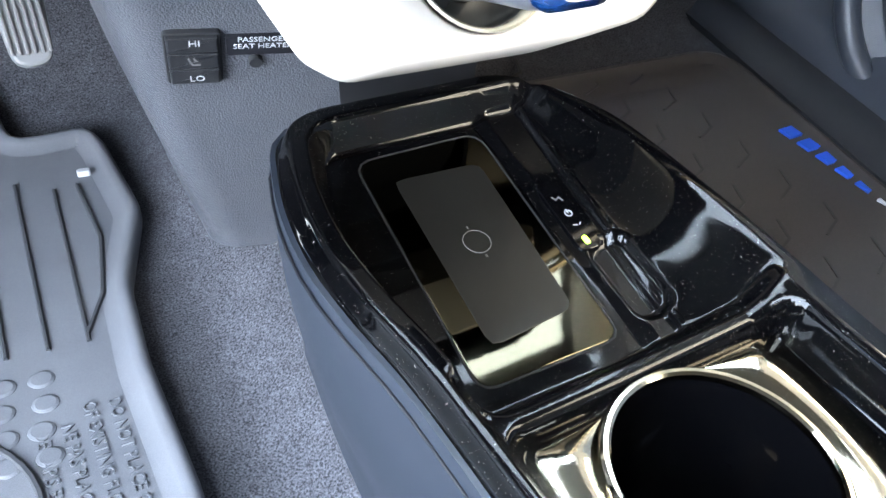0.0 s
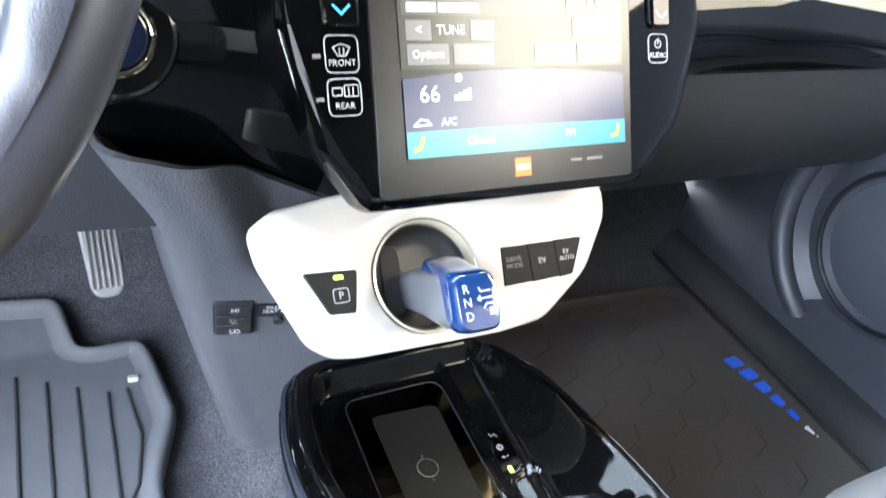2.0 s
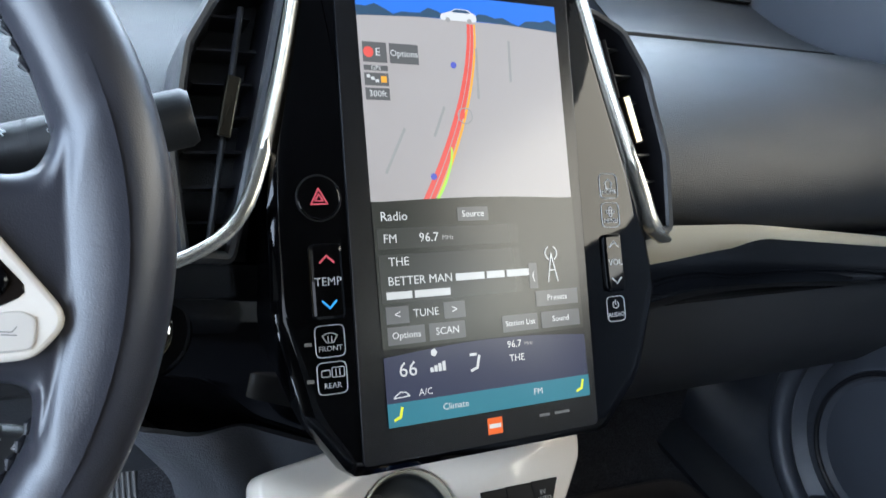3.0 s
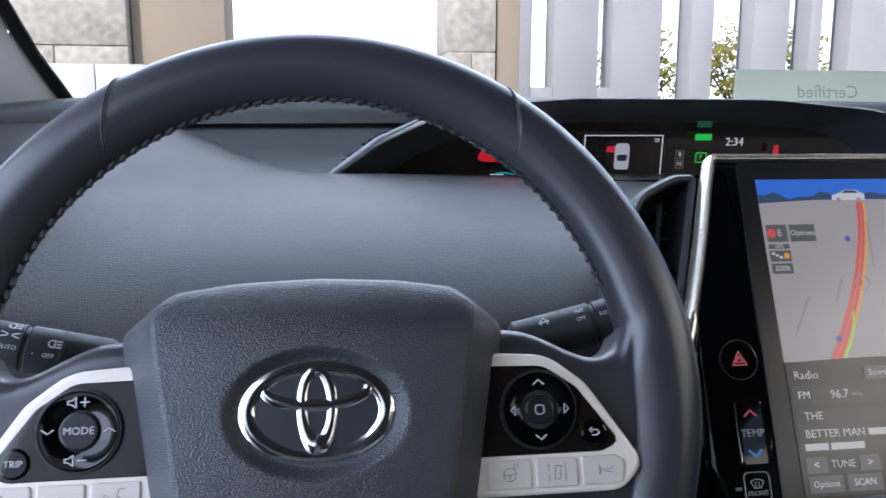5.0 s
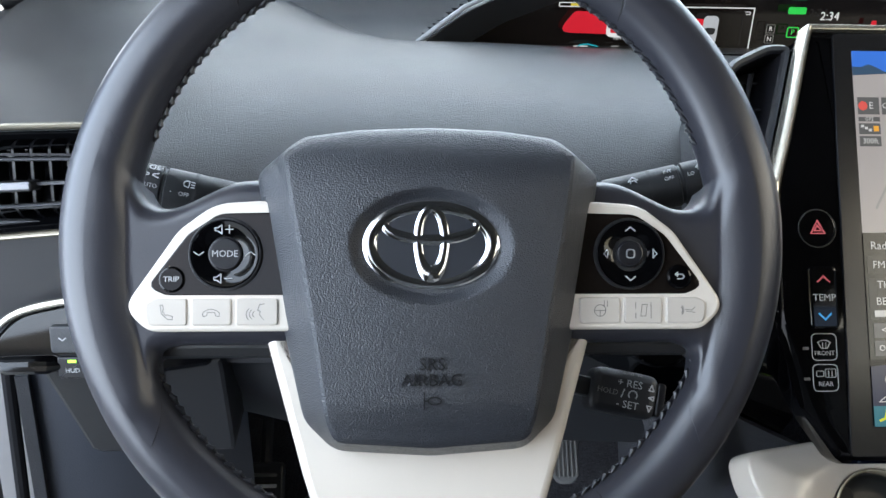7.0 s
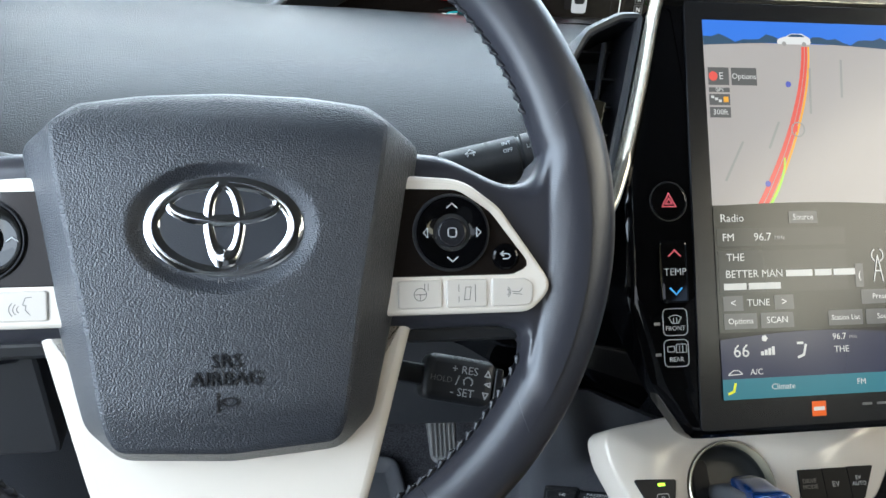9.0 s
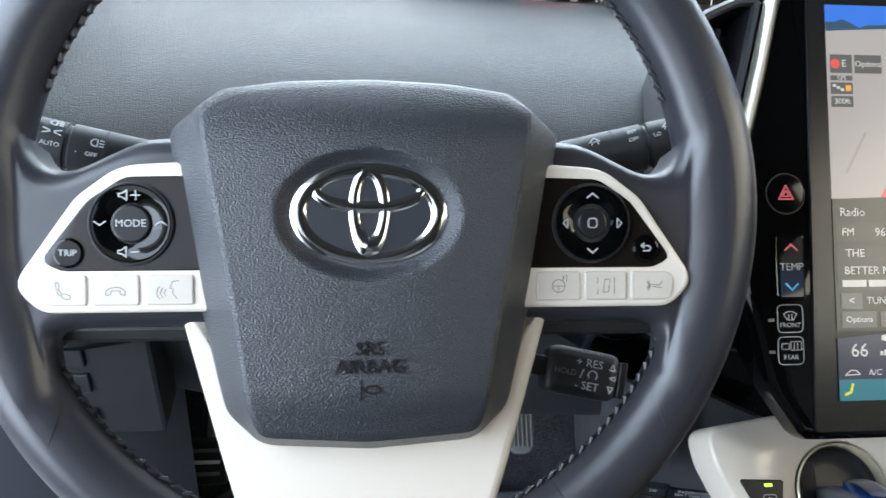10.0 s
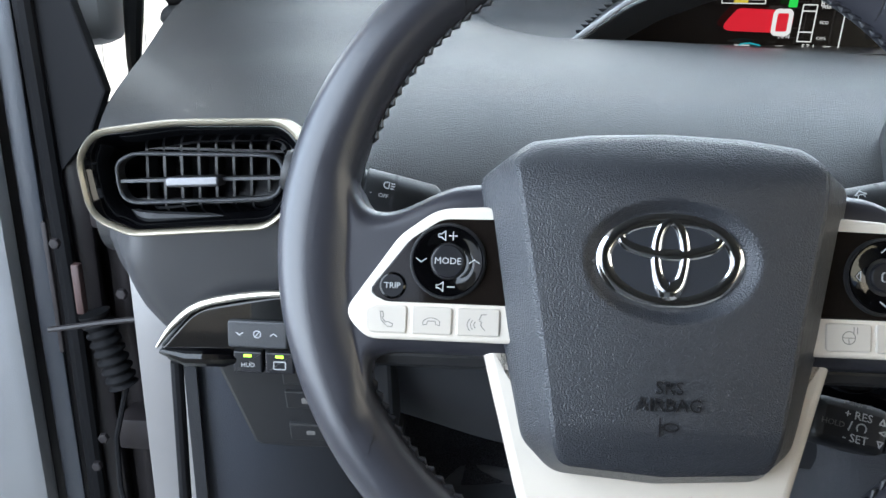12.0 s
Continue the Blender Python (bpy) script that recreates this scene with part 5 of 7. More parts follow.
vk = part("volume_rocker", slab(rrect(0.0175, 0.043, 0.004, (0.1135, -0.0560)), -0.001, 0.0032, 0.0022), GLOSS, scr, "glossy black volume rocker")
words("caption", "VOL", 0.0068, (0.1135, -0.0560, 0.0033), MARK, vk, 0.0001)
part("up_mark", strokes([[(0.1093, -0.0445), (0.1135, -0.0405), (0.1177, -0.0445)]], 0.0011, 0.0031, 0.0034), MARK, vk)
part("down_mark", strokes([[(0.1093, -0.0675), (0.1135, -0.0715), (0.1177, -0.0675)]], 0.0011, 0.0031, 0.0034), MARK, vk)
key_box(0.1125, -0.0905, 0.0165, 0.0185, "AUDIO", [arc(0.1125, -0.0875, 0.0026, 120, 420, 12), [(0.1125, -0.0840), (0.1125, -0.0875)]])

# glossy black facia behind the screen: both sides, with the start button
fac = thing("centre_facia", Matrix(), "glossy black facia panel around the screen", "facia panel")


def facia_left(u, v):
    x = -0.27 + 0.22 * u
    zt = 0.552 - 0.010 * u
    zb = 0.428 - 0.058 * u
    z = zt + (zb - zt) * v
    return (x, 0.222 - 0.03 * u + 0.05 * v * v - 0.01 * math.sin(math.pi * v), z)


part("facia_left", thick(grid(facia_left, 24, 14), -0.01), GLOSS, fac, "", 60)


def facia_right(u, v):
    x = 0.13 + 0.70 * u
    zt = 0.552 - 0.070 * u
    zb = 0.440 + 0.03 * smooth01(u * 2) - 0.03 * u
    z = zt + (zb - zt) * v
    return (x, 0.205 + 0.035 * smooth01(u * 3) + 0.05 * v * v - 0.012 * math.sin(math.pi * v), z)


part("facia_right", thick(grid(facia_right, 40, 14), -0.01), GLOSS, fac, "", 60)


def trim_band(u, v):
    """Bright band that leaves the screen frame wide and thins out towards the passenger door."""
    w = 0.029 * (1 - u) ** 3.0 + 0.006
    return (0.192 + 0.634 * u, 0.203 + 0.036 * smooth01(u * 3) - 0.012 * v + 0.010 * v * v, 0.560 - 0.070 * u - w * v)


part("trim_band", thick(grid(trim_band, 40, 8), -0.005), CHAMPT, fac, "satin champagne trim band", 60)
part("crease_line", tube([(0.20 + 0.62 * t, 0.226 + 0.04 * smooth01(t * 3), 0.478 + 0.018 * smooth01(t * 3) - 0.045 * t) for t in (k / 12 for k in range(13))], 0.0025, 8), GLOSS, fac, "soft crease")

sb = thing("start_button", plane_at(-0.177, 0.203, 0.505, 14), "round start button with a bright ring on glossy black", "start button")
part("bezel", slab(circle(0.034, 44), -0.006, 0.004, 0.004, steps=3), GLOSS, sb)
part("ring", tube([(x, y, 0.0035) for x, y in circle(0.0200, 44)], 0.0019, 10, closed=True), CHAMP, sb, "chrome ring")
part("button", disc(0.0175, -0.002, 0.0045, 0.0015), mat("deep_blue_button", (0.003, 0.007, 0.024), 0.10), sb, "dark blue push button")


# centre vents
def centre_vent(s):
    m = SCR
    v = thing("centre_vent", m, "tall black air vent beside the screen with a chrome slider", "air vent", "centre vents")
    k = lambda p: rounded(mirror_pts(p, s), 0.01, 6)
    out = resample(k([(0.112, 0.150), (0.128, 0.085, 0.05), (0.150, 0.0), (0.162, -0.040, 0.008), (0.196, -0.036, 0.010), (0.200, 0.030, 0.05), (0.186, 0.100, 0.035), (0.165, 0.135, 0.03), (0.135, 0.149, 0.02)]), 110)
    inn = inset(out, 0.008)
    part("surround", loft([[(x, y, -0.075) for x, y in out], [(x, y, -0.022) for x, y in out], [(x, y, -0.017) for x, y in inset(out, 0.003)], [(x, y, -0.018) for x, y in inset(out, 0.006)]], True, False), DASH2, v, "dark grey vent surround", 40)
    part("inner_wall", loft([[(x, y, -0.018) for x, y in inset(out, 0.006)], [(x, y, -0.020) for x, y in inn], [(x, y, -0.060) for x, y in inset(out, 0.011)]], False, True), SATIN, v, "black inner wall", 40)
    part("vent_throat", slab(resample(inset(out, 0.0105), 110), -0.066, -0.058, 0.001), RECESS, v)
    for j in range(7):
        y = 0.120 - 0.022 * j
        x0 = 0.128 + (0.120 - y) * 0.18
        b = box(0.038 - 0.012 * (j == 0), 0.0016, 0.030, (s * (x0 + 0.024), y, -0.045))
        part("vane", b, SATIN, v)
    part("centre_blade", tube([(s * (0.146 + 0.03 * t), 0.125 - 0.15 * t, -0.026) for t in (0, 0.5, 1)], 0.0022, 8), SATIN, v, "thin upright blade")
    b = slab(rounded([(-0.0045, -0.020), (0.0045, -0.020), (0.0045, 0.020), (-0.0045, 0.020)], 0.0015, 3), -0.004, 0.005, 0.0015)
    b.transform(Matrix.Translation((s * 0.160, 0.058, -0.020)) @ Matrix.Rotation(radians(14 * s), 4, "Z"))
    part("slider", b, CHAMP, v, "chrome slider knob")
    return v


centre_vent(-1)
centre_vent(1)

# ---- shift panel ----
PLT = plane_at(-0.002, 0.138, 0.371, 38)
plate = thing("shift_panel", PLT, "glossy ivory shift panel with a round well, buttons and knob", "shift panel")
po = resample(rounded([(-0.108, 0.049, 0.016), (-0.104, 0.022, 0.02), (-0.080, -0.033, 0.02), (-0.064, -0.045, 0.02), (0.040, -0.047, 0.1), (0.078, -0.044, 0.03), (0.121, -0.016, 0.04), (0.147, 0.020, 0.02), (0.152, 0.046, 0.012), (0.05, 0.058, 0.1), (-0.05, 0.057, 0.05)], 0.012, 6), 160)
cc = (-0.005, -0.002)


def facing_circle(o, r, c):
    return [(c[0] + r * math.cos(a), c[1] + r * math.sin(a)) for a in (math.atan2(y - c[1], x - c[0]) for x, y in o)]


po = from_centre(po, cc)
pi_ = facing_circle(po, 0.0365, cc)
part("plate", ring_plate(po, pi_, -0.040, 0.0, 0.003), WHITE, plate, "glossy ivory plate", 50)
part("well_ring", loft([[(x, y, z) for x, y in circle(r, 72, cc)] for r, z in ((0.0372, 0.0002), (0.0362, 0.0012), (0.0352, 0.0006), (0.0342, -0.0040), (0.0340, -0.0080))], False, False), CHAMPT, plate, "satin bevelled ring around the well", 60)
part("well", loft([[(x, y, z) for x, y in circle(r, 60, cc)] for r, z in ((0.0345, -0.003), (0.0338, -0.010), (0.0310, -0.016), (0.02, -0.018), (0.004, -0.018))], False, True), mat("dark_grey_well", (0.013, 0.014, 0.014), 0.42, vary=0.08), plate, "dark grey round well", 60)
part("slot", slab(rrect(0.014, 0.046, 0.006, (-0.0225, -0.001)), -0.022, -0.0160, 0.001), RECESS, plate, "black shift slot")
kb = part("shift_knob", loft([[(cx + w / 2 * sx_, cy + h / 2 * sy_, z) for sx_, sy_ in resample([(x, y) for x, y in rrect(2, 2, 0.55)], 40)] for cx, cy, w, h, z in
          ((-0.004, -0.002, 0.020, 0.026, -0.018), (-0.003, -0.005, 0.027, 0.033, 0.008), (-0.002, -0.010, 0.031, 0.037, 0.026), (-0.001, -0.014, 0.032, 0.039, 0.038), (0.0015, -0.0165, 0.033, 0.040, 0.048),
           (0.0015, -0.018, 0.032, 0.038, 0.0555), (0.0015, -0.0185, 0.028, 0.034, 0.0580))]), KNOBG, plate, "blue and grey shift knob", 50)
part("knob_cap", loft([[(cx + w / 2 * sx_, cy + h / 2 * sy_, z) for sx_, sy_ in resample([(x, y) for x, y in rrect(2, 2, 0.5)], 40)] for cx, cy, w, h, z in
     ((0.0010, 0.0050, 0.0260, 0.0230, 0.0190), (0.0018, -0.0035, 0.0310, 0.0340, 0.0290), (0.0020, -0.0125, 0.0335, 0.0395, 0.0390), (0.0015, -0.0168, 0.0345, 0.0415, 0.0490), (0.0015, -0.0184, 0.0330, 0.0395, 0.0570), (0.0015, -0.0188, 0.0285, 0.0345, 0.0605))]), BLUEK, kb, "deep blue glossy cap", 50)
for i, s in enumerate("RND"):
    words("gear_letter", s, 0.0082, (-0.0065, -0.0100 - 0.0088 * i, 0.0606), MARK, kb)
words("gear_letter", "B", 0.0076, (0.0100, -0.0262, 0.0606), MARK, kb)
part("gear_diagram", strokes([[(0.0030, -0.0100), (0.0040, -0.0125), (0.0110, -0.0125)], [(0.0010, -0.0170), (0.0120, -0.0170)], [(0.0030, -0.0155), (0.0010, -0.0170), (0.0030, -0.0185)], [(0.0050, -0.0230), (0.0070, -0.0208), (0.0120, -0.0208)], [(0.0135, -0.0120), (0.0135, -0.0215)]],
                             0.0010, 0.0604, 0.0608), MARK, kb)
kb.location = (-0.0055, -0.0075, 0.0)
kb.scale = (0.90, 0.90, 0.96)
pb = part("park_button", slab(rounded([(-0.0875, 0.0105), (-0.0740, -0.0165, 0.004), (-0.0570, -0.0180), (-0.0520, 0.0085)], 0.002, 4), -0.004, 0.0012, 0.001), SATIN, plate, "black park button with a green light")
part("led", slab(rect(-0.0680, 0.0042, -0.0622, 0.0064), 0.0010, 0.0016, 0.0002), LED, pb, "lit green indicator")
part("outline", strokes([rrect(0.0098, 0.0086, 0.002, (-0.0650, -0.0060)) + [rrect(0.0098, 0.0086, 0.002, (-0.0650, -0.0060))[0]]], 0.0006, 0.0010, 0.0014), MARK, pb)
words("caption", "P", 0.0066, (-0.0650, -0.0060, 0.0012), MARK, pb)
KEYB = mat("matte_black_key", (0.004, 0.004, 0.005), 0.45, spec=0.12)
part("button_strip", slab([(0.0505, -0.0176), (0.1065, -0.0168), (0.1190, 0.0078), (0.0525, 0.0083)], -0.002, 0.0011, 0.0002), KEYB, plate, "black strip under the drive buttons")
for i, (a, b_, s) in enumerate(((0.0505, 0.0730, "DRIVE\nMODE"), (0.0736, 0.0955, "EV"), (0.0961, 0.1200, "EV\nAUTO"))):
    w = 0.013 if i == 2 else 0.0
    q = [(a, -0.0178), (b_ - w, -0.0170, 0.003), (b_, 0.0080), (a + 0.002 * (i == 0), 0.0085)]
    db = part("drive_button", slab(rounded(q, 0.001, 3), -0.004, 0.0015, 0.0004), KEYB, plate, "black drive mode button")
    words("caption", s, 0.0046 if i != 1 else 0.0060, ((a + b_) / 2 - 0.001 - w * 0.2, -0.0030 if i != 1 else -0.0045, 0.0015), MARK if i else MARKD, db)

# ---- lower console ----
con = thing("centre_console", Matrix(), "glossy black centre console with charging tray and cup holder", "console")
CY = [-0.33, -0.10, -0.015, 0.022, 0.047, 0.082, 0.118, 0.156, 0.190, 0.206, 0.217, 0.2265]
CL = [-0.070, -0.0735, -0.0765, -0.079, -0.082, -0.0885, -0.0920, -0.0885, -0.0795, -0.0730, -0.062, -0.034]
CR = [0.143, 0.144, 0.1455, 0.1455, 0.1445, 0.1405, 0.1360, 0.1285, 0.1120, 0.0990, 0.088, 0.066]
CF = CY[-1]


def rim_z(y):
    return 0.2355 + 0.0125 * smooth01((y + 0.03) / 0.23)


def tray_z(y):
    return 0.207 + 0.15 * (y - 0.065)


def bay(a, b, c, d, r):
    """Distance inside a bay with rounded corners, from the distances to its four sides."""
    p, q = min(a, b), min(c, d)
    if p < r and q < r:
        return r - math.hypot(r - p, r - q)
    return min(p, q)


def console_z(x, y):
    """Height of the glossy top: rounded rim, shallow charging tray, shoulder to the passenger side, cup holder bay."""
    l, r = curve_table(y, CY, CL), curve_table(y, CY, CR)
    edge = bay(x - l, r - x, y + 0.5, CF - y, 0.02)
    rim = rim_z(y)
    z = rim - 0.011 * (1 - smooth01(edge / 0.011)) ** 2
    # bridge between tray and cup bay
    z -= (rim - 0.2205) * smooth01((x - l - 0.010) / 0.012) * smooth01((0.124 - x) / 0.026) * smooth01((0.036 - y) / 0.022)
    # tray floor, with a low step and a sloping shoulder on the passenger side
    xr = 0.0715 + 0.06 * max(0.0, y - 0.05)
    crest = max(xr + 0.02, r - 0.012)
    low = tray_z(y) + 0.0035 * smooth01((x - 0.050) / 0.010)
    h = low + 0.0040 * smooth01((x - xr) / 0.004) + (z - low - 0.0040) * smooth01((x - xr - 0.004) / (crest - xr - 0.004))
    h -= 0.0045 * smooth01(bay(x - 0.0565, 0.0840 - x, y - 0.036, 0.092 - y, 0.011) / 0.004)
    k = smooth01(bay(x - l - 0.0165, 0.3, y - 0.0115, 0.2095 - y, 0.020) / 0.0125)
    z += (min(h, z) - z) * k
    # cup bay
    tc = bay(x - l - 0.020, 0.121 - x, y + 0.5, 0.0065 - y, 0.014)
    z -= max(0.0, z - 0.209) * smooth01(tc / 0.009)
    return z


CUP = (0.0255, -0.0495)


def con_fn(u, v):
    y = -0.33 + (CF + 0.33) * v
    l, r = curve_table(y, CY, CL), curve_table(y, CY, CR)
    x = l + (r - l) * u
    return (x, y, console_z(x, y))


part("top_shell", grid(con_fn, 180, 270, keep=lambda p: math.hypot(p.x - CUP[0], p.y - CUP[1]) > 0.0505), GLOSSD, con, "glossy piano black top with dust specks", 60)


# skirts: grey left side, gloss front and right side
def skirt(side):
    def fn(u, v):
        y = -0.33 + (CF + 0.33) * u
        if side < 0:
            x, b = curve_table(y, CY, CL), curve_table(y, [-0.33, 0.06, 0.10, 0.16, 0.2265], [-0.062, -0.061, -0.060, -0.055, -0.046])
        else:
            x, b = curve_table(y, CY, CR), 0.144
        z = console_z(x, y)
        return (x + (b - x) * v + side * 0.005 * math.sin(math.pi * min(1, v * 1.4)), y, z + (0.03 - z) * v)
    return fn


def front_skirt(u, v):
    y = CF
    l, r = curve_table(y, CY, CL), curve_table(y, CY, CR)
    x = l + (r - l) * u
    z = console_z(x, y)
    return (x, y + 0.012 * v, z + (0.03 - z) * v)


part("left_side", thick(grid(skirt(-1), 60, 14), -0.003), SIDE, con, "matte blue-grey side panel", 60)
part("right_side", thick(grid(skirt(1), 60, 14), -0.003), GLOSS, con, "glossy black side", 60)
part("front_side", thick(grid(front_skirt, 20, 8), -0.003), GLOSS, con, "", 60)
part("rim_line", tube([(curve_table(y, CY, CL) - 0.0035, y, console_z(curve_table(y, CY, CL), y) - 0.010) for y in (-0.33 + 0.54 * k / 30 for k in range(31))], 0.0010, 6), SATIN, con, "dark joint under the glossy rim")

# charging pad, flush in the tray floor
PADM = Matrix.Translation((0.0, 0.11, tray_z(0.11))) @ Matrix.Rotation(math.atan(0.15), 4, "X")
cp = part("charging_panel", slab(resample(rounded([(-0.0410, -0.0735, 0.010), (0.0430, -0.0745, 0.010), (0.0490, 0.0815, 0.012), (-0.0330, 0.0805, 0.012)], 0.012, 6), 90), -0.004, 0.0006, 0.0005), mat("smoked_mirror_panel", (0.055, 0.048, 0.032), 0.04, 1.0, vary=0.05, rvary=0.01), con, "smoked glossy charging panel")
cp.matrix_basis = PADM
part("panel_joint", tube([(x, y, 0.0002) for x, y in resample(rounded([(-0.0418, -0.0743, 0.010), (0.0438, -0.0753, 0.010), (0.0498, 0.0823, 0.012), (-0.0338, 0.0813, 0.012)], 0.012, 6), 90)], 0.0006, 5, closed=True), RECESS, cp, "thin dark joint around the panel")
gp = part("charging_mat", slab(resample(rounded([(-0.0240, -0.0550, 0.006), (0.0300, -0.0505, 0.008), (0.0365, 0.0585, 0.006), (-0.0185, 0.0610, 0.004)], 0.008, 5), 60), 0.0002, 0.0010, 0.0003), PADGREY, cp, "dark grey rubber charging mat")
part("charge_mark", tube([(x, y, 0.0010) for x, y in circle(0.0078, 28, (0.0040, 0.0060))], 0.00025, 5, closed=True), MARKD, gp, "thin circle mark")
part("charge_mark", strokes([[(0.0040, 0.0158), (0.0040, 0.0170)], [(0.0040, -0.0040), (0.0040, -0.0052)]], 0.0008, 0.0009, 0.0012), MARKD, gp)
pw = part("power_switch", slab(resample(rounded([(0.0535, -0.024), (0.0690, -0.024), (0.0705, 0.028), (0.0555, 0.028)], 0.004, 4), 40), -0.004, 0.0006, 0.0005), GLOSS, con, "small glossy power switch")
pw.matrix_basis = Matrix.Translation((0.0008, 0.1105, tray_z(0.1105) + 0.0038)) @ Matrix.Rotation(math.atan(0.15), 4, "X")
part("led", slab(rounded([(0.0590, -0.0205), (0.0622, -0.0205), (0.0622, -0.0150), (0.0590, -0.0150)], 0.001, 3), 0.0004, 0.0012, 0.0003), LED, pw, "lit green indicator")
part("power_mark", strokes([arc(0.0625, 0.0025, 0.0022, 120, 420, 12), [(0.0625, 0.0055), (0.0625, 0.0025)]], 0.0005, 0.0004, 0.0009), MARK, pw)
part("power_mark", strokes([[(0.0600, -0.0060), (0.0622, -0.0068)], [(0.0640, -0.0068), (0.0652, -0.0060)]], 0.0005, 0.0004, 0.0009), MARK, pw)
part("switch_mark", strokes([[(0.0600, 0.0160), (0.0612, 0.0135), (0.0640, 0.0150), (0.0652, 0.0120)]], 0.0008, 0.0004, 0.0009), MARKD, pw)

# cup holder
CPO = from_centre(resample(rounded([(-0.048, -0.155, 0.01), (0.101, -0.155, 0.01), (0.113, 0.001, 0.010), (-0.047, -0.001, 0.010)], 0.012, 6), 200), CUP)
CPO = [(CUP[0] + (x - CUP[0]) * f, CUP[1] + (y - CUP[1]) * f) for x, y, f in ((x, y, max(1.0, 0.0555 / math.hypot(x - CUP[0], y - CUP[1]))) for x, y in CPO)]
ch = part("cup_plate", ring_plate(CPO, facing_circle(CPO, 0.0510, CUP), 0.200, 0.2135, 0.003), CHAMP, con, "champagne chrome cup holder plate", 50)
part("cup_ring", tube([(x, y, 0.2145) for x, y in circle(0.0520, 64, CUP)], 0.0030, 10, closed=True), CHAMP, ch, "polished cup ring")
part("cup_well", loft([[(x, y, z) for x, y in circle(r, 64, CUP)] for r, z in ((0.0505, 0.2150), (0.0490, 0.207), (0.0475, 0.170), (0.0450, 0.125), (0.040, 0.120), (0.001, 0.120))], False, False), GLOSS, ch, "glossy black cup well", 40)

# ---- dash leg with the seat heater switch ----
leg = thing("dash_leg", Matrix(), "grey grained plastic leg joining dashboard and console", "trim panel")


def leg_fn(u, v):
    """Front face and rounded driver-side edge of the leg, from under the shift panel to the carpet."""
    z0 = 0.440 - 0.385 * v
    x, y, z = -0.15, 0.25, z0
    for _ in range(3):
        top = curve_table(x, [-0.20, -0.178, -0.116, -0.086, -0.054, -0.019, 0.10], [0.442, 0.438, 0.422, 0.407, 0.389, 0.371, 0.340])
        z = 0.040 + (z0 - 0.055) * (top - 0.040) / 0.385
        xl = curve_table(z, [0.05, 0.08, 0.12, 0.20, 0.28, 0.36, 0.44], [-0.070, -0.079, -0.091, -0.112, -0.129, -0.147, -0.188])
        yf = curve_table(z, [0.05, 0.08, 0.20, 0.257, 0.30, 0.36, 0.41, 0.44], [0.348, 0.342, 0.311, 0.292, 0.274, 0.236, 0.208, 0.200])
        s = u * 0.34
        rr = 0.024
        if s < 0.12:
            x, y = xl, yf + rr + (0.12 - s)
        elif s < 0.12 + rr * 1.57:
            a = (s - 0.12) / rr
            x, y = xl + rr - rr * math.cos(a), yf + rr - rr * math.sin(a)
        else:
            d = s - 0.12 - rr * 1.57
            x, y = xl + rr + d, yf - 0.25 * d + 0.030 * smooth01((d - 0.012) / 0.045) * smooth01((z - 0.29) / 0.06)
    return (x, y, z)


part("leg_shell", thick(grid(leg_fn, 60, 40, keep=lambda p: p.x < 0.0), 0.004), GREY, leg, "grey grained shell", 60)
# same leg surface behind the tray, blackened to darken the tray reflection
part("leg_back", thick(grid(leg_fn, 60, 40, keep=lambda p: p.x >= 0.0), 0.004), RECESS, leg, "hidden leg face, blackened so the charging tray reflects dark", 60)


def knee_fn(u, v):
    z = 0.478 - 0.148 * v + 0.05 * v * smooth01((0.45 - u) / 0.45)
    xr = curve_table(z, [0.08, 0.12, 0.20, 0.28, 0.36, 0.44], [-0.079, -0.091, -0.112, -0.129, -0.147, -0.188]) + 0.012
    x = -0.60 + (xr + 0.60) * u
    return (x, 0.220 + 0.09 * v ** 1.5 + 0.012 * math.sin(math.pi * u), z)


def leg_m(x, z):
    return Matrix.Translation((x, 0.2825 - 0.25 * (x + 0.093) - 0.38 * (z - 0.257), z)) @ Matrix.Rotation(radians(-14), 4, "Z") @ Matrix.Rotation(radians(111), 4, "X")


hs = thing("seat_heater_switch", leg_m(-0.0925, 0.2535), "black rocker switch for seat heating", "switch")
part("frame", slab(rrect(0.0320, 0.0435, 0.003), -0.006, 0.0008, 0.0008), RECESS, hs)
for i, (s, y) in enumerate((("HI", 0.0135), ("", 0.0), ("LO", -0.0135))):
    seg = part("rocker", slab(rrect(0.0285, 0.0132, 0.001, (0, y)), -0.002, 0.0030, 0.0012), BLACK, hs, "black rocker segment")
    if s:
        words("caption", s, 0.0070, (0.001, y + (0.002 if i == 0 else -0.0015), 0.0031), MARK, seg)
    else:
        part("seat_mark", strokes([[(-0.0030, 0.003), (-0.0010, -0.0025), (0.0030, -0.0025)], [(0.0, 0.003), (0.0015, 0.0005)]], 0.0011, 0.0029, 0.0032), MARKD, seg)
hl = thing("seat_heater_label", leg_m(-0.0560, 0.2620), "black label with white lettering", "label")
part("tag", slab(rrect(0.040, 0.0150, 0.002), -0.005, 0.0006, 0.0004), SATIN, hl)
words("caption", "PASSENGER\nSEAT HEATER", 0.0056, (0.001, 0.0030, 0.0007), MARK, hl)
part("screw_hole", disc(0.0042, -0.004, 0.0008, 0.0004, (-0.003, -0.0150), 20), RECESS, hl, "small round screw hole")

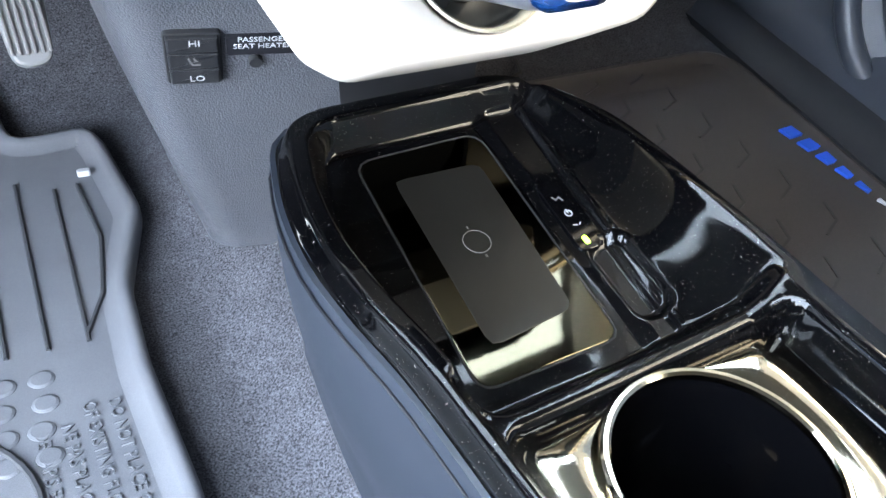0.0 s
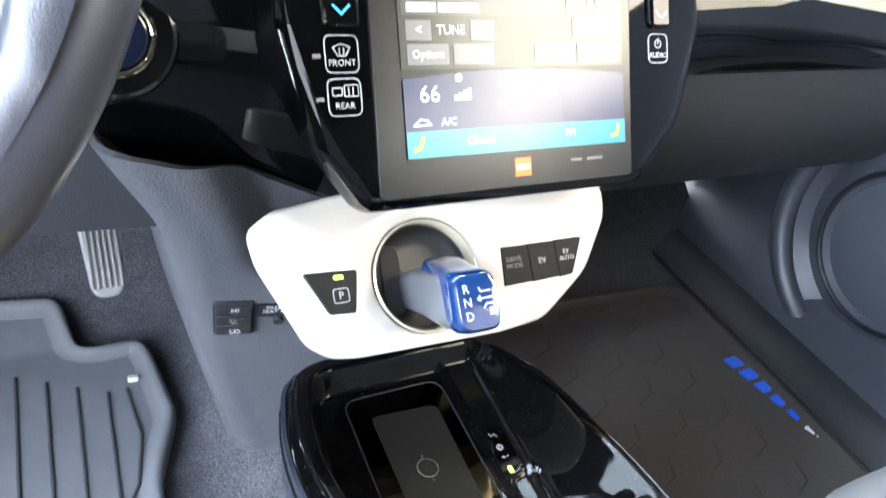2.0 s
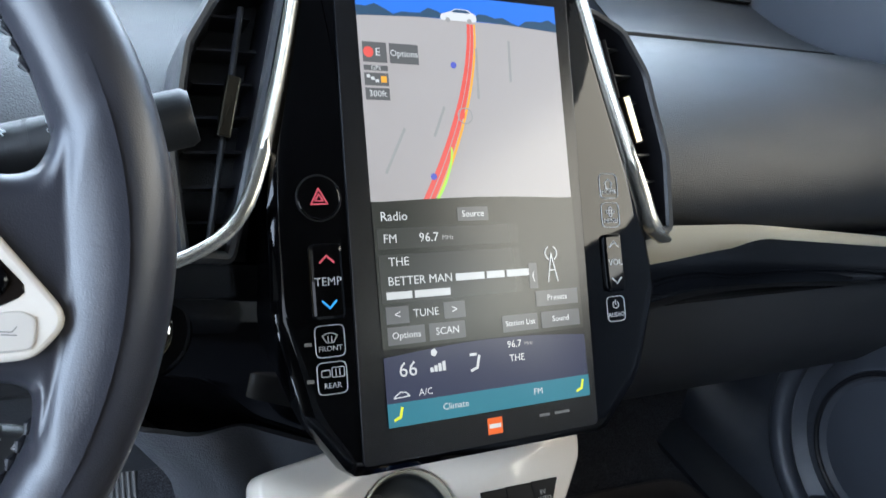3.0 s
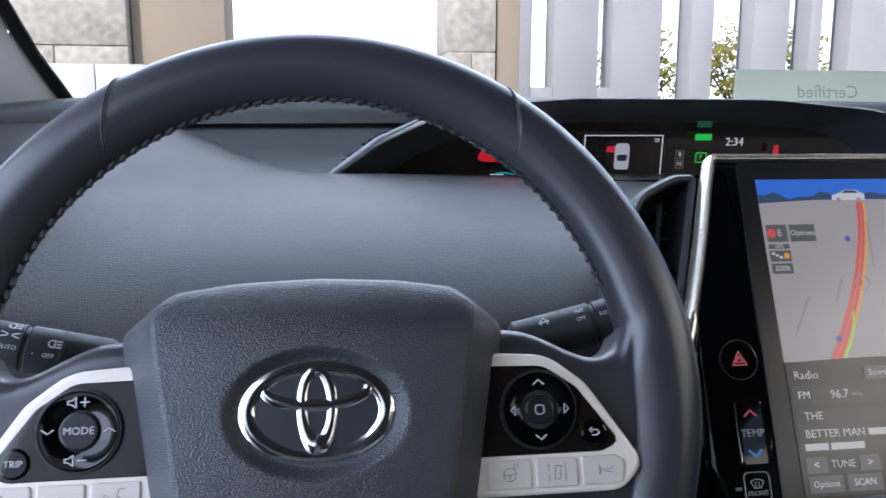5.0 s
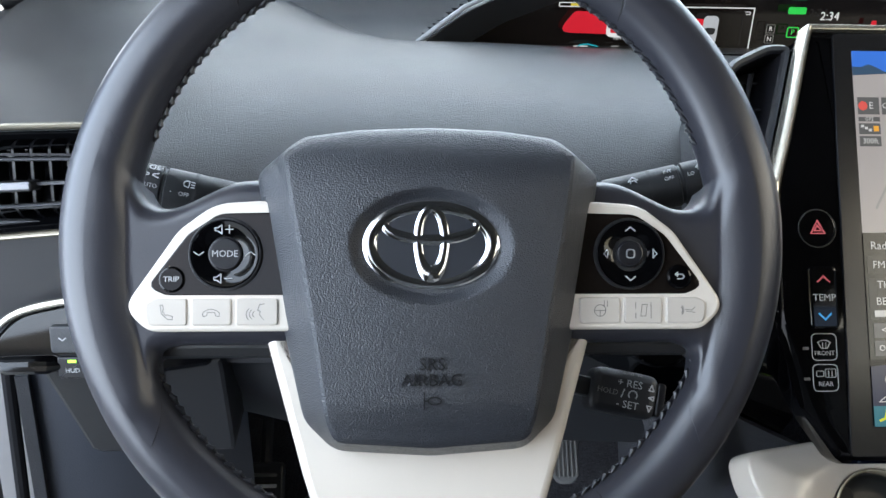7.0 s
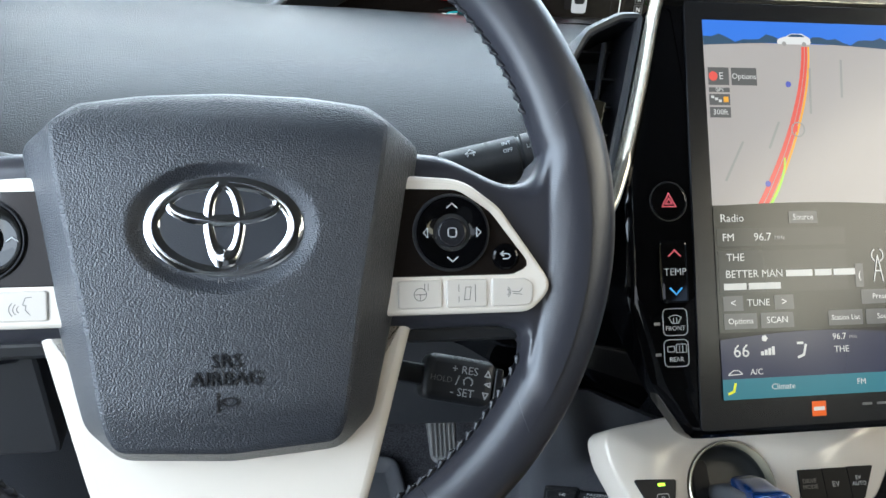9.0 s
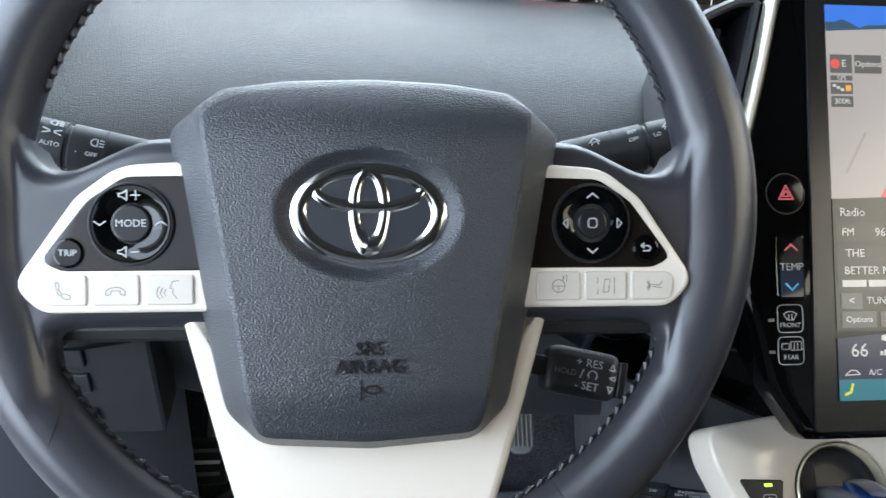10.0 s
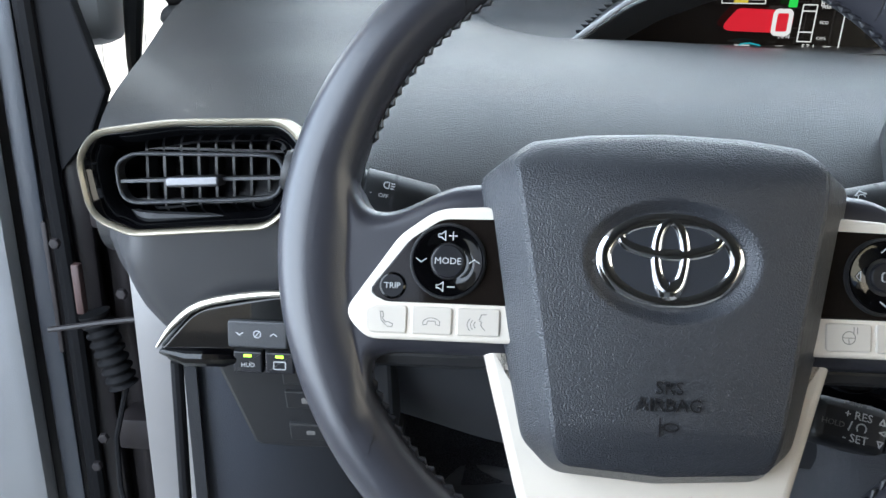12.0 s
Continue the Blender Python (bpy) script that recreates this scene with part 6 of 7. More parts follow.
# ---- driver side: knee panel, switch pod, left vent ----
kp = thing("knee_panel", Matrix(), "dark grey plastic knee panel under the dashboard", "trim panel")
part("panel", thick(grid(knee_fn, 40, 16), -0.006), DASH2, kp, "", 60)
part("side_bolster", thick(grid(lambda u, v: (-0.716 + 0.17 * u, 0.262 + 0.10 * u * u + 0.05 * u * v, 0.440 - 0.40 * v), 24, 20), -0.006), DOORP, kp, "grey lower bolster beside the kick panel", 60)
gb_ = thing("glove_box", Matrix(), "dark satin glove box door under the passenger dash", "glove box")
part("door", thick(grid(lambda u, v: (0.14 + 0.68 * u, 0.262 + 0.07 * v - 0.02 * math.sin(math.pi * v), 0.452 - 0.15 * v), 30, 20), -0.006), DASH2, gb_, "", 60)
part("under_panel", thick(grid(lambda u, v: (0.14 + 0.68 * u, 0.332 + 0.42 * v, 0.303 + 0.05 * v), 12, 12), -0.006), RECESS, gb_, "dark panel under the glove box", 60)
tagged(obj("tunnel_wall", thick(grid(lambda u, v: (0.055, 0.31 + 0.6 * u, 0.05 + 0.30 * v), 10, 10), 0.004), CARPET), "dark carpeted side of the tunnel", "wall", "", "structure")
# firewall colour carries the shade deep in the footwells
sheet("firewall", lambda u, v: (-0.80 + 1.64 * u, 0.98 - 0.10 * v, 0.30 + 0.42 * v), 10, 10, RECESS, 0.01, "near-black firewall, footwell shade put into its colour", "wall")

# left air vent
vm = plane_at(-0.672, 0.196, 0.620, 8, 0)
lv = thing("air_vent", vm, "oval black air vent with bright trim in the dashboard end", "air vent")
vo = resample(rounded([(-0.084, 0.014, 0.035), (-0.076, -0.032, 0.035), (-0.044, -0.044, 0.035), (0.060, -0.035, 0.03), (0.076, -0.018, 0.03), (0.089, 0.026, 0.025), (0.072, 0.0455, 0.03), (-0.010, 0.043, 0.2), (-0.070, 0.034, 0.035)], 0.02, 14), 240)
part("bright_trim", loft([[(x, y, -0.03) for x, y in vo], [(x, y, -0.001) for x, y in vo], [(x, y, 0.0010) for x, y in inset(vo, 0.0014)], [(x, y, 0.0003) for x, y in inset(vo, 0.0030)], [(x, y, -0.005) for x, y in inset(vo, 0.0050)], [(x, y, -0.020) for x, y in inset(vo, 0.0056)]], False, False), mat("satin_champagne_trim", (0.30, 0.265, 0.205), 0.26, 0.5, vary=0.05, rvary=0.04), lv, "satin champagne trim ring", 50)
part("housing", loft([[(x, y, -0.001) for x, y in inset(vo, 0.0055)], [(x, y, -0.004) for x, y in inset(vo, 0.008)], [(x * 0.86, y * 0.72, -0.028) for x, y in inset(vo, 0.010)], [(x * 0.84, y * 0.7, -0.085) for x, y in inset(vo, 0.010)]], False, True), GLOSS, lv, "black housing", 40)
fi = resample(rounded([(-0.060, 0.010), (-0.056, -0.022), (0.066, -0.014), (0.070, 0.020), (-0.046, 0.018)], 0.016, 5), 90)
part("vane_frame", ring_plate(from_centre(fi, (0, 0), 160), from_centre(inset(fi, 0.0026), (0, 0), 160), -0.022, -0.010, 0.001), DASH2, lv, "grey inner vane frame")
part("vane", box(0.126, 0.0022, 0.016, (0.004, -0.001, -0.020), 0, m=Matrix.Rotation(radians(3), 4, "Z")), DASH2, lv)
for j in range(9):
    part("vane", box(0.0020, 0.050, 0.018, (-0.044 + 0.0135 * j, 0.0, -0.042)), SATIN, lv)
for y in (-0.020, 0.020):
    part("vane", box(0.120, 0.0018, 0.014, (0.004, y, -0.040)), SATIN, lv)
b = slab(rrect(0.040, 0.0075, 0.003), -0.014, 0.003, 0.002)
b.transform(Matrix.Translation((0.002, -0.002, -0.006)) @ Matrix.Rotation(radians(3), 4, "Z"))
part("vane_knob", b, mat("grey_chrome", (0.11, 0.11, 0.115), 0.34, 0.9, vary=0.2, big=200), lv, "bright vane knob")

# switch pod under the vent
SP = plane_at(-0.63, 0.19, 0.50, 6)
pod = thing("switch_pod", SP, "glossy black switch pod with bright brow trim and buttons", "switch panel")
so = resample(rounded([(-0.074, -0.012, 0.003), (-0.066, -0.024, 0.006), (0.060, -0.026), (0.100, -0.020), (0.100, 0.036), (0.020, 0.035, 0.05), (-0.044, 0.022, 0.04)], 0.006, 6), 90)
part("body", slab(so, -0.050, 0.0, 0.004, steps=3), GLOSS, pod, "", 40)
BX = [-0.0745, -0.062, -0.044, -0.018, 0.020, 0.100]
bx = [-0.0745 + 0.1745 * (k / 30) ** 1.5 for k in range(31)]
part("brow_trim", tube([(x, curve_table(x, BX, [-0.011, 0.006, 0.0215, 0.0300, 0.0352, 0.037]), 0.0015) for x in bx], [curve_table(x, BX, [0.0012, 0.0026, 0.0032, 0.0032, 0.0028, 0.002]) for x in bx], 10), SILVER, pod, "bright brow trim", 60)
part("lower_lip", tube([(-0.072, -0.014, 0.001), (-0.050, -0.018, 0.004), (-0.020, -0.0175, 0.004), (-0.012, -0.0175, 0.002)], [0.002, 0.006, 0.006, 0.003], 10), GLOSS, pod, "polished lower lip")
dm = part("dimmer_switch", slab(rrect(0.046, 0.0215, 0.003, (0.005, 0.0030)), -0.004, 0.0035, 0.0015), DASH2, pod, "grey dimmer rocker")
part("dimmer_mark", strokes([[(-0.0110, 0.0045), (-0.0085, 0.0025), (-0.0060, 0.0045)], [(0.0150, 0.0025), (0.0175, 0.0045), (0.0200, 0.0025)], arc(0.0050, 0.0035, 0.0028, 0, 360, 10), [(0.0030, 0.0010), (0.0070, 0.0060)]], 0.0007, 0.0034, 0.0038), MARK, dm)
for x, nm in ((-0.0055, "HUD"), (0.0190, "")):
    bt = part("pod_button", slab(rrect(0.0225, 0.0175, 0.0015, (x + 0.003, -0.0190)), -0.004, 0.0045, 0.0015), SATIN, pod, "small black button with a lit green bar")
    part("led", slab(rrect(0.0062, 0.0022, 0.0004, (x + 0.003, -0.0135)), 0.004, 0.0050, 0.0003), LED, bt, "lit green indicator")
    if nm:
        words("caption", nm, 0.0050, (x + 0.003, -0.0210, 0.0046), MARK, bt)
    else:
        part("glyph", strokes([rrect(0.009, 0.006, 0.001, (x + 0.003, -0.0205)) + [rrect(0.009, 0.006, 0.001, (x + 0.003, -0.0205))[0]]], 0.0008, 0.0044, 0.0048), MARK, bt)
lp = thing("lower_switch_panel", plane_at(-0.615, 0.215, 0.43, -14), "dark grey plastic panel with small knobs under the pod", "switch panel")
part("panel", slab(resample(rounded([(-0.030, -0.052), (0.09, -0.052), (0.09, 0.052), (-0.055, 0.052)], 0.006, 4), 50), -0.04, 0.0, 0.004), BLACK, lp)
for y, s in ((0.032, 1), (0.006, 1), (-0.030, 0.8)):
    bt = part("panel_button", slab(rrect(0.040, 0.0190, 0.002, (0.022, y)), -0.004, 0.003, 0.0015), BLACK, lp, "black blank button")
    part("glyph", slab(rrect(0.009 * s, 0.006 * s, 0.001, (0.020, y)), 0.0028, 0.0033, 0.0001), MARKD, bt)


# ---- levers ----
def lever(name, base, tip, r0, r1, label, knob_from):
    th = thing(name, Matrix(), label, "lever")
    B, T = Vector(base), Vector(tip)
    d = T - B
    part("stem", tube([B + d * t for t in (0, 0.3, 0.6, knob_from)], [r0 * 0.75, r0 * 0.75, r0 * 0.85, r0], 14), LEVER, th)
    part("knob", tube([B + d * t for t in (knob_from, knob_from + 0.02, 0.695, 0.70, 0.71, 0.715, 0.98, 1.0)], [r0, r1, r1, r1 * 0.90, r1 * 0.90, r1, r1, r1 * 0.85], 24), LEVER, th, "black end knob with printed marks", 40)
    for f in (0.585, 0.84):
        part("collar", tube([B + d * f, B + d * (f + 0.012)], r1 * 1.012, 24), RECESS, th, "dark groove round the knob", 40)
    return th


LB, LT = Vector((-0.42, 0.130, 0.609)), Vector((-0.578, 0.112, 0.650))
l1 = lever("lamp_lever", LB, LT, 0.0108, 0.0130, "black lamp lever with white printed marks", 0.42)


def on_lever(b, t, f, r, up):
    """A frame on the driver-facing skin of a lever."""
    d = (t - b).normalized()
    ex = d if d.x > 0 else -d
    ez = (Matrix.Rotation(radians(up), 3, ex) @ Vector((0, -1, 0)))
    ez = (ez - ex * ez.dot(ex)).normalized()
    ey = ez.cross(ex)
    p = b.lerp(t, f) + ez * r
    return Matrix(((ex.x, ey.x, ez.x, p.x), (ex.y, ey.y, ez.y, p.y), (ex.z, ey.z, ez.z, p.z), (0, 0, 0, 1)))


for s, f, up in (("AUTO", 0.752, -16), ("OFF", 0.625, -10), ("-", 0.672, -12)):
    words("caption", s, 0.0035, (0, 0, 0), MARK, l1, m=on_lever(LB, LT, f, 0.0132, up))
LAMP = [arc(0, 0, 0.0020, 90, 270, 6) + [(0.0012, -0.0020), (0.0012, 0.0020), (0, 0.0020)], [(0.0024, 0.0017), (0.0044, 0.0017)], [(0.0024, 0.0), (0.0044, 0.0)], [(0.0024, -0.0017), (0.0044, -0.0017)]]
SIDE_LAMP = [[(-0.0045, 0.0015), (-0.0012, 0.0004), (-0.0012, -0.0004), (-0.0045, -0.0015)], [(0.0045, 0.0015), (0.0012, 0.0004), (0.0012, -0.0004), (0.0045, -0.0015)]]
for g, f, up in ((LAMP, 0.752, -74), (SIDE_LAMP, 0.752, -46), (LAMP, 0.62, -40), (LAMP, 0.88, -68)):
    part("lamp_mark", strokes(g, 0.0006, -0.0002, 0.0002), MARK, l1).matrix_basis = on_lever(LB, LT, f, 0.0132, up)
RB, RT = Vector((-0.32, 0.130, 0.611)), Vector((-0.160, 0.108, 0.655))
l2 = lever("wiper_lever", RB, RT, 0.0100, 0.0135, "black wiper lever with white printed marks", 0.40)
WIPE = [[(-0.003, -0.001), (0.0, 0.002), (0.003, -0.001), (-0.003, -0.001)], [(-0.002, -0.003), (-0.0015, -0.002)], [(0.002, -0.003), (0.0015, -0.002)]]
for f, up in ((0.88, -60), (0.78, -60), (0.53, -60)):
    part("lamp_mark", strokes(WIPE, 0.0006, -0.0002, 0.0002), MARK, l2).matrix_basis = on_lever(RB, RT, f, 0.0138, up)
for s, f, up in (("OFF", 0.66, -40), ("INT", 0.66, -62), ("LO", 0.74, -40)):
    words("caption", s, 0.0034, (0, 0, 0), MARK, l2, m=on_lever(RB, RT, f, 0.0138, up))
l3 = thing("cruise_lever", plane_at(-0.2535, 0.040, 0.5345, 30) @ Matrix.Rotation(radians(-12), 4, "Z"), "black cruise control lever with white lettering", "lever")
part("knob", slab(resample(rounded([(-0.020, -0.013), (0.019, -0.013), (0.020, 0.013), (-0.020, 0.013)], 0.006, 5), 44), -0.022, 0.0, 0.005, steps=3), BLACK, l3, "", 40)
part("end_cap", slab(rrect(0.005, 0.020, 0.002, (0.0225, 0.0)), -0.016, -0.004, 0.001), SATIN, l3)
part("stem", box(0.030, 0.012, 0.012, (-0.032, 0.0, -0.012), 0.003), BLACK, l3)
words("caption", "+ RES", 0.0062, (0.002, 0.0055, 0.0001), MARK, l3)
words("caption", "HOLD", 0.0045, (-0.0105, -0.0008, 0.0001), MARKD, l3)
words("caption", "- SET", 0.0062, (0.002, -0.0068, 0.0001), MARK, l3)
words("caption", "CANCEL", 0.0042, (0.002, 0.0112, -0.0012), MARKD, l3)
part("arrow_mark", strokes([[(0.0135, 0.0040), (0.0150, 0.0072), (0.0165, 0.0040), (0.0135, 0.0040)], [(0.0135, -0.0050), (0.0150, -0.0082), (0.0165, -0.0050), (0.0135, -0.0050)], [(0.0170, 0.0010), (0.0140, -0.0002), (0.0170, -0.0014), (0.0170, 0.0010)],
                            arc(0.0045, -0.0005, 0.0025, -40, 220, 9), [(-0.0022, -0.0028), (-0.0008, 0.0020)]], 0.0007, -0.0002, 0.0002), MARK, l3)

# ---- footwells ----
dmat = thing("driver_floor_mat", Matrix.Translation((0.012, -0.004, 0.0)) @ Matrix.Rotation(radians(-5.7), 4, "Z") @ Matrix.Diagonal((1, 0.88, 1, 1)), "grey rubber driver floor mat with raised rim, grooves and lettering", "floor mat")
mo = resample(rounded([(-0.178, 0.02, 0.01), (-0.176, 0.165, 0.2), (-0.189, 0.300, 0.10), (-0.190, 0.400, 0.10), (-0.167, 0.505, 0.05), (-0.184, 0.630, 0.05), (-0.195, 0.666, 0.022), (-0.264, 0.655, 0.025), (-0.284, 0.748, 0.025), (-0.56, 0.765, 0.03),
                        (-0.66, 0.60, 0.05), (-0.66, 0.02, 0.03)][::-1], 0.02, 6), 200)


def mat_z(x, y):
    return 0.30 * max(0, y - 0.67)


def mat_lift(o, dz):
    return [(x, y, mat_z(x, y) + dz) for x, y in o]


def inside(o, x, y):
    c = False
    for (x0, y0), (x1, y1) in zip(o, o[1:] + o[:1]):
        if (y0 > y) != (y1 > y) and x < (x1 - x0) * (y - y0) / (y1 - y0) + x0:
            c = not c
    return c


mi = inset(mo, 0.017)
part("mat_rim", loft([mat_lift(mo, 0.002), mat_lift(mo, 0.016), mat_lift(inset(mo, 0.003), 0.0195), mat_lift(inset(mo, 0.007), 0.0200), mat_lift(inset(mo, 0.012), 0.017), mat_lift(inset(mo, 0.020), 0.0105), mat_lift(inset(mo, 0.026), 0.0095), mat_lift(inset(mo, 0.028), 0.004)], False, False), RUBBER, dmat, "raised rubber rim", 50)
part("mat_sheet", grid(lambda u, v: (-0.66 + 0.50 * u, 0.02 + 0.89 * v, 0.0098 + mat_z(0, 0.02 + 0.89 * v)), 70, 110, keep=lambda p: inside(mi, p.x, p.y)), RUBBER, dmat, "", 60)
for k in range(9):
    x0, x1 = -0.228 - 0.0285 * k, -0.236 - 0.0315 * k
    y1 = 0.567 + 0.018 * k
    part("groove", tube([(x0 + (x1 - x0) * t, 0.345 + (y1 - 0.345) * t, 0.0105) for t in (j / 6 for j in range(7))], 0.0018, 6), RUBBERD, dmat, "dark line for the shade in a moulded groove")
part("groove", tube([(-0.228, 0.355, 0.0105), (-0.212, 0.40, 0.0105), (-0.205, 0.48, 0.0105), (-0.216, 0.57, 0.0105)], 0.0020, 6), RUBBERD, dmat, "dark line for the shade in a moulded groove")
part("mat_clip", slab(rrect(0.012, 0.007, 0.003, (-0.208, 0.586)), 0.010, 0.016, 0.001), MARK, dmat, "small white clip")
for i, s in enumerate(("DO NOT PLACE ON TOP", "OF EXISTING FLOOR MAT", "NE PAS PLACER SUR", "DE TAPIS EXISTANT")):
    words("moulded_lettering", s, 0.0128, (-0.214 - 0.0165 * i, 0.205, 0.0104), RUBBERL, dmat, 0.0006, rot=-86, label="moulded lettering")
rnd = random.Random(4)
for k in range(16):
    part("dimple", disc(0.010, 0.006, 0.0112, 0.003, (-0.262 - 0.026 * (k % 4) - rnd.uniform(0, 0.006), 0.315 - 0.026 * (k // 4)), 14), RUBBER, dmat)
part("emblem_groove", tube([(x, y, 0.011) for x, y in arc(-0.375, 0.19, 0.105, -50, 70, 16)], 0.0025, 6), RUBBERD, dmat, "curved moulded line")

gas = thing("accelerator_pedal", Matrix.Translation((-0.160, 0.559, 0.160)) @ Matrix.Rotation(radians(55), 4, "X"), "ribbed grey accelerator pedal", "pedal")
part("pad", slab(resample(rounded([(-0.016, -0.042, 0.015), (0.016, -0.042, 0.015), (0.023, 0.045, 0.006), (-0.023, 0.045, 0.006)], 0.01, 5), 40), -0.012, 0.0, 0.003), PEDAL, gas)
for k in range(6):
    part("rib", box(0.0028, 0.072, 0.003, (-0.0150 + 0.006 * k, 0.004, 0.001), 0.0008), MARKD, gas)
part("arm", tube([(0, 0.04, -0.008), (0.0, 0.09, -0.03), (0.0, 0.17, -0.05)], 0.007, 8), BLACK, gas)
brk = thing("parking_brake_pedal", Matrix.Translation((-0.560, 0.50, 0.155)) @ Matrix.Rotation(radians(65), 4, "X"), "black rubber parking brake pedal with pale ribs", "pedal")
part("pad", slab(rrect(0.052, 0.056, 0.008), -0.012, 0.0, 0.004), BLACK, brk)
for k in range(3):
    part("rib", box(0.034, 0.0045, 0.003, (0, -0.014 + 0.014 * k, 0.001), 0.001), WHITEP if k == 1 else MARKD, brk)
part("arm", tube([(0.0, 0.0, -0.01), (0.0, 0.09, -0.03), (0.0, 0.22, -0.04)], 0.008, 8), BLACK, brk)

pmat = thing("passenger_floor_mat", Matrix(), "dark brown rubber passenger mat with moulded channels and badge", "floor mat")
pm = resample(rounded([(0.20, -0.02), (0.575, -0.06), (0.680, 0.50), (0.20, 0.52)], 0.05, 6), 90)


def pml(o, dz):
    return [(x, y, 0.004 + dz) for x, y in o]


part("mat_sheet", loft([pml(pm, 0.0), pml(pm, 0.018), pml(inset(pm, 0.008), 0.020), pml(inset(pm, 0.02), 0.010)], False, True), MATP, pmat, "", 40)
rnd = random.Random(9)
for k in range(30):
    x, y = 0.27 + 0.075 * (k % 4), 0.10 + 0.062 * (k // 4)
    w = 0.030
    part("channel", strokes([[(x, y), (x + w, y + 0.012), (x + w + 0.012, y + 0.038)]], 0.003, 0.012, 0.0150), MATG, pmat, "moulded channel")
bars = [("badge_print", 0.612, 0.312 - 0.028 * k, BLUEP) for k in range(5)] + [("badge_print", 0.610, 0.171 - 0.017 * k, WHITEP) for k in range(5)]
for nm, x, y, mm in bars:
    part(nm, slab(rect(x - 0.011, y - (0.0092 if mm is BLUEP else 0.0072), x + 0.011, y + (0.0092 if mm is BLUEP else 0.0072)), 0.010, 0.0175, 0.001), mm, pmat, "blue bar of a badge" if mm is BLUEP else "white bar of a badge")

# passenger door with loudspeaker
def sill_x(y):
    return 0.600 + 0.20 * (y - 0.05)


pd = thing("passenger_door", Matrix(), "black trimmed passenger door with a round loudspeaker grille", "car door")


def pdoor(u, v):
    y, z = -0.62 + 1.42 * u, 0.020 + 0.775 * v
    return (min(0.87, sill_x(y) + 0.075 + 0.10 * smooth01(v * 8.0) + 0.03 * v) + 0.012 * math.sin(v * 11) * smooth01(v * 3), y, z)


part("door_trim", thick(grid(pdoor, 50, 40), 0.012), DOORP, pd, "", 60)
spk = Matrix.Translation((0.760, 0.242, 0.205)) @ Matrix.Rotation(radians(-90), 4, "Y") @ Matrix.Rotation(radians(90), 4, "Z")
b = loft([[(x, y, z) for x, y in circle(r, 60)] for r, z in ((0.150, -0.045), (0.142, -0.012), (0.120, 0.004), (0.110, 0.010), (0.104, 0.010), (0.098, 0.003), (0.05, 0.008), (0.002, 0.010))], False, True)
b.transform(spk)
sp_ = part("speaker_grille", b, DOORP, pd, "round black loudspeaker grille", 40)
b = tube([(x, y, 0.009) for x, y in circle(0.109, 60)], 0.0045, 8, closed=True)
b.transform(spk)
part("speaker_ring", b, SATIN, sp_)
b = tube([(x, y, -0.004 + 0.010 * y / 0.18) for x, y in circle(0.180, 72)], 0.016, 12, closed=True)
b.transform(spk)
part("speaker_surround", b, DOORP, pd, "raised moulding around the loudspeaker", 60)
b = loft([[(x, y, z) for x, y in circle(r, 60)] for r, z in ((0.176, 0.004), (0.165, -0.010), (0.149, -0.020), (0.146, -0.024))], False, False)
b.transform(spk)
part("speaker_dish", b, DOORP, pd, "shallow dish around the loudspeaker", 60)
tagged(obj("door_sill", thick(grid(lambda u, v: (sill_x(-0.6 + 1.3 * u) + 0.075 * v, -0.6 + 1.3 * u, 0.012 + 0.016 * smooth01(v * 1.3)), 30, 8), -0.01), DASH2), "dark grey plastic sill beside the passenger mat", "sill", "", "structure")

# driver side: sill, kick panel, body jamb, open door
tagged(obj("kick_panel", thick(grid(lambda u, v: (-0.712 - 0.05 * math.sin(math.pi * u), 0.25 + 0.54 * u, 0.02 + 0.42 * v), 20, 12), 0.01), DASH2), "black plastic kick panel beside the footwell", "trim panel", "", "structure")
tagged(obj("door_seal", tube([(-0.724, 0.240, 0.02), (-0.722, 0.245, 0.25), (-0.722, 0.260, 0.44)], 0.0055, 10), SEAL), "black rubber door seal", "seal", "", "structure")
jm = thing("door_jamb", Matrix(), "pale painted door jamb with hinge and check strap", "door jamb", "", "structure")
def cavity_fn(u, v):
    """Pressed dark body panel between the jamb face and the door."""
    x = -1.02 + 0.20 * u
    return (x, 0.575 - 0.012 * smooth01(math.sin(26 * u + 0.8) * 2) - 0.05 * smooth01((u - 0.86) / 0.12), -0.10 + 0.72 * v)


part("cavity_panel", thick(grid(cavity_fn, 50, 12), 0.006), CAVITY, jm, "dark pressed panel behind the hinges", 50)
part("pillar_seal", tube([(-0.932, 0.70, 0.56), (-0.934, 0.70, 0.66), (-0.926, 0.70, 0.735), (-0.905, 0.66, 0.84), (-0.85, 0.55, 1.0)], [0.009, 0.010, 0.0135, 0.016, 0.016], 10), RECESS, jm, "black outer strip of the windshield pillar")
part("jamb_panel", box(0.046, 0.02, 0.70, (-0.808, 0.415, 0.18), 0.006), JAMB, jm, "pale painted jamb face")
part("jamb_panel", box(0.046, 0.02, 0.56, (-0.763, 0.412, 0.10), 0.006), JAMB, jm, "pale painted jamb face")
part("fender_edge", box(0.05, 0.12, 0.75, (-0.885, 0.66, 0.20), 0.015), CAVITY, jm, "dark brown fender edge")
for z in (0.20, 0.50):
    part("hinge", box(0.055, 0.05, 0.045, (-0.895, 0.535, z), 0.006), CAVITY, jm, "dark steel hinge")
part("check_strap", tube([(-0.812, 0.43, 0.405), (-0.87, 0.425, 0.398), (-0.935, 0.42, 0.388)], 0.0035, 8), BODY, jm, "steel check strap")
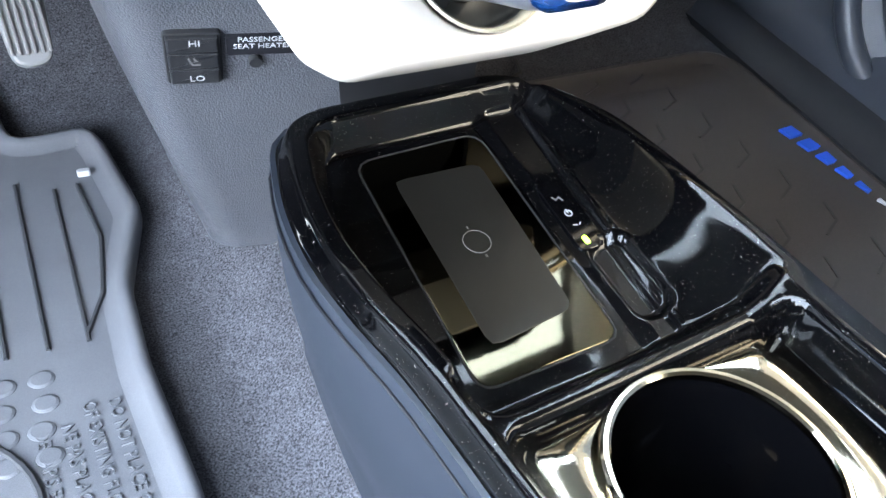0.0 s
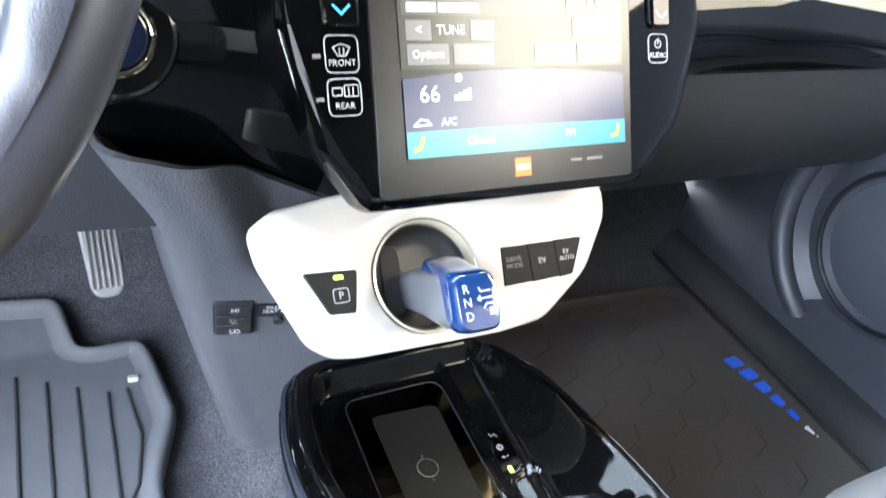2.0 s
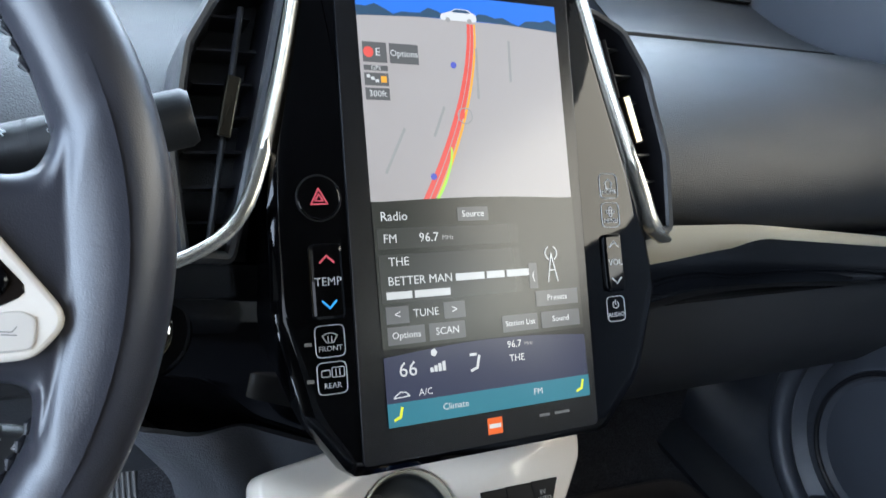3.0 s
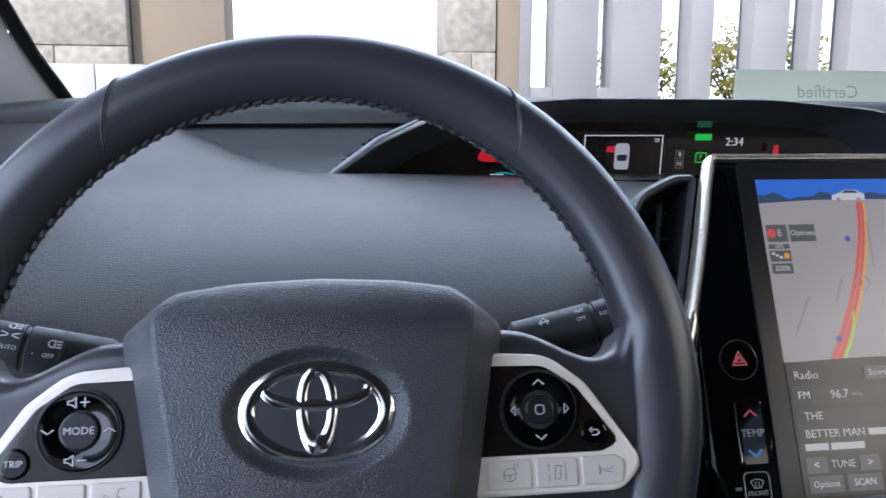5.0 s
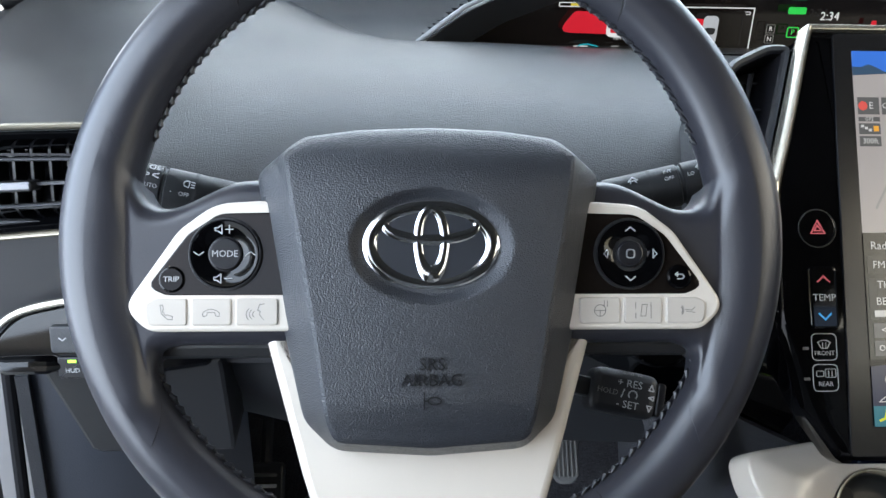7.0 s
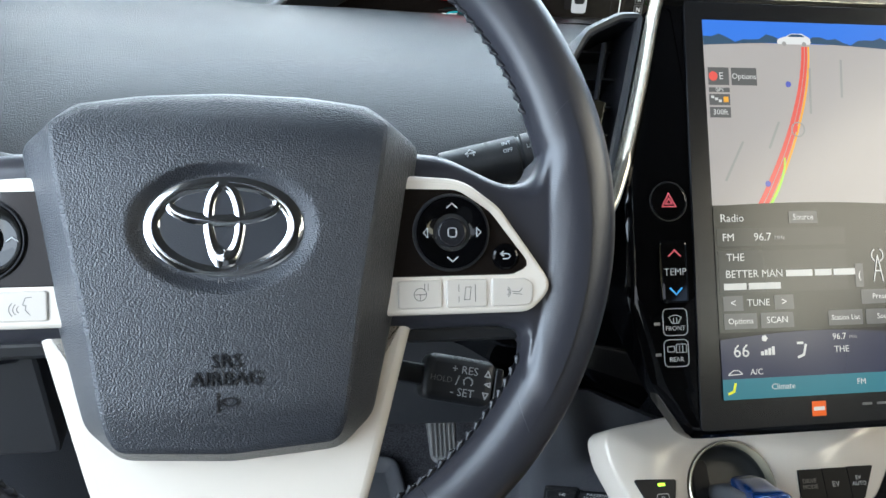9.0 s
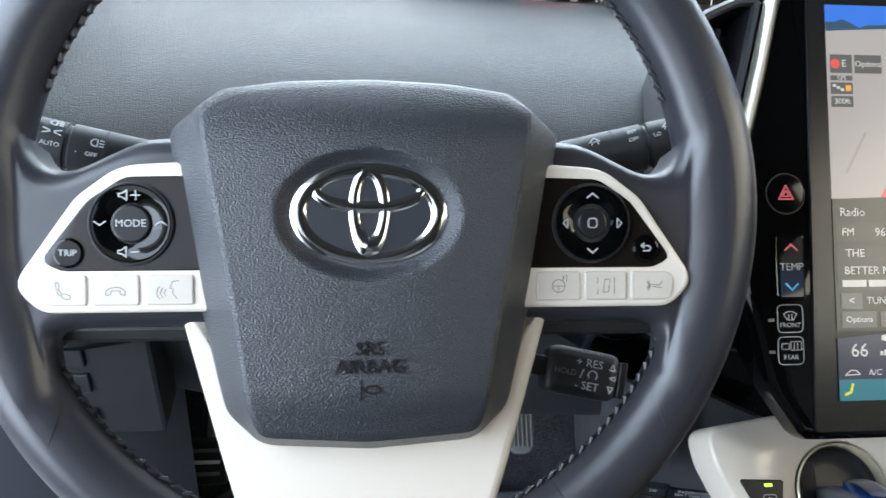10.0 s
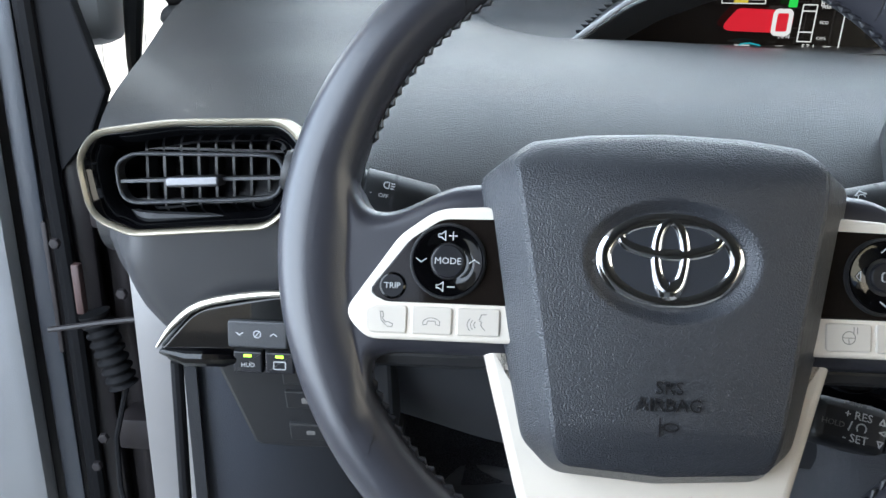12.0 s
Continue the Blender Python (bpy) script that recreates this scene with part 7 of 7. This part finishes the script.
part("strap_bracket", box(0.014, 0.012, 0.018, (-0.813, 0.424, 0.405), 0.003), CHAMP, jm, "bright strap bracket")
boot = []
for k in range(33):
    boot.append(((-0.925 + 0.0008 * k, 0.50, 0.375 - 0.0030 * k), 0.019 if k % 4 < 2 else 0.0145))
part("cable_boot", tube([p for p, _ in boot], [q for _, q in boot], 14), SEAL, jm, "black corrugated cable boot", 60)
for x, y, z in ((-0.858, 0.445, 0.425), (-0.905, 0.450, 0.235), (-0.918, 0.450, 0.195), (-0.930, 0.450, 0.480)):
    b = disc(0.0065, 0.0, 0.006, 0.002, n=6)
    b.transform(Matrix.Translation((x, y, z)) @ Matrix.Rotation(radians(90), 4, "X"))
    part("bolt", b, CAVITY, jm, "grey hinge bolt")
part("connector", box(0.020, 0.016, 0.014, (-0.885, 0.44, 0.118), 0.003), WHITEP, jm, "pale plug connector")
part("wire", tube([(-0.895, 0.50, 0.28), (-0.912, 0.49, 0.21), (-0.905, 0.47, 0.15), (-0.885, 0.445, 0.12)], 0.0035, 7), SEAL, jm, "black wiring")
part("striker_plate", box(0.006, 0.006, 0.16, (-0.948, 0.462, 0.42), 0.002), CAVITY, jm)
part("rubber_stop", box(0.010, 0.012, 0.062, (-0.922, 0.47, 0.418), 0.003), mat("red_brown_rubber", (0.045, 0.022, 0.020), 0.6), jm, "red brown rubber stop")
dd = thing("driver_door", Matrix.Translation((-0.925, 0.535, 0.0)) @ Matrix.Rotation(radians(-72), 4, "Z"), "open driver door with dark brown edge and grey trim", "car door")
part("outer_skin", box(0.06, 1.05, 0.80, (-0.07, -0.53, 0.36), 0.015), BODY, dd)
part("door_edge", box(0.05, 0.030, 0.80, (-0.020, -0.020, 0.36), 0.006), BODY, dd, "dark brown painted door edge")
part("inner_panel", box(0.05, 0.98, 0.78, (-0.015, -0.53, 0.36), 0.01), BODY, dd)
part("door_seal", tube([(0.012, -0.040, -0.02), (0.012, -0.038, 0.40), (0.012, -0.045, 0.76)], 0.011, 10), SEAL, dd, "black rubber seal")
part("seal_flange", box(0.010, 0.022, 0.78, (0.014, -0.066, 0.36), 0.003), DOORP, dd, "grey seal flange")
part("door_trim", box(0.05, 0.92, 0.74, (0.030, -0.545, 0.36), 0.02), mat("pale_grey_door_vinyl", (0.21, 0.212, 0.222), 0.5, grain=0.4, scale=900, kind="voronoi"), dd, "grey door trim")
part("armrest", box(0.07, 0.55, 0.07, (0.070, -0.62, 0.46), 0.025), DASH2, dd)
part("window_sash", loft([[(x, y, z) for x, y, z in q] for q in ([(-0.04, -0.02, 0.74), (0.02, -0.02, 0.74), (0.02, -0.20, 0.74), (-0.04, -0.20, 0.74)], [(-0.04, -0.13, 0.88), (0.02, -0.13, 0.88), (0.02, -0.24, 0.88), (-0.04, -0.24, 0.88)],
                                                                  [(-0.04, -0.30, 1.08), (0.02, -0.30, 1.08), (0.02, -0.37, 1.08), (-0.04, -0.37, 1.08)])]), SEAL, dd, "black window sash")
b = slab([(-0.951, 0.546), (-0.909, 0.587), (-0.885, 0.639), (-0.912, 0.735), (-0.935, 0.82), (-0.985, 0.82), (-0.965, 0.735)], 0.0, 0.014, 0.003)
b.transform(dd.matrix_basis.inverted() @ Matrix.Translation((0, 0.528, 0)) @ Matrix.Rotation(radians(90), 4, "X"))
part("sail_panel", b, SEAL, dd, "black triangular sail panel")
b = box(0.13, 0.09, 0.085, (0, 0, 0), 0.025)
b.transform(dd.matrix_basis.inverted() @ Matrix.Translation((-1.015, 0.70, 0.718)))
mr = part("mirror", b, mat("mirror_cap_grey", (0.22, 0.23, 0.245), 0.35), dd, "grey door mirror housing")
b = box(0.134, 0.094, 0.022, (0, 0, 0), 0.008)
b.transform(dd.matrix_basis.inverted() @ Matrix.Translation((-1.015, 0.70, 0.752)))
part("mirror_cap", b, WHITEP, mr, "pale mirror cap")

# placard on the dash
pc = thing("dealer_placard", Matrix.Translation((0.50, 0.86, 0.787)) @ Matrix.Rotation(radians(78), 4, "X"), "pale green see-through placard with a red square on the dash", "placard")
part("card", slab([(-0.235, 0.0), (0.165, 0.0), (0.230, 0.058), (-0.225, 0.058)], 0.0, 0.0012, 0.0003), mat("pale_green_card", (0.42, 0.47, 0.38), 0.4, vary=0.05), pc)
part("red_square", slab([(0.030, 0.004), (0.115, 0.004), (0.150, 0.044), (0.055, 0.044)], 0.0010, 0.0016, 0.0002), mat("red_print", (0.50, 0.05, 0.05), 0.5), pc, "red printed square")
part("printed_mark", tube([(x, y, 0.0016) for x, y in circle(0.026, 24, (0.087, 0.018), 0.6)], 0.0014, 5, closed=True), WHITEP, pc, "pale oval print")
words("caption", "Certified", 0.030, (-0.070, 0.022, 0.0012), mat("faded_print", (0.22, 0.25, 0.22), 0.5), pc, 0.0002, mirror=True)

# ---- readouts in the hood ----
DP = plane_at(0.0, 0.640, 0.700, -6)
D_WHITE = screen_mat("readout_white", (0.85, 0.86, 0.86), 0.9)
D_RED = screen_mat("readout_red", (0.85, 0.02, 0.04), 0.7)
D_GREEN = screen_mat("readout_green", (0.03, 0.75, 0.10), 0.8)
D_DIMG = screen_mat("readout_dim_green", (0.01, 0.13, 0.05), 0.6)
D_CYAN = screen_mat("readout_cyan", (0.03, 0.50, 0.60), 0.7)
D_YEL = screen_mat("readout_yellow", (0.75, 0.62, 0.05), 0.8)
dsp = thing("instrument_readouts", DP, "lit digital speed, clock and status readouts behind smoked glass", "instrument readout")


def lit(name, outline, material, z=0.0004, label=""):
    return part(name, slab(outline, 0.0, z, 0.0001), material, dsp, label)


def ln(name, lines, w, material, label=""):
    return part(name, strokes(lines, w, 0.0, 0.0005), material, dsp, label)


def loop(o):
    return o + [o[0]]


# speed
b = slab(rounded([(-0.190, 0.012), (-0.105, 0.010), (-0.105, 0.036), (-0.170, 0.038)], 0.010, 5), 0.0, 0.0003, 0.0001)
part("speed_field", b, D_RED, dsp, "red glow field")
ln("speed_digit", [loop(rrect(0.018, 0.026, 0.005, (-0.117, 0.0225)))], 0.0050, D_WHITE, "large white zero")
words("caption", "MPH", 0.0065, (-0.112, 0.0060, 0.0005), D_WHITE, dsp, 0.0001)
words("caption", "83", 0.0095, (-0.072, 0.0445, 0.0005), D_WHITE, dsp, 0.0001)
words("caption", "57.1", 0.0095, (-0.082, -0.0055, 0.0005), D_WHITE, dsp, 0.0001)
words("caption", "AVG", 0.0050, (-0.116, -0.0055, 0.0005), D_WHITE, dsp, 0.0001)
words("caption", "MPG", 0.0050, (-0.060, -0.0055, 0.0005), D_WHITE, dsp, 0.0001)
ln("fuel_gauge", [loop(rrect(0.050, 0.0045, 0.001, (-0.165, 0.0455)))], 0.0010, D_WHITE)
lit("fuel_gauge", rect(-0.176, 0.0440, -0.160, 0.0470), D_YEL)
lit("eco_lamp", rrect(0.010, 0.0095, 0.001, (-0.108, 0.0445)), D_GREEN, label="green lamp")
ln("trip_icon", [[(-0.165, -0.0075), (-0.160, -0.003), (-0.150, -0.002), (-0.140, -0.004), (-0.132, -0.008)]], 0.0016, D_CYAN)
lit("trip_icon", rect(-0.168, -0.008, -0.150, -0.004), D_WHITE)
g = rrect(0.016, 0.042, 0.001, (-0.088, 0.0220))
ln("power_gauge", [loop(g), [(-0.096, 0.012), (-0.080, 0.012)], [(-0.096, 0.036), (-0.080, 0.036)]], 0.0013, D_WHITE)
for s, y in (("PWR", 0.0400), ("ECO", 0.0230), ("CHG", 0.0050)):
    words("caption", s, 0.0050, (-0.069, y, 0.0005), D_WHITE, dsp, 0.0001)
# status window with a car seen from above
ln("status_frame", [[(-0.047, -0.012), (-0.047, 0.0445), (0.056, 0.0445), (0.056, -0.012)]], 0.0013, D_WHITE, "thin white frame")
lit("car_icon", rounded([(-0.0065, 0.001), (0.0125, 0.001), (0.0130, 0.030), (0.0100, 0.0345), (-0.0035, 0.0345), (-0.0070, 0.030)], 0.004, 4), screen_mat("icon_silver", (0.55, 0.57, 0.60), 0.8), label="silver car icon with an open door")
lit("icon_window", rounded([(-0.003, 0.012), (0.009, 0.012), (0.0105, 0.020), (-0.0045, 0.020)], 0.003, 3), RECESS, 0.0007)
lit("icon_door", rounded([(-0.0185, 0.0240), (-0.0065, 0.0225), (-0.0065, 0.0305), (-0.0170, 0.0310)], 0.001, 3), D_RED, 0.0006, "red open door mark")
ln("return_mark", [[(0.0450, 0.0400), (0.0510, 0.0400), (0.0510, 0.0370), (0.0460, 0.0370)]], 0.0010, D_WHITE)
# lamps and clock
lit("ready_lamp", rrect(0.023, 0.0085, 0.002, (0.111, 0.0425)), D_GREEN, label="green ready lamp")
lit("eco_lamp", rrect(0.020, 0.0080, 0.002, (0.111, 0.0590)), D_DIMG, label="dim green lamp")
ln("park_lamp", [loop(rrect(0.014, 0.012, 0.002, (0.110, 0.0160)))], 0.0014, D_GREEN, "green park lamp")
words("caption", "P", 0.0090, (0.110, 0.0160, 0.0005), D_GREEN, dsp, 0.0001)
for k, s in enumerate("RN"):
    ln("gear_lamp", [loop(rrect(0.0105, 0.0100, 0.001, (0.081, 0.0200 - 0.0125 * k)))], 0.0008, MARKD)
    words("caption", s, 0.0080, (0.081, 0.0200 - 0.0125 * k, 0.0005), D_WHITE, dsp, 0.0001)
words("clock", "2:34", 0.0145, (0.154, 0.0360, 0.0005), D_WHITE, dsp, 0.0001)
for x, y in ((0.129, 0.0150), (0.213, 0.0260)):
    lit("warning_lamp", rounded([(x - 0.004, y - 0.006), (x + 0.004, y - 0.006), (x + 0.003, y + 0.006), (x - 0.003, y + 0.006)], 0.001, 3), D_RED, 0.0005, "red warning lamp")
